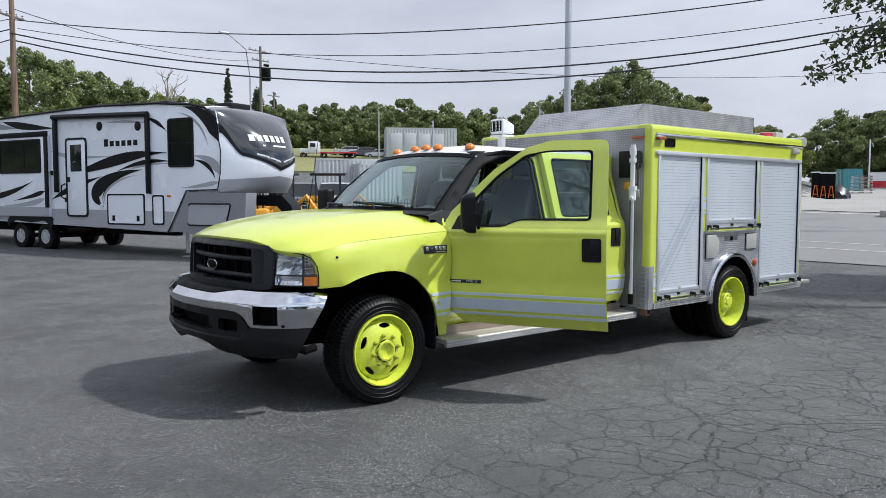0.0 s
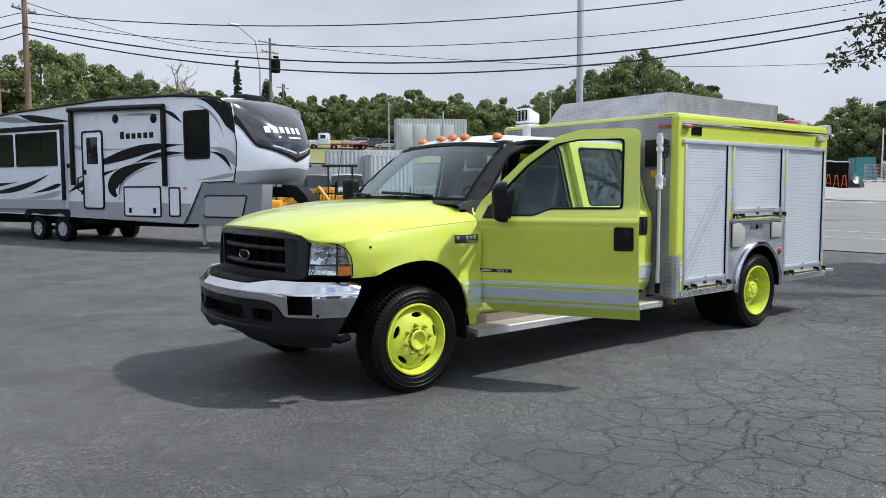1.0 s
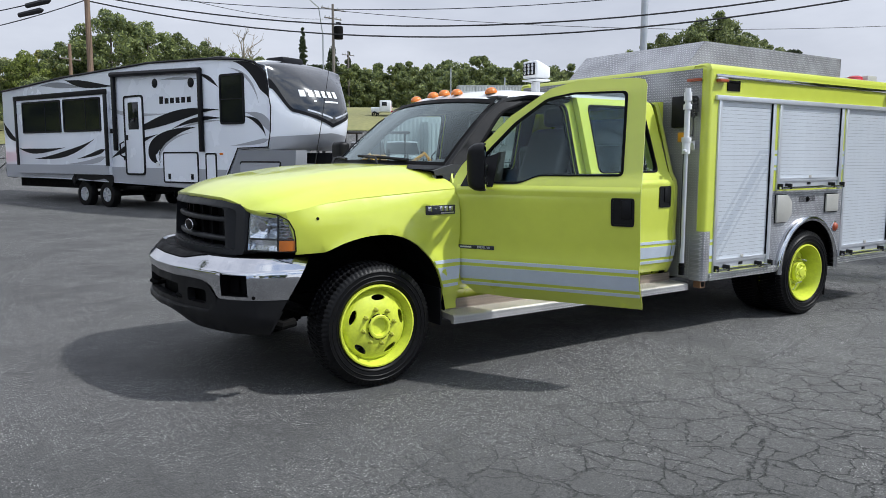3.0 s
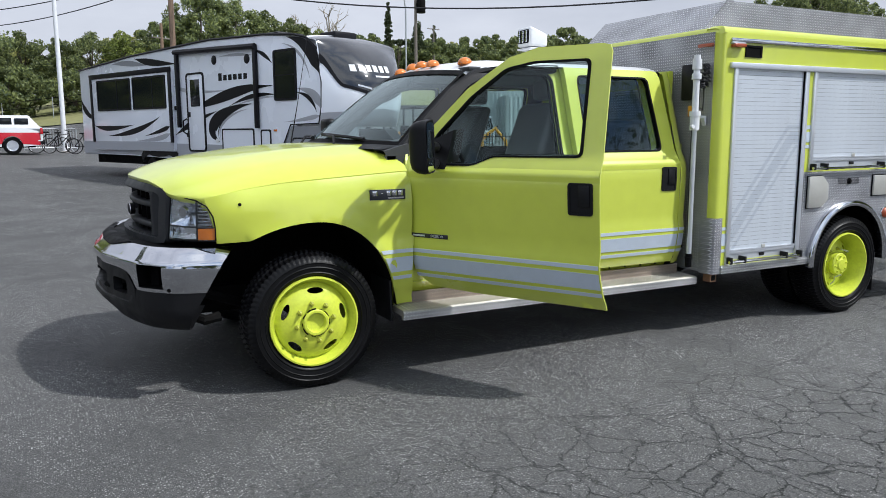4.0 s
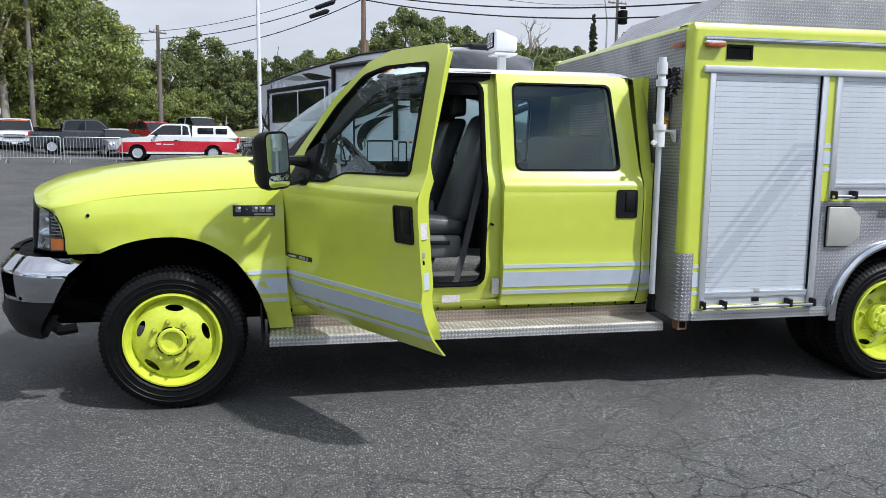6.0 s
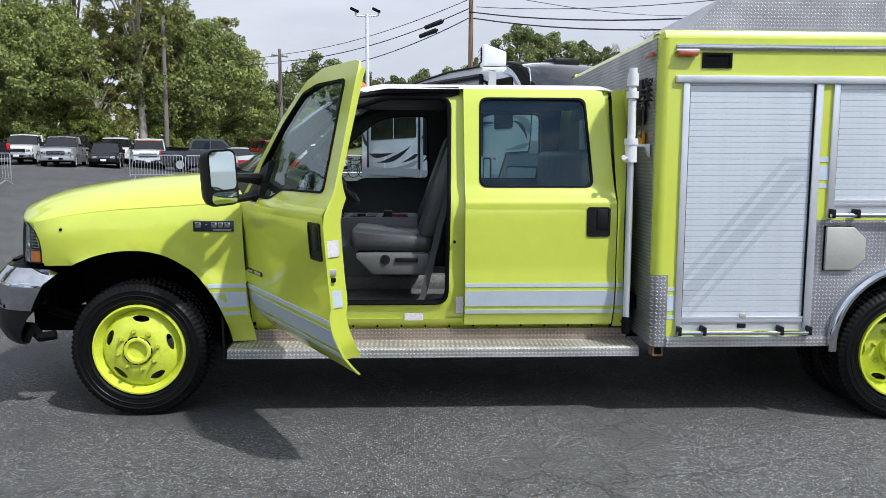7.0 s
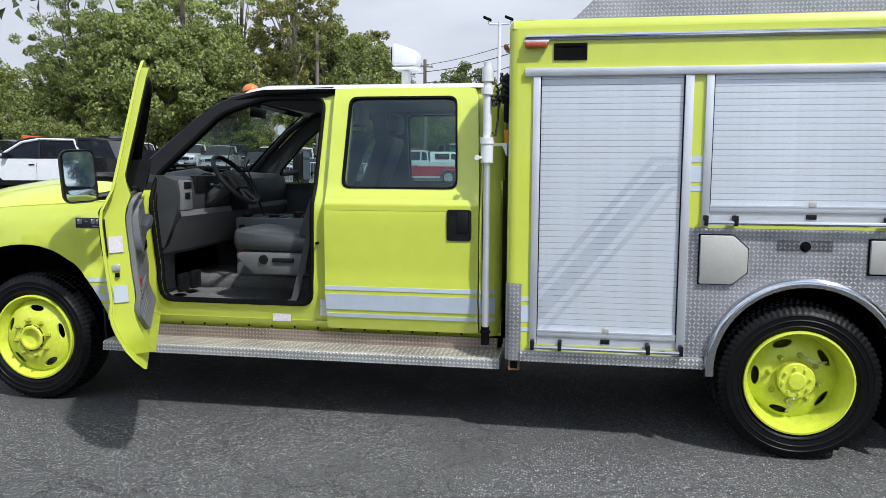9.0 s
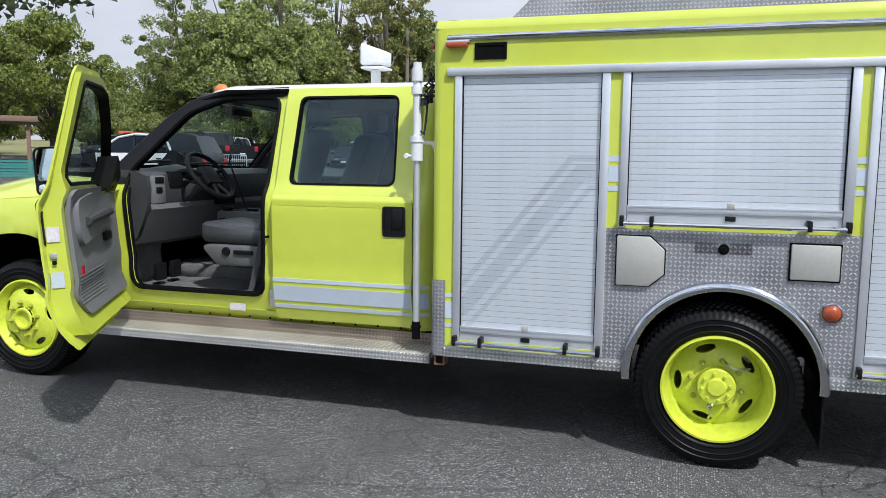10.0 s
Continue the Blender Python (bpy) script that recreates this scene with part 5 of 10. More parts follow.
for y in (0.74, 1.66):
    bm = bmesh.new()
    for k in range(4):
        tube(bm, [(3.85 + 0.06 * k, y, 0.56 - 0.02 * k), (4.47, y, 0.46 - 0.022 * k), (5.10 - 0.06 * k, y, 0.56 - 0.02 * k)], 0.03, 6)
    part("leaf_spring", bm, CHASSIS, truck)
bm = bmesh.new()
tube(bm, [(1.0, 1.9, 0.36), (3.2, 1.85, 0.38), (3.55, 0.9, 0.40), (3.62, 0.30, 0.40)], 0.045, 10)
part("exhaust", bm, CHASSIS, truck)
for far in (0, 1):
    bm = bmesh.new()
    for p in (((-0.62, 0.45, 0.60), (-0.2, 0.60, 0.42), (0.05, 0.70, 0.40)), ((-0.72, 0.40, 0.50), (-0.60, 0.28, 0.46), (-0.52, 0.30, 0.47))):
        tube(bm, [across(q) if far else q for q in p], 0.03, 8)
    part("steering_linkage", bm, CHASSIS, truck)

# -- running boards --
for far in (False, True):
    s = (lambda y: 2 * MID - y) if far else (lambda y: y)
    bm = bmesh.new()
    prism(bm, [(s(0.10), 0.365), (s(0.10), 0.412), (s(0.112), 0.422), (s(0.34), 0.430), (s(0.34), 0.395), (s(0.13), 0.385), (s(0.13), 0.365)], "x", 0.53, 2.928)
    board = part("running_board", bm, TREAD_TOP, truck, "aluminium tread-plate running board")
    bm = bmesh.new()
    box(bm, (0.60, min(s(0.275), s(0.29)), 0.428), (2.90, max(s(0.275), s(0.29)), 0.497))
    part("riser", bm, TREAD_DIRTY, board)
    bm = bmesh.new()
    box(bm, (0.53, min(s(0.097), s(0.1005)), 0.367), (2.928, max(s(0.097), s(0.1005)), 0.414))
    part("edge", bm, TREAD_EDGE, board)
    bm = bmesh.new()
    for i in range(1, 4):
        x = 0.53 + 2.4 * i / 4
        box(bm, (x - 0.02, min(s(0.15), s(0.7)), 0.37), (x + 0.02, max(s(0.15), s(0.7)), 0.395))
    part("bracket", bm, CHASSIS, board)
    # sill between doors and board
    bm = side_panel([(0.66, 0.492), (2.80, 0.492), (2.80, 0.56), (0.66, 0.56)], [], 0.055, 0.03, 0.2, far)
    part("sill", bm, LIME, truck)
    if not far:
        for i in range(13):
            bm = bmesh.new()
            lathe(bm, [(-0.003, 0.0), (-0.003, 0.006), (0.002, 0.007)], 8, "y")
            part("sill_bolt", bm, CHASSIS, truck, at=pose(0.95 + 0.145 * i, 0.288, 0.512))

# -- rear side doors --
REAR_DOOR = [(1.905, 0.530), (2.795, 0.530), (2.797, 1.25), (2.790, 1.36), (2.762, 1.88), (2.745, 1.925), (2.70, 1.935), (1.905, 1.935)]


def door_dressing(door, x0, x1, handle, far, window, glass_mat, stripes=True):
    """Handle, window, seal and stripes on a closed-position door skin."""
    flip = across if far else (lambda p: p)
    seal_in = [(x + (sum(q[0] for q in window) / len(window) - x) * 0.030, z + (sum(q[1] for q in window) / len(window) - z) * 0.042) for x, z in window]
    bm = bmesh.new()
    f = lambda x, z: flip((x, cab_y(z) - 0.004, z))
    g = lambda x, z: flip((x, cab_y(z) + 0.035, z))
    panel(bm, [(x + (x - sum(q[0] for q in window) / len(window)) * 0.004, z) for x, z in window], [seal_in], f, g, 0.08)
    part("window_seal", bm, SATIN_BLACK, door)
    bm = bmesh.new()
    panel(bm, window, [], lambda x, z: flip((x, cab_y(z) + 0.012, z)), None, 0.12)
    gl = part("window_glass", bm, glass_mat, door)
    gl.visible_shadow = False
    if handle:
        hx0, hx1, hz0, hz1 = handle
        bm = bmesh.new()
        yy = cab_y((hz0 + hz1) / 2)
        fr = rounded(rect(hx0, hz0, hx1, hz1), 0.018)
        hole = rounded(rect(hx0 + 0.012, hz0 + 0.012, hx1 - 0.012, hz1 - 0.012), 0.012)
        panel(bm, fr, [hole], lambda x, z: flip((x, cab_y(z) - 0.007, z)), lambda x, z: flip((x, yy + 0.02, z)), 0.05)
        panel(bm, fr, [], lambda x, z: flip((x, cab_y(z) - 0.0025, z)), None, 0.05)
        h = part("door_handle", bm, BLACK_PLASTIC, door, "black recessed door handle")
        bm = bmesh.new()
        w3 = (hx1 - hx0)
        box(bm, (hx0 + w3 * 0.42, 0, hz0 + 0.045), (hx1 - 0.016, 0.02, hz1 - 0.012), 0.006)
        for v in bm.verts:
            v.co = Vector(flip((v.co.x, yy - 0.010 + v.co.y, v.co.z)))
        part("paddle", bm, BLACK_PLASTIC, door)
    if stripes:
        for z0, z1 in ((0.767, 0.790), (0.650, 0.744), (0.604, 0.627)):
            bm = bmesh.new()
            panel(bm, rect(x0, z0, x1, z1), [], lambda x, z: flip((x, cab_y(z) - 0.003, z)), lambda x, z: flip((x, cab_y(z) + 0.004, z)), 0.09)
            part("stripe", bm, STRIPE, door, "pale reflective stripe")
    # body line under the window
    bm = bmesh.new()
    quads(bm, [[flip((x0 + (x1 - x0) * i / 12, cab_y(z) - off, z)) for z, off in ((1.228, 0.0006), (1.240, 0.0016), (1.252, 0.0042), (1.262, 0.0060), (1.272, 0.0052), (1.284, 0.0022), (1.292, 0.0006))]
               for i in range(13)])
    part("body_line", bm, LIME, door, smooth=80)


for far in (False, True):
    d = part("rear_door", side_panel(REAR_DOOR, [REAR_WINDOW], 0.0, 0.055, 0.06, far), LIME, truck, "closed lime rear side door" if not far else "")
    door_dressing(d, 1.908, 2.792, (2.619, 2.757, 1.065, 1.239), far, REAR_WINDOW, GLASS_DARK)
for z0, z1 in ((0.767, 0.790), (0.650, 0.744), (0.604, 0.627)):
    bm = bmesh.new()
    rows = []
    for z in (z0, z1):
        rows.append([(2.803 + 0.115 * math.sin(u * math.pi / 2), cab_y(z) - 0.001 + 0.10 * (1 - math.cos(u * math.pi / 2)), z) for u in (0.0, 0.2, 0.4, 0.55)])
    quads(bm, rows)
    part("stripe", bm, STRIPE, truck, "pale reflective stripe")

# -- driver's door, open --
HINGE, SWING = Vector((0.615, 0.175, 0.0)), -61.4
HINGE.z = 0.95
OPEN = Matrix.Translation(HINGE + Vector((0.0, 0.045, 0.0))) @ pose(0, 0, 0, 0, 0, SWING) @ pose(0, 0, 0, 3.4, 0, 0) @ Matrix.Translation(-HINGE)
FRONT_DOOR = [(0.715, 0.535), (1.00, 0.518), (1.86, 0.515), (1.868, 0.56), (1.868, 1.27), (1.862, 1.36), (1.842, 1.90), (1.825, 1.935), (1.78, 1.945),
              (1.46, 1.940), (1.30, 1.895), (1.05, 1.735), (0.70, 1.40), (0.628, 1.335), (0.615, 1.25), (0.618, 0.90), (0.635, 0.72), (0.665, 0.60)]
DOOR_WINDOW = rounded([(0.865, 1.300), (1.075, 1.300), (1.20, 1.350), (1.745, 1.354), (1.730, 1.866), (1.47, 1.860), (1.33, 1.828), (1.13, 1.68), (0.875, 1.43)], 0.035)
# the open door's frame reaches further forward along the pillar
OPEN_DOOR = FRONT_DOOR[:9] + [(1.40, 1.946), (1.225, 1.900), (0.97, 1.735), (0.645, 1.415), (0.605, 1.345)] + FRONT_DOOR[14:]
OPEN_WINDOW = rounded([(0.775, 1.300), (1.075, 1.300), (1.20, 1.350), (1.745, 1.354), (1.730, 1.870), (1.385, 1.872), (1.212, 1.842), (1.000, 1.690), (0.780, 1.462)], 0.035)
front_door = part("front_door", side_panel(OPEN_DOOR, [OPEN_WINDOW], 0.0, 0.012, 0.05), LIME, truck, "open driver's door with black window surround", at=OPEN)
door_dressing(front_door, 0.64, 1.862, (1.690, 1.832, 1.055, 1.228), False, OPEN_WINDOW, GLASS)
# jamb: the thick inner shell of the door
INNER = [(0.745, 0.575), (1.78, 0.575), (1.815, 0.65), (1.815, 1.28), (1.828, 1.905), (1.40, 1.915), (1.235, 1.875), (0.985, 1.715), (0.67, 1.40), (0.64, 1.30), (0.66, 0.72)]
bm = bmesh.new()
panel(bm, INNER, [OPEN_WINDOW], lambda x, z: (x, cab_y(z) + 0.010, z), lambda x, z: (x, cab_y(z) + 0.105 - 0.062 * smooth01(1.30, 1.42, z), z), 0.05)
part("door_inner_shell", bm, LIME, front_door)
bm = bmesh.new()
edge_loop = [(x, cab_y(z) + 0.105 - 0.062 * smooth01(1.30, 1.42, z), z) for x, z in fine_outline(OPEN_WINDOW, 0.06)]
tube(bm, edge_loop + edge_loop[:1], 0.011, 6, False)
part("window_weatherstrip", bm, SATIN_BLACK, front_door)
TRIM = rounded([(0.70, 0.66), (1.66, 0.66), (1.755, 0.76), (1.760, 1.325), (1.21, 1.325), (1.08, 1.275), (0.70, 1.275)], 0.04)
part("door_trim", side_panel(TRIM, [], 0.107, 0.022, 0.06), INTERIOR, front_door, "grey moulded door trim panel")
bm = side_panel(rounded([(0.95, 1.095), (1.66, 1.03), (1.70, 1.10), (1.70, 1.27), (1.45, 1.30), (1.0, 1.235)], 0.05), [], 0.128, 0.03, 0.06)
part("door_pad", bm, INTERIOR, front_door)
bm = bmesh.new()
tube(bm, [(1.05, 0.345, 1.17), (1.2, 0.352, 1.175), (1.42, 0.352, 1.165), (1.58, 0.342, 1.15)], [0.024, 0.032, 0.032, 0.022], 10)
part("armrest", bm, INTERIOR_DARK, front_door)
bm = bmesh.new()
for k in range(9):
    z = 0.725 + k * 0.018
    box(bm, (1.20, cab_y(z) + 0.128, z), (1.72, cab_y(z) + 0.134, z + 0.008))
part("speaker_grille", bm, INTERIOR, front_door)
bm = boxes(((1.62, cab_y(0.88) + 0.127, 0.86), (1.69, cab_y(0.88) + 0.133, 0.92), 0.004))
part("reflector", bm, RED_LENS, front_door, "red door reflector")
bm = boxes(((0.98, cab_y(1.0) + 0.127, 1.00), (1.13, cab_y(1.0) + 0.15, 1.05), 0.006))
part("window_switch", bm, BLACK_PLASTIC, front_door)
# sail panel and window frame inside
bm = side_panel([(0.665, 1.28), (0.90, 1.28), (0.91, 1.50), (0.80, 1.455), (0.70, 1.37)], [], -0.006, 0.12, 0.08)
part("sail_panel", bm, BLACK_PLASTIC, front_door)
for z0, z1, mt, nm in ((1.07, 1.145, PAPER, "data_label"), (0.835, 0.915, STRIPE, "data_label")):
    bm = boxes(((1.818, 0.20, z0), (1.8215, 0.262, z1)))
    part(nm, bm, mt, front_door, "printed label on the door's edge")
part("latch", boxes(((1.817, 0.205, 0.985), (1.826, 0.24, 1.015), 0.003)), GALV, front_door)
part("latch_bolt", boxes(((1.817, 0.215, 0.955), (1.83, 0.235, 0.975), 0.003)), CHASSIS, front_door)
bm = boxes(((0.64, cab_y(0.873) - 0.006, 0.860), (0.905, cab_y(0.873) + 0.003, 0.886), 0.002))
part("door_emblem", bm, BADGE, front_door, "slim black engine emblem with grey lettering")
words("DIESEL V8", 0.021, ALU, front_door, pose(0.83, cab_y(0.873) - 0.0075, 0.873, 90, 0, 0))
bm = boxes(((0.655, cab_y(0.873) - 0.0075, 0.868), (0.74, cab_y(0.873) - 0.005, 0.878)))
part("emblem_bar", bm, ALU, front_door)
# towing mirror on two arms
MX, MY = 0.13, 0.07
bm = bmesh.new()
tube(bm, [(0.80, 0.24, 1.40), (0.765 + MX * 0.8, 0.06 + MY, 1.415), (0.755 + MX, -0.035 + MY, 1.42)], [0.034, 0.026, 0.024], 8)
tube(bm, [(0.80, 0.24, 1.315), (0.765 + MX * 0.8, 0.06 + MY, 1.305), (0.755 + MX, -0.035 + MY, 1.30)], [0.032, 0.022, 0.022], 8)
part("mirror_arm", bm, BLACK_PLASTIC, front_door)
shift = pose(MX, MY + 0.045, 0.018)
FACE_OUT = rounded(rect(-0.2125, 1.257, -0.0325, 1.553), 0.050, 6)
bm = bmesh.new()
rows = []
for x, f in ((0.800, 0.97), (0.803, 1.0), (0.775, 1.02), (0.735, 0.97), (0.705, 0.84), (0.692, 0.60), (0.690, 0.2)):
    rows.append([(x, -0.1225 + (y + 0.1225) * f, 1.405 + (z - 1.405) * f) for y, z in FACE_OUT])
vs = quads(bm, rows, close_v=True)
cap(bm, vs[0]), cap(bm, vs[-1])
shift = shift @ pose(0.75, -0.1225, 0) @ pose(0, 0, 0, 0, 0, 20) @ pose(-0.75, 0.1225, 0)
part("mirror", bm, BLACK_PLASTIC, front_door, "tall black towing mirror with convex lower glass", at=shift, smooth=50)
bm = bmesh.new()
panel(bm, rounded([(-0.201, 1.342), (-0.044, 1.342), (-0.044, 1.542), (-0.201, 1.542)], 0.036, 5), [], lambda y, z: (0.8045, y, z), None, 0.2)
part("mirror_glass", bm, MIRROR, front_door, at=shift)
bm = bmesh.new()
panel(bm, rounded([(-0.201, 1.268), (-0.044, 1.268), (-0.044, 1.330), (-0.201, 1.330)], 0.030, 5), [],
      lambda y, z: (0.8045 + 0.006 * (1 - ((y + 0.1225) / 0.08) ** 2) * (1 - ((z - 1.299) / 0.032) ** 2), y, z), None, 0.02)
part("mirror_glass_convex", bm, MIRROR, front_door, at=shift, smooth=80)
# the open door's skin tucks in towards its lower edge
for o in (front_door, *front_door.children):
    if o.type == "MESH" and not o.name.startswith(("mirror", "lettering")):
        for v in o.data.vertices:
            if v.co.z < 0.78:
                v.co.y += 0.055 * ((0.78 - v.co.z) / 0.265) ** 1.6
# passenger's door, closed
fd = part("front_door", side_panel(FRONT_DOOR, [DOOR_WINDOW], 0.0, 0.05, 0.08, True), LIME, truck)
door_dressing(fd, 0.64, 1.862, None, True, DOOR_WINDOW, GLASS)
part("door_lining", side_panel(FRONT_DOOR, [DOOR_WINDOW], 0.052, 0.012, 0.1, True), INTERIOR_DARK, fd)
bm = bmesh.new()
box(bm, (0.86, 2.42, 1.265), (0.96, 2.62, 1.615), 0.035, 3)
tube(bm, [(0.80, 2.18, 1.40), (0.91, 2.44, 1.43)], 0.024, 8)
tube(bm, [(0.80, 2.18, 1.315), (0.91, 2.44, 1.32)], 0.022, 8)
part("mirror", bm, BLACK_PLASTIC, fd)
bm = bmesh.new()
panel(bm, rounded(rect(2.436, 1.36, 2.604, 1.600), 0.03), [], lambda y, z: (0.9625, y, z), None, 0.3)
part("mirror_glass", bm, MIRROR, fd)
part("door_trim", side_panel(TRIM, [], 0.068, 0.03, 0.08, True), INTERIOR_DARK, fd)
# hinges and pillar details in the doorway
for z in (0.80, 1.12):
    bm = boxes(((0.60, 0.19, z), (0.68, 0.235, z + 0.07), 0.008))
    part("door_hinge", bm, LIME, truck)
bm = boxes(((1.855, 0.232, 0.60), (1.9, 0.238, 0.70)),)
part("data_label", bm, PAPER, truck, "printed label on the door pillar")
bm = boxes(((1.55, 0.262, 0.552), (1.66, 0.2665, 0.595)))
part("sill_label", bm, PAPER, truck, "small printed label on the sill")
bm = bmesh.new()
tube(bm, [(1.845, 0.236, 1.03), (1.845, 0.205, 1.03)], 0.008, 8)
part("door_striker", bm, CHASSIS, truck)

# -- inside the cab --
bm = boxes(((0.55, 0.30, 0.585), (2.88, 2.10, 0.625)), ((0.55, 0.95, 0.6), (2.2, 1.45, 0.72), 0.04), ((0.52, 0.30, 0.6), (0.58, 2.10, 1.35)))
part("cab_floor", bm, CARPET, truck, "dark worn floor covering")
bm = bmesh.new()
rows = []
for y in [0.30 + 1.80 * i / 24 for i in range(25)]:
    hood = 0.045 * math.exp(-((y - 0.72) / 0.17) ** 2)
    rows.append([(0.50, y, 1.38), (0.66, y, 1.425), (0.84, y, 1.415 + hood), (0.92, y, 1.385 + hood), (0.935, y, 1.30), (0.925, y, 1.20), (0.90, y, 1.12), (0.84, y, 0.98), (0.74, y, 0.90)])
vs = quads(bm, rows)
cap(bm, vs[0]), cap(bm, vs[-1])
dash = part("dashboard", bm, INTERIOR_DARK, truck, "dark grey dashboard")
bm = bmesh.new()
rows = []
for y in [0.31 + 1.77 * i / 20 for i in range(21)]:
    rows.append([(0.944, y, 1.20), (0.950, y, 1.165), (0.915, y, 1.115), (0.862, y, 0.99), (0.80, y, 0.93), (0.79, y, 0.95)])
quads(bm, rows)
part("lower_dash", bm, INTERIOR, dash)
bm = boxes(((0.915, 0.335, 1.20), (0.952, 0.46, 1.385), 0.01))
part("dash_end", bm, INTERIOR, dash)
for nm, lo, hi, bv in (("air_vent", (0.95, 0.35, 1.335), (0.958, 0.44, 1.375), 0.004), ("light_switch", (0.95, 0.36, 1.27), (0.958, 0.42, 1.31), 0.004),
                       ("instrument_cluster", (0.90, 0.52, 1.30), (0.945, 0.93, 1.415), 0.012), ("radio_panel", (0.94, 1.02, 1.16), (0.952, 1.30, 1.37), 0.008)):
    part(nm, boxes((lo, hi, bv)), BLACK_PLASTIC, dash)
bm = bmesh.new()
maj, mnr = 0.192, 0.016
rows = [[((maj + mnr * math.cos(2 * math.pi * j / 8)) * math.cos(2 * math.pi * i / 36), (maj + mnr * math.cos(2 * math.pi * j / 8)) * math.sin(2 * math.pi * i / 36), mnr * math.sin(2 * math.pi * j / 8))
         for j in range(8)] for i in range(36)]
quads(bm, rows, close_u=True, close_v=True)
box(bm, (-0.085, -0.075, -0.035), (0.085, 0.075, 0.018), 0.02)
for a in (15, 165, 250, 290):
    tube(bm, [(0.05 * math.cos(radians(a)), 0.05 * math.sin(radians(a)), -0.01), (0.19 * math.cos(radians(a)), 0.19 * math.sin(radians(a)), 0.0)], 0.014, 6)
wheel_at = look((1.12, 0.72, 1.385), (0.90, 0.72, 1.20)) @ pose(0, 0, 0, 0, 0, 0)
part("steering_wheel", bm, BLACK_PLASTIC, truck, "black four-spoke steering wheel", at=wheel_at)
bm = bmesh.new()
tube(bm, [(1.10, 0.72, 1.37), (0.88, 0.72, 1.22)], 0.045, 10)
tube(bm, [(1.04, 0.66, 1.33), (1.05, 0.52, 1.36)], 0.009, 6)
tube(bm, [(1.04, 0.78, 1.34), (1.06, 0.98, 1.42)], 0.009, 6)
part("steering_column", bm, INTERIOR_DARK, truck)


def cab_seat(y, x=0.0):
    bm = bmesh.new()
    box(bm, (1.10, y - 0.25, 0.935), (1.62, y + 0.25, 1.050), 0.05, 3)
    for v in bm.verts:
        v.co.z += 0.045 * smooth01(1.35, 1.08, v.co.x) * (1 if v.co.z > 1.0 else 0.3)
        v.co.x += x
    s = part("seat", bm, SEAT_VINYL, truck, "grey vinyl front seat with seat belt")
    bm = bmesh.new()
    box(bm, (1.13, y - 0.27, 0.800), (1.60, y + 0.27, 0.940), 0.03)
    for v in bm.verts:
        v.co.x += x + 0.10 * smooth01(0.93, 0.79, v.co.z) * smooth01(1.4, 1.2, v.co.x)
    part("seat_base", bm, INTERIOR_MID, s)
    bm = bmesh.new()
    box(bm, (-0.07, -0.25, 0.0), (0.07, 0.25, 0.68), 0.05, 3)
    for v in bm.verts:
        v.co.y *= 1 - 0.12 * smooth01(0.4, 0.7, v.co.z)
        v.co = Vector((1.58 + x + v.co.x + v.co.z * 0.36, y + v.co.y, 1.02 + v.co.z))
    part("backrest", bm, SEAT_VINYL, s)
    bm = boxes(((1.80 + x, y - 0.13, 1.72), (1.90 + x, y + 0.13, 1.87), 0.035, 3))
    part("headrest", bm, SEAT_VINYL, s)
    bm = bmesh.new()
    lathe(bm, [(-0.012, 0.0), (-0.012, 0.026), (0.002, 0.03)], 16, "y", (1.32 + x, y - 0.272, 0.90))
    box(bm, (1.38 + x, y - 0.286, 0.885), (1.52 + x, y - 0.268, 0.912), 0.006)
    part("seat_knob", bm, BLACK_PLASTIC, s)
    return s


cab_seat(0.69, 0.11)
cab_seat(1.73, 0.11)
bm = bmesh.new()
strap = [Vector(p) for p in ((1.640, 0.330, 0.640), (1.662, 0.340, 0.690), (1.715, 0.345, 0.905), (1.762, 0.352, 1.110), (1.83, 0.40, 1.36))]
for lift in (0.0, 0.004):
    quads(bm, [[p + Vector((-0.021, lift, -0.005)), p + Vector((0.021, lift, 0.005))] for p in strap])
part("seat_belt", bm, BELT, truck, "grey webbing seat belt")
part("buckle", boxes(((1.618, 0.322, 0.628), (1.672, 0.340, 0.672), 0.006)), BELT, truck)
bm = boxes(((0.70, 0.305, 0.620), (1.80, 0.365, 0.648), 0.010))
part("threshold_trim", bm, INTERIOR, truck, "scuffed grey plastic door threshold")
bm = boxes(((0.985, 0.985, 0.70), (1.64, 1.43, 1.12), 0.02))
con = part("console", bm, INTERIOR, truck, "grey radio and switch console between the seats")
bm = boxes(*[((1.06 + 0.11 * i, 1.01, 1.118), (1.13 + 0.11 * i, 1.38, 1.124), 0.003) for i in range(5)])
part("switch_panel", bm, BLACK_PLASTIC, con)
bm = bmesh.new()
tube(bm, [(1.045, 0.972, 1.055), (1.045, 0.955, 1.00), (1.048, 0.958, 0.945), (1.05, 0.960, 0.915)], [0.016, 0.024, 0.018, 0.022], 8)
tube(bm, [(1.01, 0.968, 0.905), (1.045, 0.948, 0.895), (1.10, 0.968, 0.900)], [0.012, 0.022, 0.012], 8)
part("torch", bm, DARK_RED, con)
part("torch_clip", boxes(((1.03, 0.945, 1.00), (1.062, 0.985, 1.07), 0.006), ((1.035, 0.945, 0.92), (1.062, 0.985, 0.945), 0.004)), BLACK_PLASTIC, con)
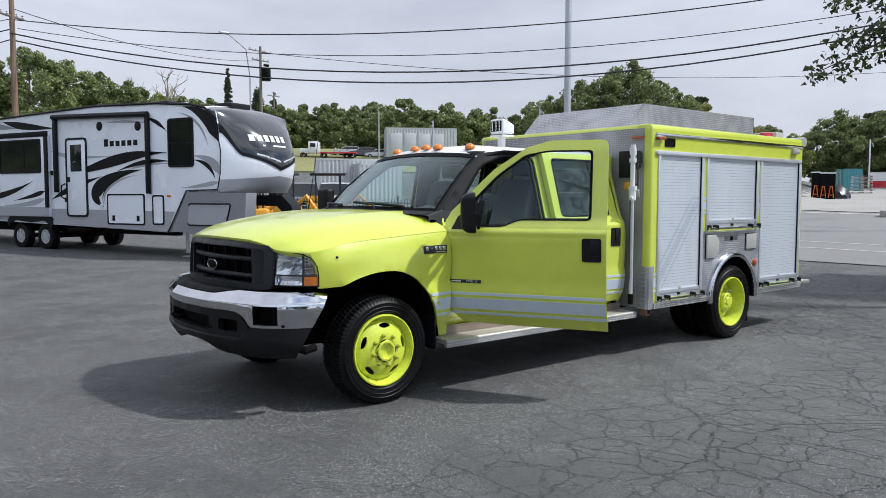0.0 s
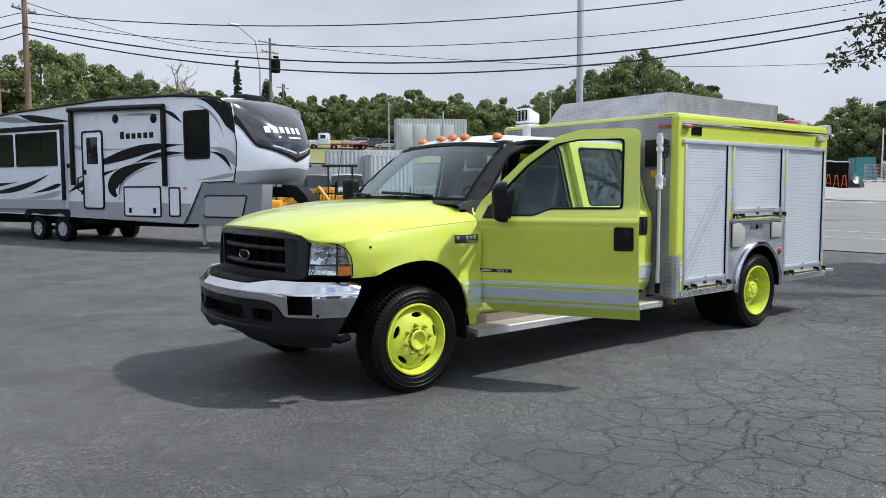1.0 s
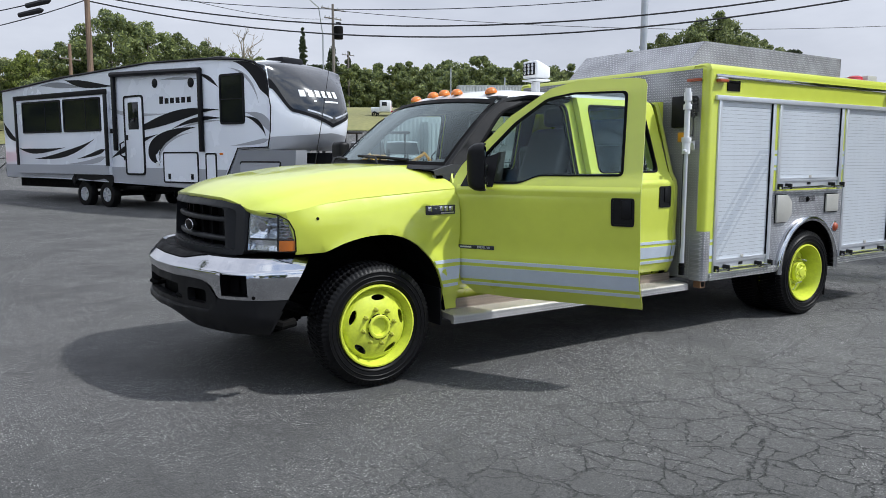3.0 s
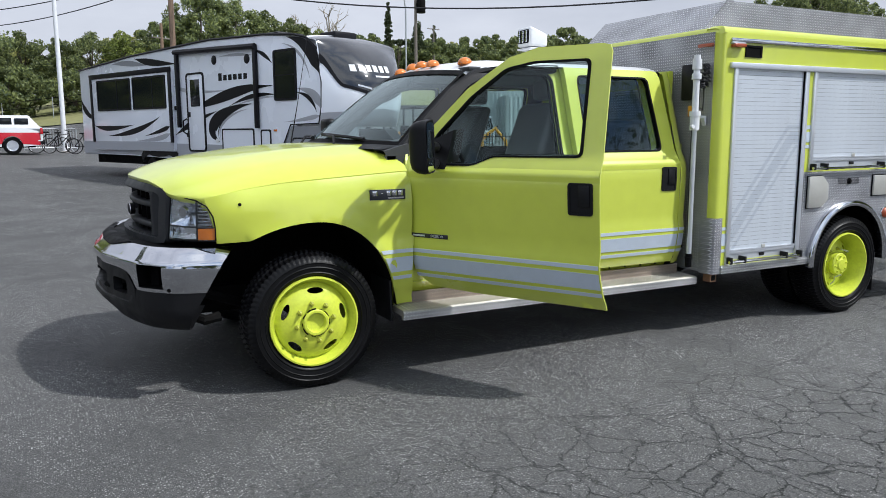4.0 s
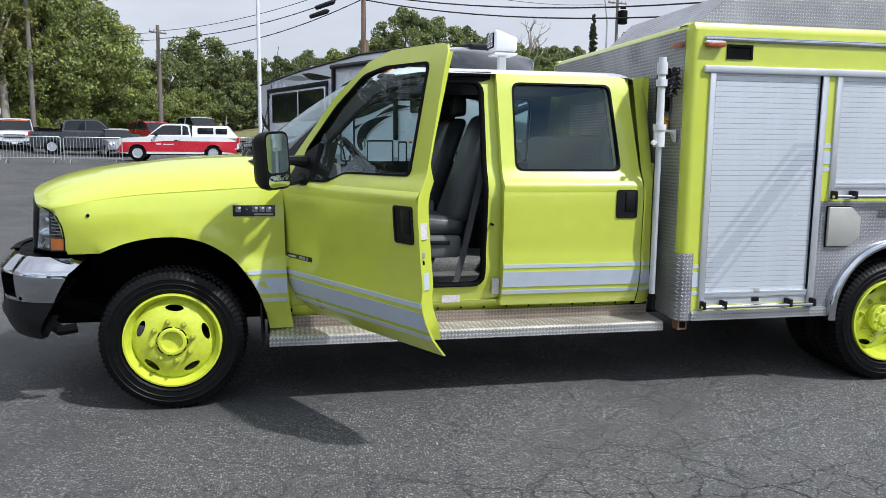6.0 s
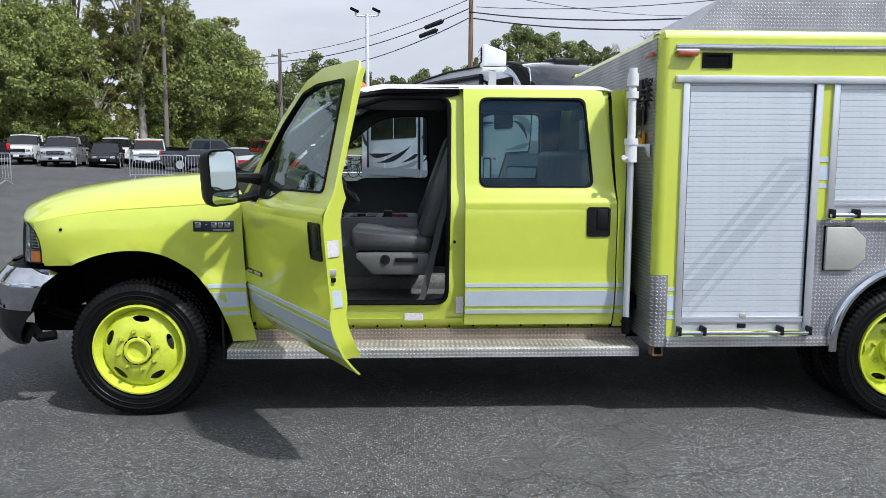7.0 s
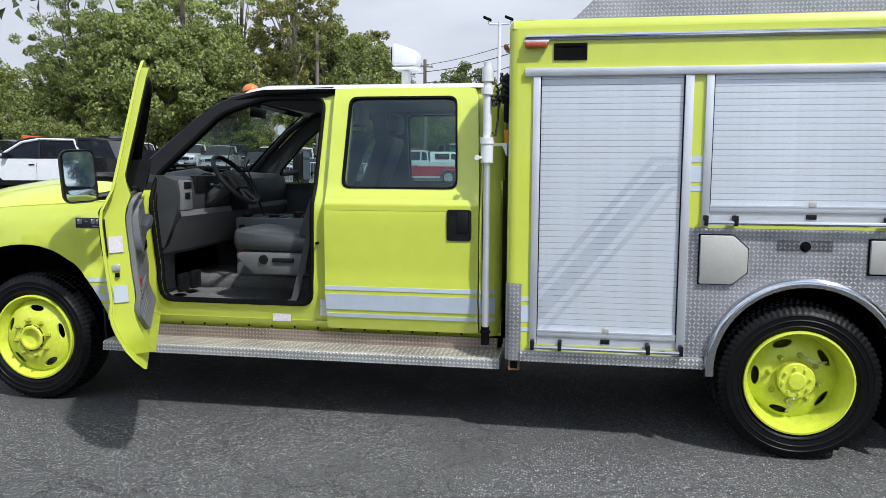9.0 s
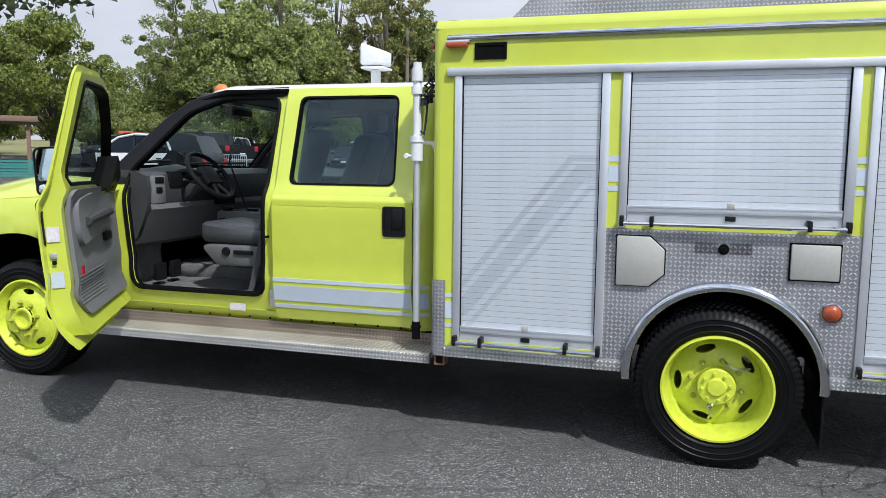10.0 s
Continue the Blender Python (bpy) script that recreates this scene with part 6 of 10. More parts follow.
for x, y, h in ((1.03, 1.00, 0.029), (1.22, 1.02, 0.019), (1.40, 1.02, 0.039)):
    part("switch_knob", boxes(((x, y, 1.121), (x + 0.06, y + 0.06, 1.121 + h), 0.006)), BLACK_PLASTIC, con)
part("warning_switch", boxes(((1.46, 1.01, 1.121), (1.56, 1.07, 1.142), 0.006)), DARK_RED, con)
bm = boxes(((2.16, 0.40, 0.88), (2.68, 2.0, 1.06), 0.05, 3), ((2.20, 0.42, 0.64), (2.62, 1.98, 0.88), 0.02))
rb = part("rear_bench", bm, SEAT_VINYL, truck, "grey vinyl rear bench")
bm = boxes(((2.62, 0.40, 1.0), (2.80, 2.0, 1.58), 0.05, 3))
part("backrest", bm, SEAT_VINYL, rb)
for y in (0.50, 0.66):
    part("pedal", boxes(((0.80, y, 0.66), (0.84, y + 0.10, 0.78), 0.01)), BLACK_PLASTIC, truck)
bm = bmesh.new()
tube(bm, [(1.12, 1.2, 1.10), (1.05, 1.15, 1.35), (1.02, 1.12, 1.48), (1.05, 1.10, 1.52)], 0.006, 6)
part("radio_microphone_stalk", bm, BLACK_PLASTIC, truck)
bm = boxes(((1.06, 1.10, 1.82), (1.075, 1.36, 1.89), 0.006))
part("rear_view_mirror", bm, BLACK_PLASTIC, truck)

# ---- the rescue body behind the cab ----
BX0, BX1, BZ0, BZ1 = 2.970, 6.06, 0.505, 2.232
S1, S2, S3 = (3.133, 3.853, 0.540, 1.940), (3.987, 4.963, 1.212, 1.940), (5.084, 5.961, 0.540, 1.940)
WX, WZ, WR = 4.47, 0.455, 0.440
# side wall with the three locker openings
bm = bmesh.new()
outer = [(BX0 + 0.045, BZ0), (BX1 - 0.03, BZ0), (BX1 - 0.03, BZ1 - 0.05), (BX0 + 0.045, BZ1 - 0.05)]
holes = [rect(s[0], s[2], s[1], s[3]) for s in (S1, S2, S3)]
low = [(BX0 + 0.045, BZ0), (WX - WR - 0.025, BZ0)] + arc(WX, WZ, WR + 0.025, 173.5, 6.5, 24) + [(WX + WR + 0.025, BZ0), (BX1 - 0.03, BZ0), (BX1 - 0.03, BZ1 - 0.05), (BX0 + 0.045, BZ1 - 0.05)]
panel(bm, low, holes, lambda x, z: (x, 0.0, z), lambda x, z: (x, 0.035, z), 0.25)
body = part("rescue_body", bm, LIME, truck, "lime rescue body with roll-up shutters and tread-plate trim", smooth=30)
# rounded front corner post, rear corner, and top edges
bm = bmesh.new()
def quarter(cx, cy, r, a0, a1, n=6):
    return [(cx + r * math.cos(radians(a0 + (a1 - a0) * i / n)), cy + r * math.sin(radians(a0 + (a1 - a0) * i / n))) for i in range(n + 1)]
for far in (False, True):
    f = across if far else (lambda p: p)
    rows = [[f((x, y, z)) for x, y in [(BX0, 0.075)] + quarter(BX0 + 0.045, 0.045, 0.045, 180, 270)] for z in (BZ0, 0.9, 1.6, BZ1 - 0.05)]
    quads(bm, rows)
    part("corner_post", bm, LIME, body)
    bm = bmesh.new()
    rows = [[f((x, y, z)) for x, y in quarter(BX1 - 0.03, 0.03, 0.03, 270, 360) + [(BX1, 0.10)]] for z in (BZ0, BZ1 - 0.05)]
    quads(bm, rows)
    part("corner_post", bm, LIME, body)
    bm = bmesh.new()
bm.free()
bm = bmesh.new()
for far in (False, True):
    f = across if far else (lambda p: p)
    prof = [(0.0, BZ1 - 0.05), (0.004, BZ1 - 0.028), (0.016, BZ1 - 0.008), (0.040, BZ1), (0.12, BZ1 + 0.002), (0.13, BZ1 - 0.02)]
    quads(bm, [[f((x, y + (0.03 if x in (BX0, BX1) else 0), z - (0.015 if x in (BX0, BX1) else 0))) for y, z in prof] for x in (BX0, BX0 + 0.02, BX0 + 0.05, BX1 - 0.04, BX1)])
for x0, s in ((BX0, 1), (BX1, -1)):
    prof = [(x0, BZ1 - 0.05), (x0 + s * 0.006, BZ1 - 0.022), (x0 + s * 0.025, BZ1 - 0.004), (x0 + s * 0.12, BZ1 - 0.002)]
    quads(bm, [[(x, y, z) for x, z in prof] for y in (0.03, 2.37)])
part("roof_edge", bm, LIME, body)
bm = boxes(((BX0 + 0.02, 0.05, BZ1 - 0.05), (BX1 - 0.02, 2.35, BZ1 - 0.012)))
part("body_roof", bm, TREAD_TOP, body)
# front and far walls, back wall
bm = boxes(((BX0 - 0.004, 0.070, BZ0 - 0.05), (BX0 + 0.03, 2.33, BZ1 - 0.04)))
part("front_wall", bm, TREAD_FRONT, body, "aluminium tread-plate front wall")
bm = boxes(((BX0 + 0.05, 2.365, BZ0), (BX1 - 0.03, 2.40, BZ1 - 0.05)), ((BX1 - 0.03, 0.03, BZ0), (BX1 - 0.002, 2.37, BZ1 - 0.03)))
part("back_wall", bm, LIME, body)
# inside of the body, so that nothing shows through
bm = boxes(((3.0, 0.12, 0.62), (4.0, 2.3, 2.15)), ((4.0, 0.12, 1.0), (4.95, 2.3, 2.15)), ((4.95, 0.12, 0.62), (6.0, 2.3, 2.15)))
part("locker_linings", bm, CHASSIS, body)
bm = bmesh.new()
quads(bm, [[(x, y, z) for x, z in arc(WX, WZ, WR + 0.01, 0, 180, 20)] for y in (0.02, 0.75)])
part("wheel_housing", bm, CHASSIS, body)


# roll-up shutters, one mesh for all slats of a width
def shutter(s, label):
    x0, x1, z0, z1 = s
    # backing sheet; its grey paints the shade seen in the slat gaps
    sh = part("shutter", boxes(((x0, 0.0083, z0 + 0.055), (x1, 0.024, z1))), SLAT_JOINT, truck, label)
    part("guide_rail", boxes(((x0 - 0.036, -0.014, z0 - 0.03), (x0 + 0.002, 0.045, z1), 0.004)), ALU, sh)
    part("guide_rail", boxes(((x1 - 0.002, -0.014, z0 - 0.03), (x1 + 0.040, 0.045, z1), 0.004)), ALU, sh)
    part("guide_seal", boxes(((x0 + 0.002, -0.004, z0 + 0.045), (x0 + 0.007, 0.010, z1))), SATIN_BLACK, sh)
    part("guide_seal", boxes(((x1 - 0.007, -0.005, z0 + 0.045), (x1 - 0.002, 0.010, z1))), SATIN_BLACK, sh)
    zb = z0 + 0.075
    pitch = 0.0312
    n = int((z1 - zb) / pitch)
    bm = bmesh.new()
    prof = [(0.0086, 0.0014), (0.0080, 0.0015), (0.0077, 0.0024), (0.0076, 0.0160), (0.0077, 0.0311), (0.0086, 0.0312)]
    rows = [[(x, y, z) for y, z in prof] for x in (x0 + 0.003, x1 - 0.003)]
    vs = quads(bm, rows)
    cap(bm, vs[0]), cap(bm, vs[1])
    slat = finish(bm, "slat", SLAT, 12)
    for k in range(n):
        part("slat", slat, None, sh, at=pose(0, 0, zb + k * pitch))
    part("top_slat", boxes(((x0 + 0.003, 0.0077, zb + n * pitch + 0.0015), (x1 - 0.003, 0.0180, z1 + 0.002))), SLAT, sh)
    # bottom rail, lift bar on straps, latch
    bm = boxes(((x0 + 0.004, -0.006, zb - 0.030), (x1 - 0.004, 0.02, zb - 0.001), 0.003), ((x0 + 0.004, -0.010, zb - 0.004), (x1 - 0.004, 0.004, zb + 0.004)),
               ((x0 + 0.004, 0.004, z0 - 0.03), (x1 - 0.004, 0.02, zb - 0.03)))
    part("bottom_rail", bm, ALU, sh)
    bm = bmesh.new()
    tube(bm, [(x0 - 0.030, -0.045, zb - 0.082), (x1 + 0.03, -0.045, zb - 0.082)], 0.0115, 10)
    part("lift_bar", bm, CHROME, sh)
    for x in (x0 - 0.028, x0 + 0.115, x1 - 0.155, x1 + 0.010):
        part("bar_bracket", boxes(((x, -0.058, zb - 0.097), (x + 0.021, 0.012, zb - 0.046), 0.004)), BLACK_PLASTIC, sh)
    xm = (x0 + x1) / 2
    part("latch", boxes(((xm - 0.018, -0.013, zb - 0.002), (xm + 0.018, -0.006, zb + 0.026), 0.002)), ALU_DULL, sh)
    part("lock", boxes(((xm - 0.024, -0.004, zb - 0.062), (xm + 0.024, 0.006, zb - 0.038), 0.002)), BLACK_PLASTIC, sh)
    return sh


sh1 = shutter(S1, "closed aluminium roll-up shutter with a faint ghost of removed stripes")
shutter(S2, "short closed aluminium roll-up shutter above the wheel arch")
shutter(S3, "closed aluminium roll-up shutter at the body's rear")
# ghost of a removed chevron stripe on the front shutter's slats, and across the second
GHOST = material("ghost_of_removed_stripe", (0.585, 0.63, 0.69), rough=0.42, metal=0.45, vary=0.05, scale=3.0)
LEAN = 0.835
for low, high, knee in ((1.505, 1.535, 3.700), (1.405, 1.485, 3.735), (1.360, 1.385, 3.800)):
    bm = bmesh.new()
    wide = high - low

    def left_edge(z):
        return max(S1[0] + 0.010, knee - (high - z) * LEAN)

    def right_edge(z):
        return S1[1] - 0.014 if z >= low else min(S1[1] - 0.014, knee + 0.5 * wide - (low - z) * LEAN)

    for k in range(44):
        z0 = S1[2] + 0.075 + k * 0.0312
        za, zb = z0 + 0.0026, min(z0 + 0.0308, high)
        if zb - za < 0.004 or right_edge(za) - left_edge(za) < 0.004:
            continue
        cuts = [za] + ([low] if za < low < zb else []) + [zb]
        for a, b in zip(cuts, cuts[1:]):
            b2 = b - 1e-5
            quads(bm, [[(left_edge(a), 0.0068, a), (right_edge(a), 0.0068, a)], [(left_edge(b2), 0.0068, b2), (right_edge(b2), 0.0068, b2)]])
    part("stripe_ghost", bm, GHOST, sh1)

# header rail, drip trim, stripe blocks on the posts
bm = boxes(((3.053, -0.022, 1.938), (5.995, 0.004, 1.980), 0.006))
part("header_rail", bm, ALU, body)
bm = boxes(((3.05, -0.016, 2.118), (6.02, 0.004, 2.150), 0.007))
part("drip_trim", bm, CHROME, body)
for x0, x1 in ((3.893, 3.951), (5.004, 5.048)):
    for z0, z1 in ((1.505, 1.535), (1.405, 1.485), (1.36, 1.385)):
        bm = boxes(((x0 + 0.001, -0.0025, z0), (x1 - 0.001, 0.001, z1)))
        part("stripe", bm, STRIPE, body, "pale reflective stripe")
for z0, z1 in ((0.770, 0.792), (0.655, 0.745), (0.606, 0.628)):
    bm = boxes(((3.02, -0.0025, z0), (3.096, 0.001, z1)))
    part("stripe", bm, STRIPE, body, "pale reflective stripe")

# tread plate round the wheel arch
bm = bmesh.new()
plate = [(3.893, 0.508)] + [(WX - WR, 0.508)] + arc(WX, WZ, WR, 173, 7, 24) + [(WX + WR, 0.508), (5.046, 0.508), (5.046, 1.176), (3.893, 1.176)]
panel(bm, plate, [], lambda x, z: (x, -0.006, z), lambda x, z: (x, 0.002, z), 0.3)
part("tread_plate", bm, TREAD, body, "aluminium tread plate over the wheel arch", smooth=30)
# polished flare
bm = bmesh.new()
rows = []
for x, z in arc(WX, WZ, 1.0, 184, -4, 40):
    dx, dz = x - WX, z - WZ
    rows.append([(WX + dx * r, y, WZ + dz * r) for r, y in ((0.482, -0.004), (0.482, -0.040), (0.472, -0.058), (0.452, -0.062), (0.436, -0.056), (0.432, -0.040), (0.432, 0.02))])
vs = quads(bm, rows)
cap(bm, vs[0]), cap(bm, vs[-1])
part("wheel_flare", bm, CHROME, body, "polished aluminium wheel arch flare", smooth=80)
# hatches, valve plate, side marker
bm = bmesh.new()
prism(bm, [(3.950, 0.893), (4.108, 0.893), (4.180, 0.955), (4.180, 1.075), (4.108, 1.140), (3.950, 1.140)], "y", -0.030, -0.004, 0.006)
part("fuel_hatch", bm, ALU_DULL, body, "dull stainless hatch with cut corners")
bm = boxes(((4.750, -0.026, 0.962), (4.960, -0.004, 1.128), 0.006))
part("filler_hatch", bm, ALU_DULL, body, "square dull stainless hatch")
bm = bmesh.new()
prism(bm, [(3.944, 0.888), (4.110, 0.888), (4.186, 0.953), (4.186, 1.077), (4.110, 1.145), (3.944, 1.145)], "y", -0.012, -0.004)
part("hatch_gasket", bm, SATIN_BLACK, body)
part("hatch_gasket", boxes(((4.743, -0.012, 0.955), (4.967, -0.004, 1.135))), SATIN_BLACK, body)
bm = bmesh.new()
lathe(bm, [(-0.020, 0.0), (-0.020, 0.012), (-0.008, 0.013), (-0.008, 0.026), (0.0, 0.026)], 16, "y", (4.452, -0.004, 1.090))
part("valve", bm, CHASSIS, body)
for x0, x1 in ((4.318, 4.426), (4.478, 4.578)):
    part("stained_patch", boxes(((x0, -0.0085, 1.068), (x1, -0.0055, 1.120))), TREAD_STAINED, body)
bm = bmesh.new()
lathe(bm, [(-0.006, 0.052), (-0.012, 0.050), (-0.014, 0.044), (0.0, 0.044)], 20, "y")
mk = part("side_marker", bm, CHROME, body, "amber side marker with chrome ring", at=pose(4.940, -0.002, 0.810))
bm = bmesh.new()
lathe(bm, [(-0.036, 0.0), (-0.034, 0.020), (-0.024, 0.036), (-0.008, 0.043)], 20, "y")
part("marker_lens", bm, DULL_AMBER, mk)

# tread ledges, corner guards, rear step
bm = boxes(((3.050, -0.022, 0.446), (3.990, 0.10, 0.507), 0.006))
part("front_ledge", bm, TREAD_EDGE, body)
bm = boxes(((4.950, -0.022, 0.446), (6.06, 0.10, 0.507), 0.006))
part("rear_ledge", bm, TREAD_EDGE, body)
bm = bmesh.new()
prof = quarter(BX0 + 0.045, 0.045, 0.050, 180, 270)
prof = [(BX0 - 0.005, 0.12)] + prof + [(3.052, -0.005)]
quads(bm, [[(x, y, z) for x, y in prof] for z in (0.446, 0.862)])
prof2 = [(x + (0.006 if x < 3.0 else 0), y + 0.006) for x, y in prof]
quads(bm, [[(x, y, z) for x, y in prof2] for z in (0.446, 0.862)])
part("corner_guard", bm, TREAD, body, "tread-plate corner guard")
bm = boxes(((6.055, 0.0, 0.470), (6.34, 2.4, 0.512), 0.008), ((6.06, 0.1, 0.42), (6.30, 2.3, 0.47)))
part("rear_step", bm, TREAD_TOP, body, "tread-plate rear step")
for y0, y1 in ((0.05, 0.62), (1.78, 2.35)):
    bm = boxes(((4.935, y0, 0.13), (4.948, y1, 0.52), 0.004))
    part("mud_flap", bm, BLACK_PLASTIC, body)
bm = boxes(((2.985, 0.02, 0.385), (3.045, 0.09, 0.446)))
part("jack_socket", bm, BRASS, body, "rusty square tube end")
bm = boxes(((2.995, 0.0195, 0.395), (3.035, 0.03, 0.436)))
part("socket_mouth", bm, SATIN_BLACK, body)

# lights and slot on the upper band
bm = boxes(((3.051, -0.045, 2.082), (3.166, 0.0, 2.108), 0.008), )
mk = part("marker_lamp", bm, DULL_AMBER, body, "slim amber marker lamp")
bm = boxes(((3.045, -0.030, 2.106), (3.172, 0.0, 2.118), 0.003))
part("lamp_hood", bm, ALU, mk)
bm = boxes(((2.935, 0.06, 2.09), (2.957, 0.20, 2.116), 0.006))
part("marker_lamp", bm, DULL_AMBER, body)
bm = bmesh.new()
panel(bm, rect(3.198, 2.020, 3.366, 2.104), [rect(3.212, 2.034, 3.352, 2.090)], lambda x, z: (x, -0.008, z), lambda x, z: (x, 0.0, z), 0.2)
sl = part("vent", bm, SATIN_BLACK, body, "black recessed vent")
bm = boxes(((3.212, -0.003, 2.034), (3.352, -0.001, 2.090)))
part("vent_inside", bm, CHASSIS, sl)
bm = boxes(((5.76, -0.045, 2.045), (5.90, 0.0, 2.11), 0.015))
part("flood_lamp", bm, ALU_DULL, body, "grey side flood lamp")

# raised tread-plate coaming on the roof, leaning front
AL0, AL1, ALZ = 3.19, 5.72, 2.500
bm = bmesh.new()
prism(bm, [(AL0, BZ1 - 0.02), (AL1, BZ1 - 0.02), (AL1, ALZ), (AL0 + 0.30, ALZ)], "y", 0.46, 0.468)
co = part("roof_coaming", bm, TREAD, body, "raised tread-plate coaming on the body's roof", smooth=30)
bm = bmesh.new()
prism(bm, [(AL0, BZ1 - 0.02), (AL1, BZ1 - 0.02), (AL1, ALZ), (AL0 + 0.30, ALZ)], "y", 1.932, 1.940)
part("coaming_side", bm, TREAD, co, smooth=30)
bm2 = bmesh.new()
quads(bm2, [[(AL0, 0.46, BZ1 - 0.02), (AL0 + 0.30, 0.46, ALZ)], [(AL0, 1.94, BZ1 - 0.02), (AL0 + 0.30, 1.94, ALZ)]])
bm3 = bmesh.new()
quads(bm3, [[(AL0 + 0.01, 0.46, BZ1 - 0.02), (AL0 + 0.31, 0.46, ALZ)], [(AL0 + 0.01, 1.94, BZ1 - 0.02), (AL0 + 0.31, 1.94, ALZ)]])
part("coaming_front", bm2, TREAD_FRONT, co, smooth=30)
part("coaming_lining", bm3, TREAD_FRONT, co, smooth=30)
part("coaming_rear", boxes(((AL1 - 0.01, 0.46, BZ1 - 0.02), (AL1, 1.94, ALZ))), TREAD_FRONT, co, smooth=30)
bm = bmesh.new()
lathe(bm, [(0.0, 0.10), (0.03, 0.10), (0.05, 0.085), (0.085, 0.075), (0.10, 0.05), (0.105, 0.0)], 20, "z")
part("beacon", bm, RED_LENS, body, "low red roof beacon", at=pose(5.90, 0.40, BZ1))
bm = boxes(((5.98, 0.30, 2.10), (6.16, 2.0, 2.335), 0.01))
part("rear_cabinet", bm, ALU_DULL, body, "grey housing over the rear of the body")
bm = bmesh.new()
tube(bm, [(6.15, 0.03, 2.205), (6.15, 2.3, 2.205)], 0.058, 16)
part("rolled_awning", bm, ALU_DULL, body, "rolled grey awning tube at the rear")

# telescopic light pole strapped to the body's front corner
PX, PY = 2.848, 0.110
pole = part("light_pole", tube(bmesh.new(), [(PX, PY, 0.56), (PX, PY, 1.62)], 0.0185, 14), ALU, truck, "telescopic aluminium light pole with star knob")
part("pole_top", tube(bmesh.new(), [(PX, PY, 1.60), (PX, PY, 2.03)], 0.023, 14), WHITE_PLASTIC, pole)
for z0, z1, r in ((1.50, 1.60, 0.034), (1.60, 1.635, 0.040), (1.86, 1.90, 0.034), (1.93, 2.0, 0.032)):
    part("pole_collar", tube(bmesh.new(), [(PX, PY, z0), (PX, PY, z1)], r, 14), WHITE_PLASTIC, pole)
bm = bmesh.new()
lathe(bm, [(-0.012, 0.0), (-0.012, 0.013), (0.0, 0.016), (0.012, 0.013)], 10, "y", (PX - 0.05, PY - 0.03, 1.525))
tube(bm, [(PX, PY, 1.525), (PX - 0.05, PY - 0.03, 1.525)], 0.008, 6)
part("star_knob", bm, WHITE_PLASTIC, pole)
bm = bmesh.new()
prism(bm, [(PX + 0.02, 1.605), (2.956, 1.605), (2.956, 1.53), (2.93, 1.59), (PX + 0.02, 1.590)], "y", PY - 0.004, PY + 0.03)
part("pole_bracket", bm, WHITE_PLASTIC, pole)
bm = bmesh.new()
tube(bm, [(PX, PY, 0.50), (PX, PY, 0.60)], 0.024, 12)
tube(bm, [(PX, PY, 0.565), (PX, PY, 0.575)], 0.030, 12)
part("pole_foot", bm, SATIN_BLACK, pole)
bm = bmesh.new()
coil = []
for i in range(150):
    a = i * 0.9
    coil.append((2.915 + 0.03 * math.sin(i * 0.13) + 0.012 * math.cos(a), 0.10 + 0.022 * math.sin(a), 1.97 - 0.16 * abs(math.sin(i * 0.06)) + 0.012 * math.sin(a)))
tube(bm, coil, 0.0055, 5)
tube(bm, [(2.91, 0.1, 1.83), (2.905, 0.09, 1.72), (2.895, 0.085, 1.64), (2.875, 0.09, 1.66)], 0.006, 6)
tube(bm, [(2.83, 0.118, 1.50), (2.826, 0.118, 1.1), (2.83, 0.115, 0.75), (2.845, 0.11, 0.60)], 0.004, 5)
part("coiled_cable", bm, WIRE, pole, "coiled black cable")
bm = boxes(((2.925, 0.20, 1.72), (2.956, 0.34, 1.98), 0.01))
part("socket_box", bm, BLACK_PLASTIC, body)
bm = boxes(((2.93, 0.20, 1.60), (2.956, 0.27, 1.68), 0.008))
part("warning_plate", bm, YELLOW, body)

# roof search lamp on its post and the grey siren box beside it
bm = boxes(((2.08, 1.10, 2.155), (2.25, 1.29, 2.305), 0.022, 3))
for v in bm.verts:
    if v.co.z > 2.23:
        v.co.z -= 0.045 * min(1.0, max(0.0, (v.co.x - 2.11) / 0.09))
lamp = part("search_lamp", bm, WHITE_PLASTIC, truck, "white remote search lamp on the cab roof")
part("lamp_face", boxes(((2.072, 1.118, 2.180), (2.09, 1.272, 2.285), 0.01)), SATIN_BLACK, lamp)
for i in range(3):
    for j in range(3):
        bm = bmesh.new()
        lathe(bm, [(-0.004, 0.0), (-0.004, 0.012), (0.004, 0.018)], 10, "x", (2.070, 1.145 + 0.050 * i, 2.203 + 0.030 * j))
        part("lamp_cell", bm, CHROME, lamp)
part("lamp_post", boxes(((2.135, 1.165, 1.985), (2.188, 1.235, 2.13), 0.01), ((2.085, 1.105, 2.132), (2.25, 1.295, 2.147), 0.005)), WHITE_PLASTIC, lamp)
part("siren_box", boxes(((1.95, 1.42, 1.985), (2.25, 1.85, 2.055), 0.02)), ALU_DULL, truck, "grey siren box on the cab roof")
bm = bmesh.new()
tube(bm, [(2.60, 1.35, 1.98), (2.60, 1.35, 2.04)], [0.03, 0.02], 8)
part("roof_aerial", bm, WHITE_PLASTIC, truck)

# ---- fifth-wheel travel trailer; its own frame: s forward along the near wall, n across, z up ----
RV_AT = Matrix(((0.3645, 0.931, 0, 2.08), (-0.931, 0.3645, 0, 18.62), (0, 0, 1, 0.02), (0, 0, 0, 1)))
rv = thing("travel_trailer", "white and grey fifth-wheel travel trailer with black swoosh graphics", "trailer", at=RV_AT)
RVW = 2.45


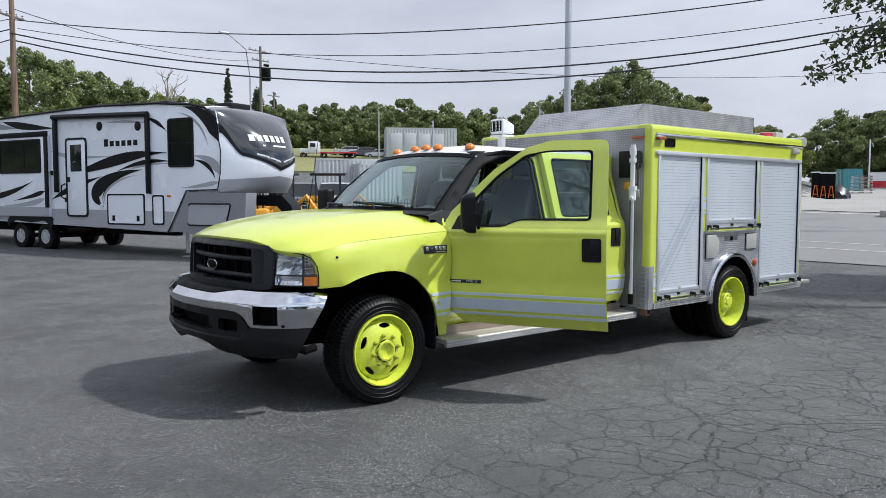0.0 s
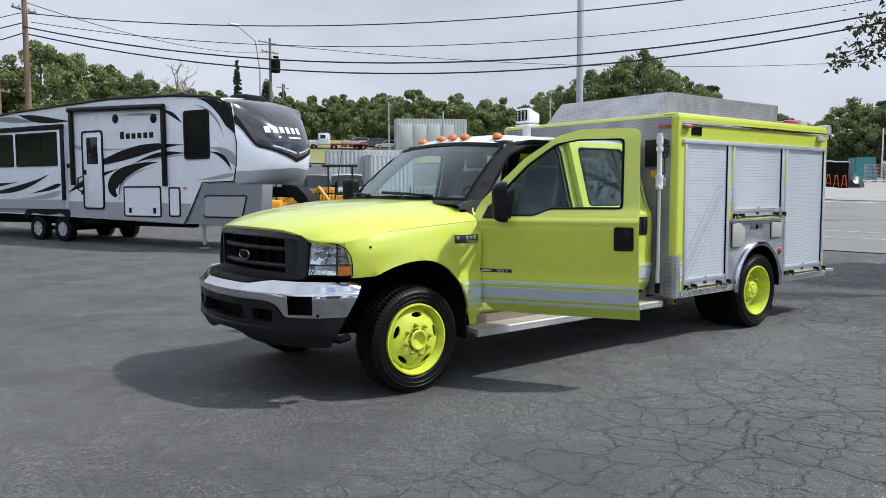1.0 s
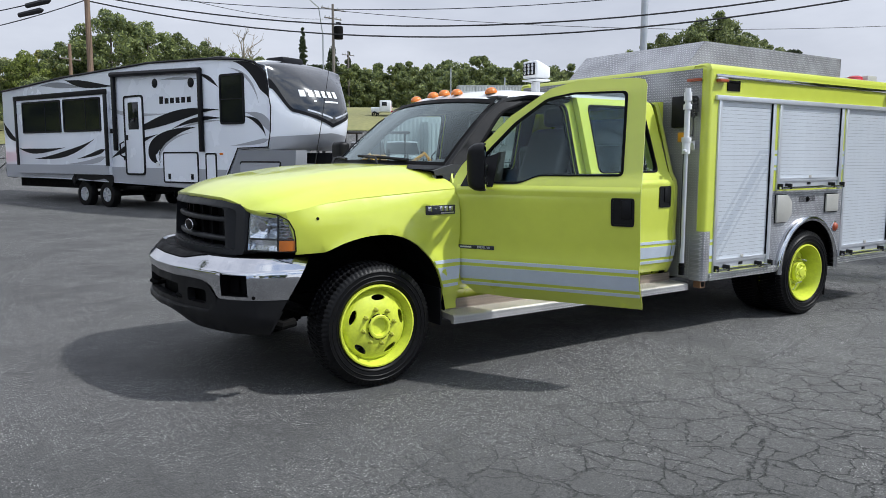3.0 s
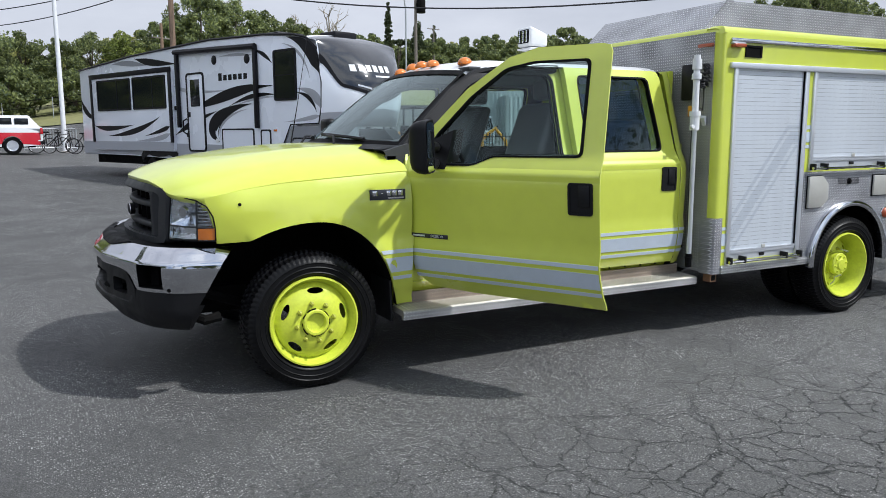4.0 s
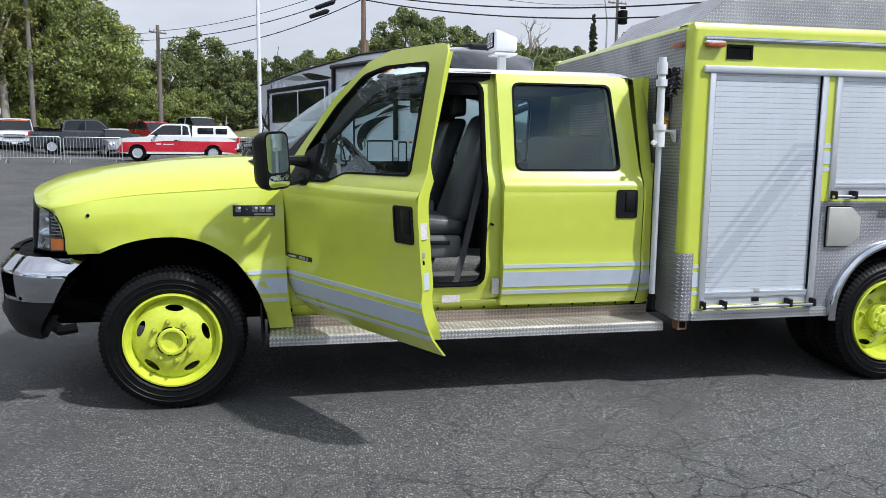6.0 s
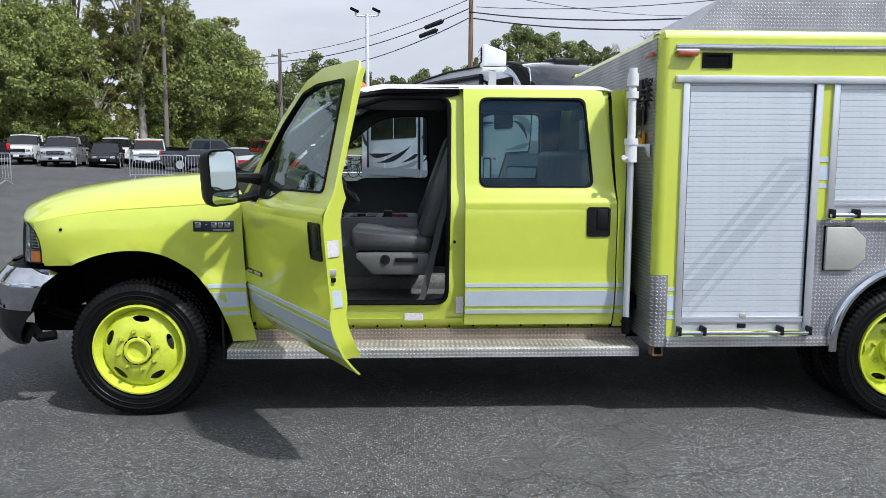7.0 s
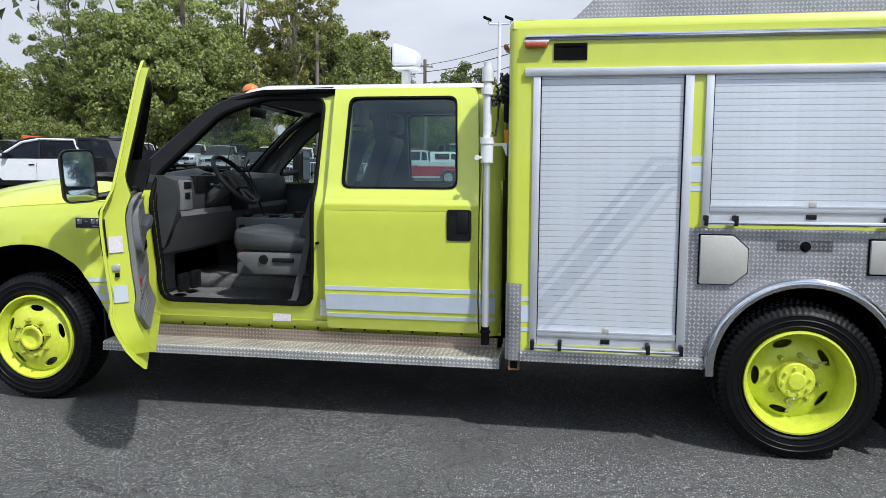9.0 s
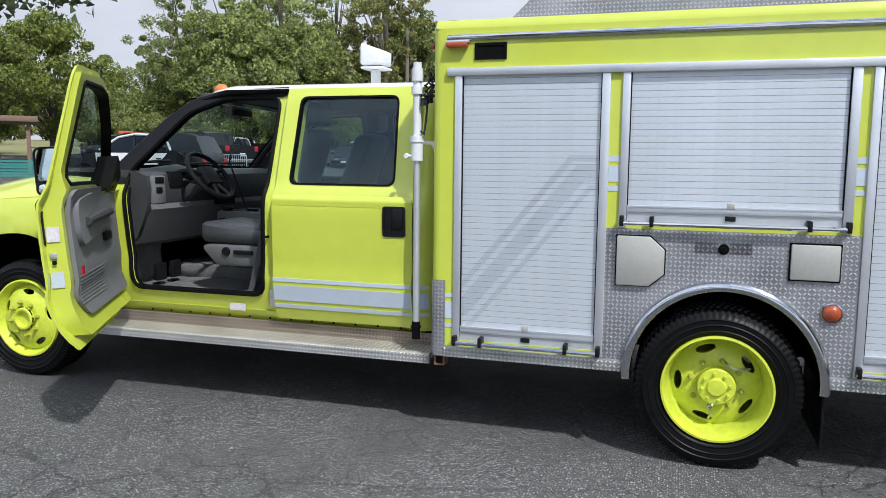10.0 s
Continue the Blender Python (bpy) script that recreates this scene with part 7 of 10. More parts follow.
def flat(bm, pts, n=-0.004, thick=0.006):
    """A thin applied piece on the near wall."""
    return prism(bm, pts, "y", n, n + thick)


# main shell: side profile, walls closed across the width
PROFILE = [(-6.20, 0.80), (-2.9, 0.80), (4.28, 0.62), (4.95, 1.66), (6.0, 1.66), (6.12, 2.0), (6.10, 2.7), (5.95, 3.35), (5.60, 3.62), (5.2, 3.70), (4.0, 3.80), (1.6, 3.86), (-2.6, 3.72), (-6.20, 3.48)]
bm = bmesh.new()
prism(bm, PROFILE, "y", 0.0, RVW, 0.03)
shell = part("body", bm, RV_WHITE, rv, smooth=25)
# roof skin with dark edge trim
bm = bmesh.new()
edge = [(-6.2, 3.50), (-2.6, 3.74), (1.6, 3.88), (4.0, 3.82), (5.2, 3.72), (5.62, 3.63), (6.0, 3.34)]
for n in (-0.012, RVW + 0.012):
    tube(bm, [(s, n, z) for s, z in edge], 0.030, 6)
part("roof_trim", bm, RV_BLACK, rv)
# nose cap: bulging front, lower grey and upper smoked part
def cap_at(u, v, out=0.0):
    """u across from -1 to 1, v from the bottom (0) up and back over the roof (1)."""
    prof = [(0.0, (5.95, 1.62)), (0.07, (6.55, 1.60)), (0.15, (6.98, 1.74)), (0.26, (7.26, 2.02)), (0.38, (7.38, 2.35)), (0.5, (7.30, 2.65)), (0.62, (7.02, 3.02)), (0.75, (6.58, 3.36)), (0.88, (6.05, 3.62)), (1.0, (5.45, 3.76))]
    s = soft_at([(a, p[0]) for a, p in prof], v, 0.03)
    z = soft_at([(a, p[1]) for a, p in prof], v, 0.03)
    k = abs(u) ** 2.6
    s = 5.98 + (s - 5.98) * 0.68 * (1 - 0.86 * k) if s > 5.98 else s
    z = z if z < 3.3 else z - 0.10 * k
    ang = v * math.pi
    return (s + out * math.sin(ang), RVW / 2 + (RVW / 2 + 0.012) * u, z + out * -math.cos(ang))


UC = [-1 + 2 * i / 28 for i in range(29)]
bm = bmesh.new()
quads(bm, [[cap_at(u, v / 30) for v in range(31)] for u in UC])
part("nose_cap", bm, RV_WHITE, rv, smooth=60)
bm = bmesh.new()
quads(bm, [[cap_at(u, 0.02 + 0.20 * v / 10 + 0.04 * (1 - abs(u)), 0.006) for v in range(11)] for u in UC])
part("nose_skirt", bm, RV_MID, rv, smooth=60)
bm = bmesh.new()
rows = []
for u in [-0.985 + 1.97 * i / 28 for i in range(29)]:
    lo = 0.335 + 0.165 * abs(u) + 0.20 * smooth01(0.74, 1.0, abs(u))
    rows.append([cap_at(u, lo + (0.955 - lo) * v / 14, 0.010) for v in range(15)])
quads(bm, rows)
part("smoked_cap", bm, RV_CAP, rv, "smoked dark upper nose cap", smooth=60)
# maker's name on the cap as plain bars, a winged mark below
for i in range(6):
    u0 = -0.62 + i * 0.150
    bm = bmesh.new()
    quads(bm, [[cap_at(u, v, 0.018) for v in (0.560, 0.585, 0.610)] for u in (u0, u0 + 0.05, u0 + 0.10)])
    part("maker_bar", bm, WHITE_PLASTIC, rv, "plain white bar" if i == 0 else "")
bm = bmesh.new()
quads(bm, [[cap_at(u, v, 0.018) for v in (0.522, 0.535)] for u in (-0.40, -0.1, 0.2)])
part("maker_line", bm, WHITE_PLASTIC, rv)
for sgn in (-1, 1):
    bm = bmesh.new()
    quads(bm, [[cap_at(sgn * u, 0.375 + 0.13 * u + d, 0.018) for d in (0.0, 0.016)] for u in (0.04, 0.2, 0.4, 0.55)])
    part("winged_mark", bm, ALU, rv)
# grey sweep and black edge line under the smoked cap
bm = bmesh.new()
quads(bm, [[cap_at(u, 0.335 + 0.165 * abs(u) + 0.20 * smooth01(0.74, 1.0, abs(u)) + d, 0.014) for d in (-0.026 - 0.05 * smooth01(0.7, 1.0, abs(u)), 0.004)] for u in [-1 + 2 * i / 56 for i in range(57)]])
part("cap_edge", bm, RV_BLACK, rv)
# grey lower band and skirt
bm = bmesh.new()
flat(bm, [(-6.2, 0.83), (-2.9, 0.83), (4.27, 0.64), (4.56, 1.14), (-6.2, 1.22)])
part("lower_band", bm, RV_MID, rv)
bm = bmesh.new()
flat(bm, [(4.40, 0.64), (4.97, 1.62), (6.9, 1.60), (6.85, 0.95), (6.6, 0.64)], -0.002, 0.35)
part("pin_box_bay", bm, RV_GREY, rv, "grey underside bay of the nose")
bm = bmesh.new()
flat(bm, rounded([(5.0, 0.82), (6.25, 0.82), (6.42, 1.34), (5.05, 1.34)], 0.06), -0.012, 0.012)
part("bay_hatch", bm, RV_MID, rv)
bm = bmesh.new()
tube(bm, [(s, -0.016, z) for s, z in rounded([(5.0, 0.82), (6.25, 0.82), (6.42, 1.34), (5.05, 1.34)], 0.06)], 0.018, 5)
part("bay_hatch_trim", bm, RV_BLACK, rv)
bm = bmesh.new()
tube(bm, [(4.30, -0.006, 0.63), (4.96, -0.006, 1.66), (6.0, -0.006, 1.68), (6.10, -0.006, 2.05), (6.12, -0.006, 2.6), (5.98, -0.006, 3.3)], 0.016, 5)
part("edge_trim", bm, RV_BLACK, rv)
# curved tapering bands of vinyl
def sweep(p0, p1, p2, p3, w, mat, n=0, peak=0.5, wall=0.0):
    """A tapering band along a bent line, widest at peak, applied to the wall."""
    bm = bmesh.new()
    p0, p1, p2, p3 = (Vector(p) for p in (p0, p1, p2, p3))
    top, bot = [], []
    for i in range(25):
        t = i / 24
        c = p0 * (1 - t) ** 3 + p1 * 3 * t * (1 - t) ** 2 + p2 * 3 * t * t * (1 - t) + p3 * t ** 3
        d = (p1 - p0) * (1 - t) ** 2 + (p2 - p1) * 2 * t * (1 - t) + (p3 - p2) * t * t
        nrm = Vector((-d.y, d.x)).normalized()
        f = t / peak if t < peak else (1 - t) / (1 - peak)
        h = w / 2 * (0.03 + math.sin(f * math.pi / 2) ** 1.3)
        top.append((c.x + nrm.x * h, c.y + nrm.y * h))
        bot.append((c.x - nrm.x * h, c.y - nrm.y * h))
    flat(bm, top + bot[::-1], wall - 0.005 - 0.004 * n)
    part("graphic", bm, mat, rv)


sweep((0.48, 2.10), (1.7, 2.26), (2.7, 2.62), (4.30, 2.60), 0.27, RV_BLACK, 1, 0.55)
sweep((1.70, 2.42), (2.3, 2.56), (2.9, 2.66), (3.60, 2.66), 0.05, RV_BLACK, 0)
sweep((-0.28, 1.42), (0.3, 1.66), (1.0, 1.86), (1.85, 2.04), 0.17, RV_BLACK, 1, 0.45)
sweep((3.40, 2.19), (2.2, 2.12), (1.02, 1.62), (1.90, 1.24), 0.38, RV_BLACK, 1, 0.66)
sweep((3.24, 2.06), (2.4, 2.00), (1.72, 1.62), (1.99, 1.30), 0.07, RV_MID, 0)
sweep((3.10, 2.14), (2.3, 2.00), (1.68, 1.62), (1.93, 1.30), 0.035, RV_BLACK, 2)
sweep((2.45, 2.16), (3.2, 2.38), (3.8, 2.44), (4.45, 2.38), 0.11, RV_BLACK, 1)
sweep((2.75, 2.16), (3.3, 2.30), (3.9, 2.36), (4.45, 2.32), 0.06, RV_MID, 0)
sweep((5.20, 2.40), (5.60, 2.38), (5.84, 2.18), (5.93, 1.94), 0.10, RV_BLACK, 1)
sweep((5.20, 2.50), (5.70, 2.46), (6.02, 2.30), (6.08, 2.00), 0.22, RV_MID, 0, 0.7)
sweep((4.70, 1.72), (5.2, 1.74), (5.7, 1.80), (6.05, 1.86), 0.10, RV_MID, 0, 0.8)
sweep((-0.28, 2.78), (0.30, 2.54), (1.30, 2.54), (2.45, 2.56), 0.11, RV_MID, 0, 0.3)
sweep((-2.45, 3.66), (-1.8, 3.50), (-0.9, 3.42), (0.0, 3.37), 0.19, RV_BLACK, 1, 0.4)
sweep((-3.9, 3.56), (-3.2, 3.60), (-2.4, 3.50), (-1.7, 3.42), 0.16, RV_GREY, 0)
sweep((3.55, 3.50), (3.9, 3.42), (4.1, 3.30), (4.32, 3.12), 0.10, RV_BLACK, 1)
sweep((2.0, 3.42), (2.6, 3.44), (3.1, 3.42), (3.6, 3.36), 0.07, RV_MID, 0)
sweep((-6.16, 2.55), (-6.0, 2.15), (-5.6, 1.98), (-5.22, 1.92), 0.20, RV_BLACK, 1, 0.35)
sweep((4.90, 3.69), (5.45, 3.62), (5.92, 3.30), (6.06, 2.80), 0.34, RV_BLACK, 1, 0.75)
sweep((4.70, 3.56), (5.25, 3.48), (5.60, 3.15), (5.72, 2.70), 0.07, RV_MID, 0)
# maker's name on the side as plain bars
for i in range(6):
    bm = bmesh.new()
    flat(bm, rect(1.98 + i * 0.225, 2.81, 2.13 + i * 0.225, 2.95 + (0.05 if i == 0 else 0)), -0.006, 0.006)
    part("maker_bar", bm, RV_BLACK, rv)


# windows, door, hatches
def rv_window(s0, z0, s1, z1, name="window", mat=None):
    bm = bmesh.new()
    panel(bm, rounded(rect(s0, z0, s1, z1), 0.09), [rounded(rect(s0 + 0.05, z0 + 0.05, s1 - 0.05, z1 - 0.05), 0.06)], lambda s, z: (s, -0.030, z), lambda s, z: (s, 0.004, z), 0.3)
    w = part(name, bm, RV_BLACK, rv)
    bm = boxes(((s0 + 0.03, -0.018, z0 + 0.03), (s1 - 0.03, -0.006, z1 - 0.03)))
    part("pane", bm, FAR_GLASS, w)
    bm = boxes((((s0 + s1) / 2 - 0.012, -0.024, z0 + 0.04), ((s0 + s1) / 2 + 0.012, -0.017, z1 - 0.04)) if s1 - s0 > 1.2 else ((s0 + 0.04, -0.024, (z0 + z1) / 2 - 0.012), (s1 - 0.04, -0.017, (z0 + z1) / 2 + 0.012)))
    part("mullion", bm, RV_BLACK, w)


rv_window(4.37, 2.23, 5.24, 3.42)
# rear slide-out: a box standing proud of the wall, with two windows
bm = boxes(((-5.20, -0.10, 0.95), (-0.28, 0.02, 3.26), 0.02))
part("slide_out", bm, RV_WHITE, rv)
bm = boxes(((-5.26, -0.135, 3.16), (-0.22, -0.095, 3.30), 0.01), ((-5.26, -0.125, 1.2), (-5.12, -0.095, 3.2), 0.01), ((-0.40, -0.125, 1.2), (-0.24, -0.095, 3.2), 0.01))
part("slide_awning", bm, RV_BLACK, rv)
for s0, s1 in ((-4.78, -2.60), (-2.46, -0.55)):
    bm = bmesh.new()
    panel(bm, rounded(rect(s0, 2.16, s1, 3.10), 0.06), [rounded(rect(s0 + 0.05, 2.21, s1 - 0.05, 3.05), 0.04)], lambda s, z: (s, -0.125, z), lambda s, z: (s, -0.098, z), 0.4)
    w = part("window", bm, RV_BLACK, rv)
    part("pane", boxes(((s0 + 0.03, -0.112, 2.19), (s1 - 0.03, -0.101, 3.07))), FAR_GLASS, w)
    part("mullion", boxes(((s0 * 0.4 + s1 * 0.6, -0.118, 2.2), (s0 * 0.4 + s1 * 0.6 + 0.03, -0.111, 3.06))), RV_BLACK, w)
sweep((-5.1, 1.72), (-4.5, 1.56), (-3.5, 1.62), (-2.47, 1.72), 0.15, RV_BLACK, 0, 0.4, -0.101)
sweep((-4.2, 1.39), (-2.9, 1.42), (-1.9, 1.58), (-0.95, 1.94), 0.16, RV_BLACK, 0, 0.5, -0.101)
sweep((-1.85, 1.39), (-1.3, 1.46), (-0.8, 1.55), (-0.42, 1.66), 0.12, RV_BLACK, 0, 0.8, -0.101)
sweep((-2.6, 1.23), (-1.6, 1.25), (-0.9, 1.30), (-0.42, 1.46), 0.14, RV_MID, 0, 0.8, -0.101)
part("lower_band", boxes(((-5.2, -0.105, 0.96), (-0.28, -0.099, 1.22))), RV_MID, rv)
# entry door
bm = bmesh.new()
panel(bm, rounded(rect(0.40, 0.96, 1.28, 3.08), 0.12), [rounded(rect(0.45, 1.01, 1.23, 3.03), 0.09)], lambda s, z: (s, -0.03, z), lambda s, z: (s, 0.002, z), 0.4)
door = part("entry_door", bm, RV_BLACK, rv, "white entry door with black frame")
part("leaf", boxes(((0.45, -0.016, 1.01), (1.23, 0.002, 3.03), 0.004)), RV_WHITE, door)
part("pane", boxes(((0.60, -0.022, 2.18), (1.06, -0.014, 2.90), 0.006)), FAR_GLASS, door)
bm = bmesh.new()
tube(bm, [(0.36, -0.02, 1.86), (0.30, -0.10, 1.80), (0.30, -0.10, 1.50), (0.38, -0.02, 1.42)], 0.022, 6)
part("grab_handle", bm, RV_BLACK, rv)
part("door_lock", boxes(((0.46, -0.03, 1.90), (0.56, -0.01, 2.04), 0.01)), RV_BLACK, rv)
# compartment hatches
for s0, z0, s1, z1 in ((2.05, 0.78, 3.48, 1.58), (3.76, 0.80, 4.18, 1.55)):
    bm = bmesh.new()
    panel(bm, rounded(rect(s0, z0, s1, z1), 0.07), [rounded(rect(s0 + 0.04, z0 + 0.04, s1 - 0.04, z1 - 0.04), 0.05)], lambda s, z: (s, -0.02, z), lambda s, z: (s, 0.002, z), 0.4)
    h = part("hatch", bm, RV_BLACK, rv)
    part("hatch_panel", boxes(((s0 + 0.03, -0.012, z0 + 0.03), (s1 - 0.03, 0.002, z1 - 0.03))), RV_WHITE, h)
    for s in ((s0 + 0.25, s1 - 0.25) if s1 - s0 > 1 else ()):
        part("hatch_latch", boxes(((s - 0.05, -0.026, z0 + 0.10), (s + 0.05, -0.010, z0 + 0.24), 0.01)), RV_BLACK, h)
# awning: roller tube and two arms
bm = bmesh.new()
tube(bm, [(-0.02, -0.09, 3.66), (3.75, -0.09, 3.56)], 0.07, 8)
part("awning_roller", bm, RV_BLACK, rv)
part("awning_arm", boxes(((-0.03, -0.10, 1.62), (0.09, -0.02, 3.64), 0.01)), RV_BLACK, rv)
part("awning_arm", boxes(((3.63, -0.10, 1.58), (3.75, -0.02, 3.54), 0.01)), RV_BLACK, rv)
for s, z in ((1.81, 3.35), (3.28, 3.29)):
    bm = bmesh.new()
    lathe(bm, [(-0.02, 0.0), (-0.02, 0.09), (-0.005, 0.12), (0.0, 0.12)], 16, "y", (s, -0.004, z))
    part("outdoor_speaker", bm, RV_BLACK, rv)
for s, z in ((0.30, 1.18), (0.30, 1.36), (1.75, 1.2), (-0.30, 2.1)):
    part("socket_plate", boxes(((s, -0.02, z), (s + 0.13, -0.004, z + 0.12), 0.01)), RV_BLACK if z > 1.3 else WHITE_PLASTIC, rv)
part("marker", boxes(((4.3, -0.02, 1.50), (4.42, -0.003, 1.55), 0.005)), AMBER, rv)
# roof gear
part("air_conditioner", boxes(((2.6, 0.8, 3.80), (3.5, 1.7, 4.02), 0.06)), RV_BLACK, rv, "black roof air conditioner")
part("air_conditioner", boxes(((5.0, 0.9, 3.66), (5.6, 1.6, 3.86), 0.05)), RV_BLACK, rv)
part("roof_vent", boxes(((-0.6, 0.9, 3.80), (0.0, 1.5, 3.95), 0.04)), WHITE_PLASTIC, rv)
part("roof_vent", boxes(((-4.2, 0.9, 3.60), (-3.6, 1.5, 3.80), 0.04)), WHITE_PLASTIC, rv)
# running gear
tyre_bm = bmesh.new()
lathe(tyre_bm, [(0.0, 0.20), (-0.01, 0.28), (0.0, 0.345), (0.03, 0.37), (0.20, 0.37), (0.22, 0.34), (0.23, 0.20)], 32, "y")
rv_tyre = finish(tyre_bm, "tyre", RUBBER, 40)
rim_bm = bmesh.new()
lathe(rim_bm, [(0.0, 0.215), (0.0, 0.195), (0.05, 0.185), (0.06, 0.05), (0.0, 0.045), (-0.005, 0.0)], 28, "y")
for k in range(6):
    a = math.pi / 3 * k
    c, s = math.cos(a), math.sin(a)
    prism(rim_bm, [(0.04 * c - 0.022 * s, 0.04 * s + 0.022 * c), (0.04 * c + 0.022 * s, 0.04 * s - 0.022 * c), (0.20 * c + 0.045 * s, 0.20 * s - 0.045 * c), (0.20 * c - 0.045 * s, 0.20 * s + 0.045 * c)], "y", 0.0, 0.02)
rv_rim = finish(rim_bm, "rim", ALU, 30)
for s in (-1.84, -0.70):
    for n, rz in ((0.06, 0), (2.39, 180)):
        w = part("wheel", rv_tyre, None, rv, at=pose(s, n, 0.385, 0, 20 * s, rz))
        part("rim", rv_rim, None, w)
bm = bmesh.new()
prism(bm, [(-2.32, 0.82), (-2.28, 0.70), (-2.15, 0.62)] + arc(-1.84, 0.40, 0.44, 150, 70, 6) + [(-1.27, 0.78)] + arc(-0.70, 0.40, 0.44, 110, 30, 6) + [(-0.25, 0.70), (-0.22, 0.90), (-0.45, 1.02), (-2.10, 1.02)], "y", -0.03, 0.02)
part("wheel_skirt", bm, RV_BLACK, rv)
part("underframe", boxes(((-6.0, 0.35, 0.52), (4.2, 0.55, 0.80)), ((-6.0, 1.9, 0.52), (4.2, 2.1, 0.80)), ((-2.0, 0.3, 0.34), (-0.6, 2.2, 0.44))), CHASSIS, rv)
for n in (0.35, 2.1):
    bm = bmesh.new()
    tube(bm, [(4.60, n, 0.78), (4.60, n, 0.10)], 0.045, 8)
    box(bm, (4.50, n - 0.1, 0.0), (4.70, n + 0.1, 0.03))
    part("landing_leg", bm, GALV, rv)
bm = bmesh.new()
prism(bm, [(6.2, 1.55), (7.05, 1.55), (7.35, 1.30), (7.40, 1.12), (7.1, 1.12), (6.9, 1.28), (6.2, 1.30)], "y", 1.05, 1.40)
tube(bm, [(7.28, 1.22, 1.15), (7.28, 1.22, 0.98)], 0.04, 8)
part("hitch_pin_box", bm, RV_BLACK, rv)
part("entry_step", boxes(((0.45, -0.05, 0.58), (1.2, 0.35, 0.66), 0.01)), CHASSIS, rv)
part("ladder", boxes(((-6.26, 0.5, 0.9), (-6.22, 0.54, 3.4)), ((-6.26, 0.9, 0.9), (-6.22, 0.94, 3.4))), ALU, rv)

# ---- parked vehicles ----
def car_profile(kind):
    """Side outline (x from the nose, z), the greenhouse outline, wheel places, length, width."""
    if kind == "pickup":
        low = [(0.03, 0.45), (0.0, 0.62), (0.0, 0.82), (0.04, 0.92), (0.13, 0.985), (0.40, 1.03), (1.35, 1.10), (1.50, 1.12), (3.25, 1.14), (3.30, 1.12), (5.35, 1.12), (5.38, 0.50), (5.30, 0.42)]
        top = [(1.35, 1.10), (1.95, 1.62), (2.10, 1.68), (3.0, 1.68), (3.18, 1.60), (3.27, 1.12)]
        return low, top, (0.92, 4.22), 5.38, 1.80, 0.36
    if kind == "crew":
        low = [(0.03, 0.48), (0.0, 0.68), (0.0, 0.92), (0.04, 1.04), (0.13, 1.105), (0.40, 1.14), (1.40, 1.20), (1.52, 1.22), (4.05, 1.24), (4.10, 1.22), (5.70, 1.22), (5.74, 0.55), (5.60, 0.45)]
        top = [(1.45, 1.20), (2.05, 1.82), (2.25, 1.90), (3.75, 1.90), (3.95, 1.80), (4.06, 1.22)]
        return low, top, (1.0, 4.60), 5.74, 1.98, 0.40
    if kind == "suv":
        low = [(0.05, 0.42), (0.0, 0.58), (0.0, 0.80), (0.05, 0.92), (0.16, 1.00), (0.45, 1.05), (1.25, 1.12), (1.40, 1.14), (4.85, 1.16), (4.95, 1.00), (4.98, 0.50), (4.85, 0.40)]
        top = [(1.25, 1.12), (1.95, 1.66), (2.30, 1.76), (4.10, 1.76), (4.60, 1.68), (4.86, 1.15)]
        return low, top, (0.95, 3.85), 4.98, 1.95, 0.37
    low = [(0.06, 0.38), (0.0, 0.52), (0.0, 0.66), (0.06, 0.76), (0.18, 0.84), (0.45, 0.89), (1.15, 0.95), (1.25, 0.97), (4.2, 0.99), (4.32, 0.88), (4.35, 0.45), (4.2, 0.35)]
    top = [(1.10, 0.95), (1.75, 1.45), (2.05, 1.55), (3.55, 1.55), (3.95, 1.48), (4.22, 0.98)]
    return low, top, (0.82, 3.42), 4.35, 1.72, 0.32


car_tyre, car_rim = bmesh.new(), bmesh.new()
lathe(car_tyre, [(0.0, 0.62), (-0.02, 0.80), (0.0, 0.94), (0.08, 1.0), (0.52, 1.0), (0.60, 0.94), (0.62, 0.62)], 28, "y")
lathe(car_rim, [(0.02, 0.66), (0.0, 0.60), (0.10, 0.54), (0.10, 0.20), (0.04, 0.15), (0.04, 0.0)], 24, "y")
for k in range(5):
    a = 2 * math.pi * k / 5
    c, s = math.cos(a), math.sin(a)
    prism(car_rim, [(0.1 * c - 0.08 * s, 0.1 * s + 0.08 * c), (0.1 * c + 0.08 * s, 0.1 * s - 0.08 * c), (0.6 * c + 0.11 * s, 0.6 * s - 0.11 * c), (0.6 * c - 0.11 * s, 0.6 * s + 0.11 * c)], "y", 0.02, 0.09)
CAR_TYRE, CAR_RIM = finish(car_tyre, "tyre", RUBBER, 40), finish(car_rim, "rim", ALU, 30)


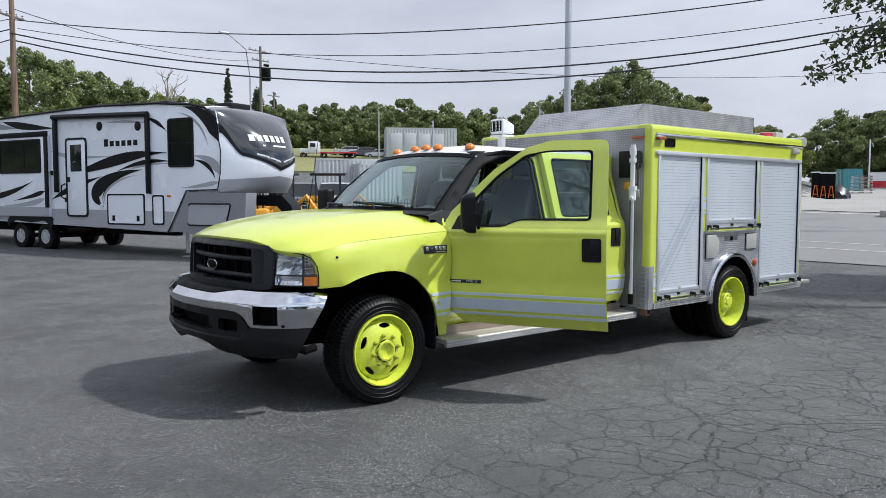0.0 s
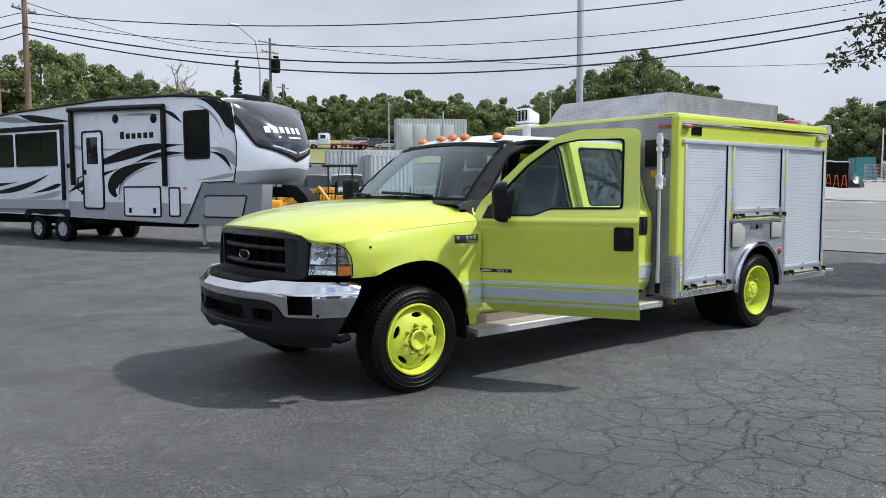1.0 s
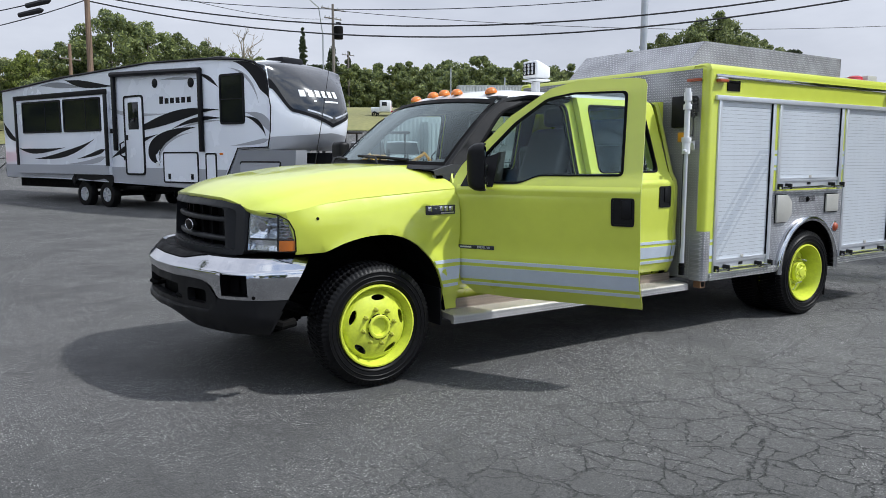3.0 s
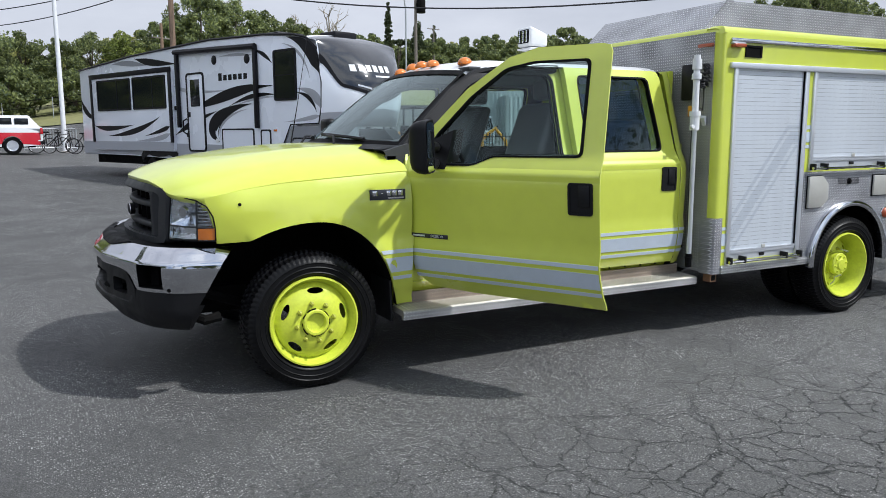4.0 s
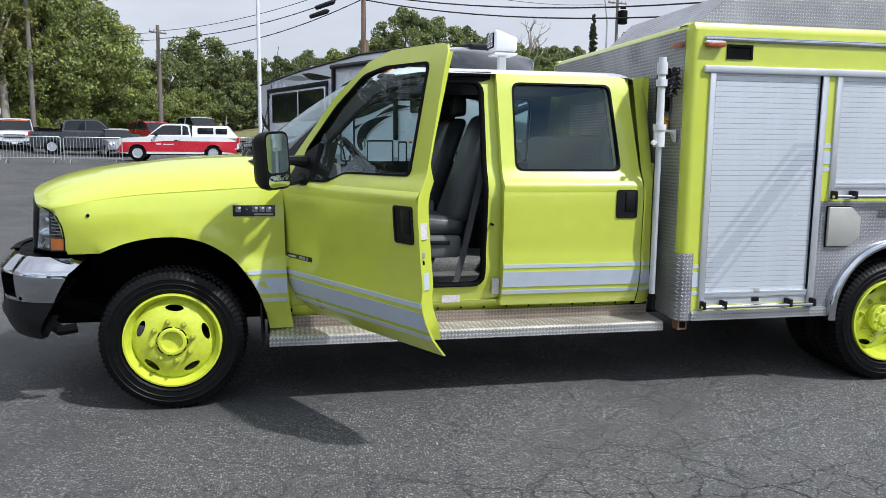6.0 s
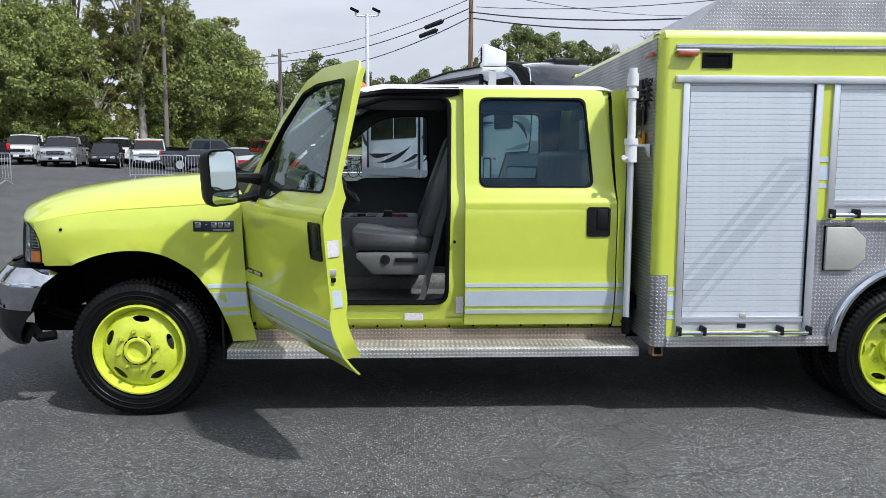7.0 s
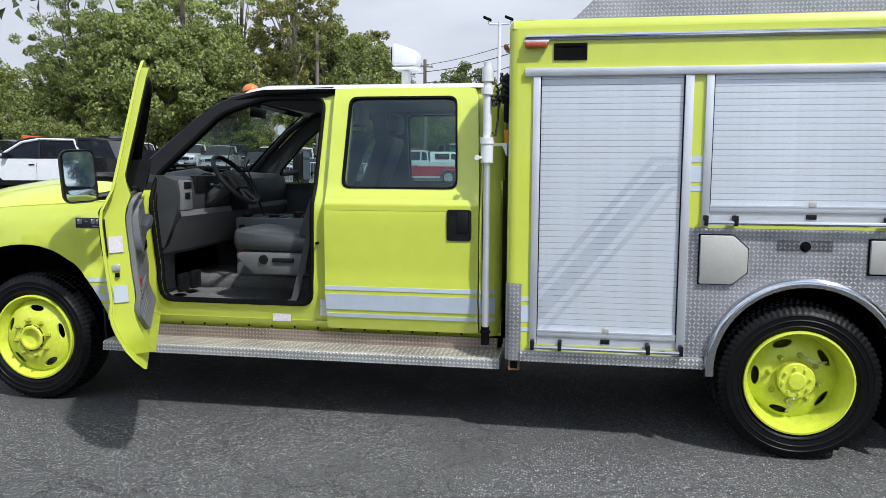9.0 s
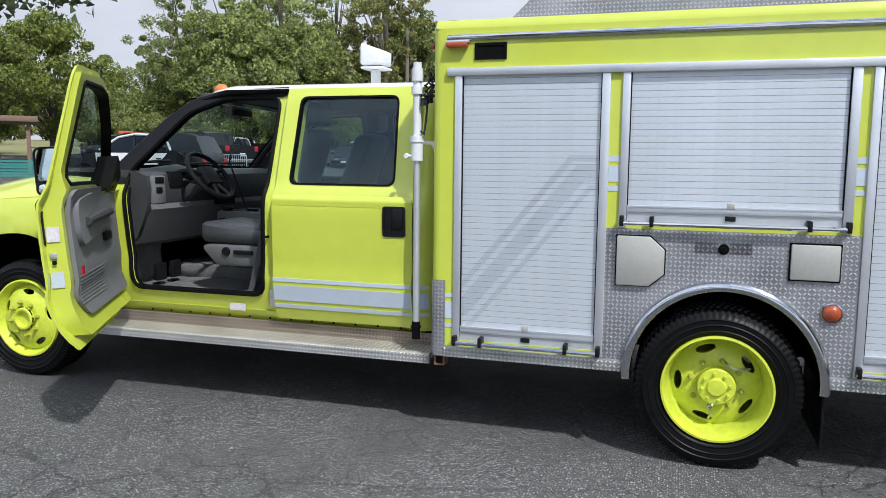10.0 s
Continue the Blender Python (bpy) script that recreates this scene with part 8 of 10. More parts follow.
def car(name, kind, paint, label, at, group="", two_tone=None, shell=False, door_paint=None, rack=False):
    low, top, axles, L, W, R = car_profile(kind)
    ob = thing(name, label, "car" if kind in ("suv", "car") else "pickup truck", group, at)

    def cut(poly):
        """The lower outline with the wheel arches cut in."""
        out = [p for p in poly]
        base = [(L - 0.12, 0.38)]
        for ax in axles[::-1]:
            base += [(ax + R * 1.12 * math.cos(radians(a)), R + R * 1.12 * math.sin(radians(a))) for a in (-5, 20, 45, 70, 90, 110, 135, 160, 185)]
        return out[:-1] + base + [(0.12, 0.38)]

    def bulge(x, z, y, s):
        t = min(1.0, abs(x - L / 2) / (L / 2))
        return y + s * (0.16 * t ** 6 + 0.05 * max(0.0, (z - 0.75)) ** 1.0 + 0.04 * max(0.0, 0.6 - z))

    lo = cut(low)
    for s, y0 in ((1, 0.0), (-1, W)):
        bm = bmesh.new()
        panel(bm, lo, [], lambda x, z: (x, bulge(x, z, y0, s), z), lambda x, z: (x, bulge(x, z, y0, s) + 0.05 * s, z), 0.25)
        part("body_side", bm, paint, ob)
        if two_tone:
            bm = bmesh.new()
            panel(bm, [(0.04, 0.50), (0.13, 0.385), (axles[0] - R * 1.1, 0.385)] + [(axles[0] + R * 1.12 * math.cos(radians(a)), R + R * 1.12 * math.sin(radians(a))) for a in (170, 135, 110, 90, 70, 45, 10)]
                  + [(axles[1] + R * 1.12 * math.cos(radians(a)), R + R * 1.12 * math.sin(radians(a))) for a in (170, 135, 110, 90, 70, 45, 10)] + [(L - 0.13, 0.385), (L - 0.04, 0.50), (L - 0.04, 0.90), (2.2, 0.92), (1.45, 0.86), (0.3, 0.84)], [],
                  lambda x, z: (x, bulge(x, z, y0, s) - 0.008 * s, z), None, 0.25)
            part("lower_colour", bm, two_tone, ob, "red lower half")
        if door_paint:
            bm = bmesh.new()
            panel(bm, [(1.55, 0.48), (3.35, 0.48), (3.45, 0.8), (3.75, 1.12), (1.35, 1.12), (1.42, 0.6)], [], lambda x, z: (x, bulge(x, z, y0, s) - 0.006 * s, z), None, 0.3)
            part("door_skin", bm, door_paint, ob, "white door skins")
        # shut lines and handles
        xs = {"pickup": (1.55, 2.75), "crew": (1.65, 2.85, 3.95), "suv": (1.45, 2.55, 3.6), "car": (1.35, 2.4, 3.35)}[kind]
        for x in xs:
            part("shut_line", tube(bmesh.new(), [(x, bulge(x, z, y0, s) - 0.003 * s, z) for z in (0.48, 0.8, 1.0)], 0.008, 4), SATIN_BLACK, ob)
        for x in xs[1:]:
            ya, yb = sorted((bulge(x, 0.95, y0, s) - 0.03 * s, bulge(x, 0.95, y0, s)))
            part("door_handle", boxes(((x - 0.22, ya, 0.93), (x - 0.06, yb, 0.965))), SATIN_BLACK, ob)
        bm = bmesh.new()
        tx = top[0][0] + 0.38
        box(bm, (tx, min(y0 - 0.18 * s, y0 + 0.04 * s), top[0][1] + 0.04), (tx + 0.10, max(y0 - 0.18 * s, y0 + 0.04 * s), top[0][1] + 0.18), 0.02)
        part("mirror", bm, BLACK_PLASTIC, ob)
    # top skin of the lower body: nose, bonnet, deck, tail
    bm = bmesh.new()
    run = low
    rows = []
    for x, z in run:
        rows.append([(x, bulge(x, z, 0.0, 1) + (W - 2 * (bulge(x, z, 0.0, 1))) * j / 6, z + 0.03 * math.sin(math.pi * j / 6) * (1 if 0.9 < z else 0)) for j in range(7)])
    if kind in ("pickup", "crew"):
        bed = [i for i, p in enumerate(run) if p[0] > 3.2][0]
        x0 = run[bed][0] + 0.06
        quads(bm, rows[:bed + 1])
        quads(bm, rows[-3:])
        box(bm, (x0, 0.10, 0.55), (L - 0.08, W - 0.10, 0.60))
        box(bm, (L - 0.10, 0.08, 0.55), (L - 0.03, W - 0.08, 1.12))
        for y in (0.06, W - 0.14):
            box(bm, (x0, y, 1.04), (L - 0.05, y + 0.08, 1.13), 0.02)
    else:
        quads(bm, rows)
    part("body_top", bm, paint, ob)
    # greenhouse: painted pillars and roof with dark glass set in
    tp = top
    inn = 0.13

    def gh(x, z, side):
        k = (z - tp[0][1]) / (tp[2][1] - tp[0][1])
        y = 0.07 + inn * max(0.0, k)
        return (x, y if side > 0 else W - y, z)

    cx = sum(p[0] for p in tp) / len(tp)
    cz = (tp[0][1] + tp[2][1]) / 2
    pane_poly = [(cx + (x - cx) * 0.90, cz + 0.01 + (z - cz) * 0.76) for x, z in tp]
    for s in (1, -1):
        bm = bmesh.new()
        panel(bm, tp, [pane_poly], lambda x, z: gh(x, z, s), None, 0.3)
        part("window_frame", bm, paint, ob)
        bm = bmesh.new()
        panel(bm, pane_poly, [], lambda x, z: (gh(x, z, s)[0], gh(x, z, s)[1] + 0.02 * s, z), None, 0.3)
        part("side_glass", bm, FAR_GLASS, ob)
        if door_paint and kind == "suv":
            arch = [pane_poly[0], pane_poly[1], (2.6, pane_poly[2][1] + 0.02), (3.60, pane_poly[2][1]), (3.82, pane_poly[0][1])]
            part("door_frame", tube(bmesh.new(), [gh(x, z, s) for x, z in arch], 0.04, 6), door_paint, ob, "white upper door frame")
        for x in ({"pickup": (2.85,), "crew": (2.85,), "suv": (2.6, 3.7), "car": (2.4, 3.4)}[kind]):
            part("door_pillar", tube(bmesh.new(), [gh(x, tp[0][1], s), gh(x, tp[2][1], s)], 0.035, 6), CAR_BLACK if kind == "suv" else paint, ob)
    bm = bmesh.new()
    quads(bm, [[(x, gh(x, z, 1)[1] + (W - 2 * gh(x, z, 1)[1]) * j / 6, z + 0.035 * math.sin(math.pi * j / 6)) for j in range(7)] for x, z in tp[1:-1]])
    part("roof", bm, paint, ob)
    for (a, b), nm in (((tp[0], tp[1]), "windscreen"), ((tp[-2], tp[-1]), "rear_screen")):
        bm = bmesh.new()
        quads(bm, [[(x, gh(x, z, 1)[1] + 0.03 + (W - 2 * gh(x, z, 1)[1] - 0.06) * j / 6, z + 0.02 * math.sin(math.pi * j / 6)) for j in range(7)] for x, z in (a, b)])
        part(nm, bm, FAR_GLASS, ob)
    if shell:
        bm = bmesh.new()
        ring = [(0.12, 0.0), (0.20, 0.40), (0.26, 0.47), (0.36, 0.50), (W - 0.36, 0.50), (W - 0.26, 0.47), (W - 0.20, 0.40), (W - 0.12, 0.0)]
        vs = quads(bm, [[(x + back * h / 0.5, y, 1.12 + h) for y, h in ring] for x, back in ((3.31, 0.0), (3.9, 0.0), (4.6, -0.05), (5.30, -0.42))])
        cap(bm, vs[0]), cap(bm, vs[-1])
        sh = part("canopy", bm, WHITE_PAINT, ob, "white fibreglass bed canopy")
        for s, y0 in ((1, 0.15), (-1, W - 0.15)):
            bm = boxes(((3.55, y0 - 0.02, 1.24), (4.25, y0 + 0.02, 1.52), 0.01), ((4.35, y0 - 0.02, 1.24), (4.86, y0 + 0.02, 1.50), 0.01))
            part("canopy_glass", bm, FAR_GLASS, sh)
    if rack:
        bm = boxes(((2.0, 0.3, 1.70), (2.2, W - 0.3, 1.82), 0.02))
        part("light_bar", bm, ORANGE, ob)
    # nose and tail
    truckish = kind in ("crew", "pickup")
    bm = bmesh.new()
    rows = []
    for j in range(9):
        q = j / 4 - 1
        x = -0.07 + 0.16 * abs(q) ** 3
        y = W / 2 + (W / 2 - 0.06) * q
        rows.append([(x + 0.10, y, 0.36), (x, y, 0.40), (x - 0.02, y, 0.50), (x, y, 0.60), (x + 0.10, y, 0.63)])
    quads(bm, rows)
    part("front_bumper", bm, CHROME if kind == "crew" else (paint if paint is not CAR_WHITE or not truckish else CHROME), ob, smooth=50)
    zh = low[2][1]
    part("air_intake", boxes(((-0.10, 0.55, 0.43), (-0.04, W - 0.55, 0.52), 0.01)), SATIN_BLACK, ob)
    gw = 0.46 if truckish else 0.56
    part("grille", boxes(((-0.02, gw, zh - 0.15), (0.04, W - gw, zh + 0.05), 0.03)), SATIN_BLACK, ob)
    ring = rounded(rect(gw, zh - 0.15, W - gw, zh + 0.05), 0.05, 3)
    part("grille_surround", tube(bmesh.new(), [(-0.03, y, z) for y, z in ring + ring[:1]], 0.014, 5, False), CHROME, ob)
    for k in range(2):
        part("grille_bar", boxes(((-0.035, gw + 0.03, zh - 0.095 + 0.07 * k), (-0.005, W - gw - 0.03, zh - 0.075 + 0.07 * k), 0.005)), CHROME, ob)
    for y0, y1, side in ((0.10, gw - 0.04, 1), (W - gw + 0.04, W - 0.10, -1)):
        bm = bmesh.new()
        rows = []
        for j in range(5):
            f = j / 4
            out = 1 - f if side > 0 else f
            x = -0.022 + 0.14 * out ** 2.2
            y = y0 + (y1 - y0) * f
            rows.append([(x + 0.08, y, zh - 0.12), (x, y, zh - 0.11), (x - 0.012, y, zh - 0.04), (x + 0.004, y, zh + 0.04 + 0.03 * out), (x + 0.09, y, zh + 0.06 + 0.03 * out)])
        quads(bm, rows)
        lamp = part("headlamp", bm, FAR_LAMP, ob, smooth=60)
        part("bulb", tube(bmesh.new(), [(-0.030, (y0 + y1) / 2, zh - 0.03), (-0.012, (y0 + y1) / 2, zh - 0.03)], 0.05, 10), REFLECTOR, lamp)
    part("front_plate", boxes(((-0.112, W / 2 - 0.15, 0.44), (-0.092, W / 2 + 0.15, 0.56), 0.004)), WHITE_PLASTIC, ob)
    part("bonnet_line", tube(bmesh.new(), [(0.10 + 0.02 * abs(q), W / 2 + (W / 2 - 0.16) * q, zh + 0.115) for q in (-1, -0.5, 0, 0.5, 1)], 0.008, 4), SATIN_BLACK, ob)
    for y0, y1 in ((0.05, 0.25), (W - 0.25, W - 0.05)):
        part("tail_lamp", boxes(((L - 0.10, y0, low[-3][1] - 0.28), (L + 0.005, y1, low[-3][1] - 0.02), 0.02)), RED_LENS, ob)
    part("rear_bumper", boxes(((L - 0.12, 0.08, 0.42), (L + 0.07, W - 0.08, 0.60), 0.04)), CHROME if kind == "crew" else BLACK_PLASTIC, ob)
    part("number_plate", boxes(((L + 0.006, W / 2 - 0.15, 0.72), (L + 0.016, W / 2 + 0.15, 0.87))), WHITE_PLASTIC, ob)
    part("underside", boxes(((0.3, 0.2, 0.28), (L - 0.3, W - 0.2, 0.5))), CHASSIS, ob)
    part("seats", boxes(((2.0, 0.3, 0.7), (2.5, W - 0.3, tp[0][1] + 0.1), 0.05)), INTERIOR_DARK, ob)
    for ax in axles:
        for y0, rz in ((0.06, 0), (W - 0.06, 180)):
            w = part("wheel", CAR_TYRE, None, ob, at=pose(ax, y0, R, 0, 17 * ax, rz) @ Matrix.Diagonal((R, R * 0.95, R, 1)))
            part("rim", CAR_RIM, None, w)
    return ob


def parked(x, y, turn, sink=0.0):
    return pose(x, y, ground_z(x, y) + 0.01 - sink, 0, 0, turn)


# turn 0: nose to -x
red = car("pickup_truck", "pickup", CAR_WHITE, "white over red small pickup with white bed canopy", parked(-6.62, 31.6, 1) @ Matrix.Scale(0.97, 4), two_tone=CAR_RED, shell=True)
bm = boxes(((1.75, -0.005, 0.68), (1.95, 0.012, 0.80)), ((2.05, -0.005, 0.74), (2.5, 0.012, 0.78)), ((2.05, -0.005, 0.68), (2.4, 0.012, 0.71)))
part("sign_bars", bm, WHITE_PLASTIC, red, "plain white sign bars on the door")
car("pickup_truck", "crew", CAR_GREY, "dark grey crew-cab pickup behind the crowd barriers", parked(-7.6, 44.2, 186))
car("suv", "suv", CAR_BLACK, "black sport utility car with white doors", parked(-16.7, 17.9, 12) @ Matrix.Scale(1.09, 4), door_paint=CAR_WHITE, rack=True)
car("suv", "suv", CAR_BLACK, "black sport utility car behind its white-doored twin", parked(-18.2, 20.6, 12), rack=True)
car("pickup_truck", "crew", CAR_BLACK, "black pickup seen from its tailgate", parked(-21.4, 29.4, -20))
row = [(-16.1, 37.2, 62, "pickup", CAR_SILVER), (-14.7, 39.8, 64, "car", CAR_BLACK), (-13.3, 43.4, 64, "crew", CAR_WHITE), (-18.8, 44.8, 62, "suv", CAR_GREY), (-10.9, 47.6, 66, "suv", CAR_WHITE),
       (-7.2, 40.9, 70, "car", CAR_SILVER), (-18.9, 38.8, 62, "pickup", CAR_WHITE), (-22.0, 36.8, 60, "suv", CAR_WHITE), (-16.5, 46.4, 64, "suv", CAR_WHITE),
       (-24.8, 36.0, 55, "crew", CAR_WHITE), (-27.5, 33.0, 50, "suv", CAR_GREY), (-6.0, 50.0, 80, "suv", CAR_RED), (-3.0, 51.0, 84, "crew", CAR_SILVER)]
names = {CAR_SILVER: "silver", CAR_BLACK: "black", CAR_WHITE: "white", CAR_GREY: "dark grey", CAR_RED: "dark red"}
kinds = {"crew": "crew-cab pickup", "pickup": "small pickup", "car": "small car", "suv": "sport utility car"}
for i, (x, y, turn, kind, paint) in enumerate(row):
    car("pickup_truck" if kind in ("crew", "pickup") else ("suv" if kind == "suv" else "car"), kind, paint, names[paint] + " " + kinds[kind] + " parked in the row by the trees", parked(x, y, turn + 42), "row of parked cars", rack=(i == 2))

# ---- trees ----
def leaf_mesh(name, centres, size, mat, rng, out=None, droop=0.3):
    """Small leaf sprays, each a separate island, as one mesh."""
    n = len(centres)
    nrm = rng.normal(size=(n, 3))
    if out is not None:
        nrm = nrm * 0.7 + out
    nrm /= np.linalg.norm(nrm, axis=1)[:, None] + 1e-9
    a = np.cross(nrm, rng.normal(size=(n, 3)))
    a /= np.linalg.norm(a, axis=1)[:, None] + 1e-9
    b = np.cross(nrm, a)
    s = size * rng.uniform(0.6, 1.35, size=(n, 1))
    v = np.empty((n, 3, 3))
    v[:, 0] = centres - a * s
    v[:, 1] = centres + a * s * 0.7 + b * s * 0.72 + nrm * s * 0.15
    v[:, 2] = centres + a * s * 0.8 - b * s * 0.72 - np.array([0, 0, 1.0]) * s * droop
    me = bpy.data.meshes.new(name)
    me.vertices.add(n * 3)
    me.vertices.foreach_set("co", v.reshape(-1).astype(np.float32))
    me.loops.add(n * 3)
    me.loops.foreach_set("vertex_index", np.arange(n * 3, dtype=np.int32))
    me.polygons.add(n)
    me.polygons.foreach_set("loop_start", np.arange(0, n * 3, 3, dtype=np.int32))
    me.update(calc_edges=True)
    me.materials.append(mat)
    return me


def crown_points(rng, height, base, radius, clumps, per, shape="round", gap=0.25):
    """Leaf places: clumps through a crown with an uneven outline and gaps; also the clump centres, for the limbs."""
    cs = []
    while len(cs) < clumps:
        p = rng.uniform(-1, 1, 3)
        r = np.linalg.norm(p)
        if r > 1 or r < 0.35:
            continue
        t = (p[2] + 1) / 2
        wide = {"round": (1 - abs(2 * t - 0.85) ** 2.2 * 0.55), "tall": 0.55 + 0.45 * math.sin(math.pi * min(1, t * 0.9 + 0.1)), "cone": 1.05 - t, "spread": 0.6 + 0.6 * t}[shape]
        ang = math.atan2(p[1], p[0])
        wide *= 1 + gap * math.sin(ang * 3 + rng.uniform(0, 0.6)) * 0.6
        cs.append((p[0] * radius * wide, p[1] * radius * wide, base + (height - base) * t))
    cs = np.array(cs)
    rad = radius * rng.uniform(0.11, 0.25, size=(clumps, 1)) * (0.8 if shape == "tall" and radius > 2 else 1.0)
    k = np.repeat(np.arange(clumps), per)
    d = rng.normal(size=(clumps * per, 3))
    d /= np.linalg.norm(d, axis=1)[:, None]
    d *= rng.uniform(0.25, 1.0, size=(len(d), 1)) ** 0.5
    d[:, 2] *= 0.75
    pts = cs[k] + d * rad[k]
    return pts, cs, d


def tree_kit(seed, height, base, radius, clumps, per, leaf, leaf_mat, bark, shape="round", trunk_r=0.22, lean=0.0):
    """Meshes for a tree: trunk with limbs, and crown."""
    rng = np.random.default_rng(seed)
    pts, cs, d = crown_points(rng, height, base, radius, clumps, per, shape)
    crown = leaf_mesh("crown", pts, leaf, leaf_mat, rng, d)
    bm = bmesh.new()
    top = height * 0.82
    spine = []
    for i in range(7):
        t = i / 6
        spine.append(Vector((lean * t * t * height + 0.12 * math.sin(seed + 3 * t), 0.12 * math.cos(seed * 2 + 4 * t), -0.3 + (top + 0.3) * t)))
    tube(bm, spine, [trunk_r * (1.25 if i == 0 else 1) * (1 - 0.8 * i / 6) for i in range(7)], 8)
    order = rng.permutation(len(cs))[:min(len(cs), 16)]
    for k in order:
        c = Vector(cs[k])
        t = min(0.85, max(0.18, (c.z * 0.62) / height))
        j = t * 6
        s0 = spine[int(j)].lerp(spine[min(6, int(j) + 1)], j - int(j))
        mid = s0.lerp(c, 0.5) + Vector((0, 0, 0.08 * (c - s0).length))
        r = trunk_r * (1 - 0.8 * t) * 0.55
        tube(bm, [s0, mid, c], [r, r * 0.6, r * 0.2], 5)
    trunk = finish(bm, "trunk", bark, 60)
    return trunk, crown


def plant(kit, x, y, label, size=1.0, turn=0.0, group="trees round the lot", name="tree", sink=0.0):
    ob = thing(name, label, "tree", group, pose(x, y, ground_z(x, y) - sink, 0, 0, turn) @ Matrix.Scale(size, 4))
    part("trunk", kit[0], None, ob)
    part("crown", kit[1], None, ob)
    return ob


def near_far(*spec):
    """The same tree twice: fine leaves for the nearer ones, coarser for those far off."""
    seed, height, base, radius, clumps, per, leaf, leaf_mat, bark, *rest = spec
    fine = tree_kit(seed, height, base, radius, int(clumps * 1.6), int(per * 2.7), leaf * 0.43, leaf_mat, bark, *rest)
    far_mat = {LEAF_OAK: LEAF_FAR, LEAF_BLUE: LEAF_FAR, LEAF_BRIGHT: LEAF_MID}.get(leaf_mat, leaf_mat)
    return (*fine, tree_kit(seed, height, base, radius, clumps, int(per * 1.8), leaf * 0.66, far_mat, bark, *rest))


OAK_A = near_far(1, 13.0, 2.6, 5.6, 90, 75, 0.30, LEAF_OAK, BARK, "round", 0.32)
OAK_B = near_far(2, 11.0, 1.6, 5.2, 85, 75, 0.28, LEAF_BLUE, BARK, "round", 0.28)
TALL_A = near_far(3, 19.0, 4.0, 5.0, 72, 70, 0.30, LEAF_BLUE, BARK, "tall", 0.36, 0.01)
TALL_B = near_far(4, 17.5, 3.6, 4.3, 66, 70, 0.30, LEAF_OLIVE, BARK_PALE, "tall", 0.34)
ELM = near_far(5, 10.5, 1.8, 4.2, 80, 80, 0.26, LEAF_BRIGHT, BARK, "round", 0.24)
BUSH = near_far(6, 4.2, 0.2, 2.6, 60, 70, 0.20, LEAF_BRIGHT, BARK, "round", 0.10)
SHRUB = near_far(7, 5.2, 0.1, 3.6, 70, 70, 0.24, LEAF_OAK, BARK, "round", 0.12)
SYCAMORE = near_far(8, 20.0, 4.2, 3.4, 95, 46, 0.25, LEAF_OLIVE, BARK_PALE, "tall", 0.30, 0.002)
SPARSE = near_far(12, 18.5, 5.5, 4.4, 46, 52, 0.27, LEAF_BLUE, BARK, "tall", 0.30)
CYPRESS = near_far(9, 13.0, 0.6, 0.62, 260, 24, 0.22, LEAF_DARK, BARK, "tall", 0.14)
CONIFER = near_far(10, 10.5, 0.8, 2.6, 150, 34, 0.22, LEAF_DARK, BARK, "cone", 0.18)
PALM = near_far(11, 9.0, 8.0, 1.6, 26, 50, 0.34, LEAF_DARK, BARK, "round", 0.16)


def at_bearing(az, dist, ox=0.0, oy=-4.2):
    return ox + dist * math.sin(radians(az)), oy + dist * math.cos(radians(az))


LABELS = {id(OAK_A): "broad dark green oak tree", id(OAK_B): "dense blue-green broadleaf tree", id(TALL_A): "tall dark broadleaf tree with gaps in its crown",
          id(TALL_B): "tall olive-green tree with pale trunk", id(ELM): "bright green rounded street tree by the lot", id(BUSH): "bright yellow-green shrub at the verge",
          id(SHRUB): "dark green shrub thicket by the fence", id(SPARSE): "tall thin-crowned tree with sky between its limbs", id(SYCAMORE): "tall sycamore with pale bare trunk", id(CYPRESS): "narrow dark cypress on the hill", id(CONIFER): "dark conifer on the hill", id(PALM): "palm on a tall bare trunk"}
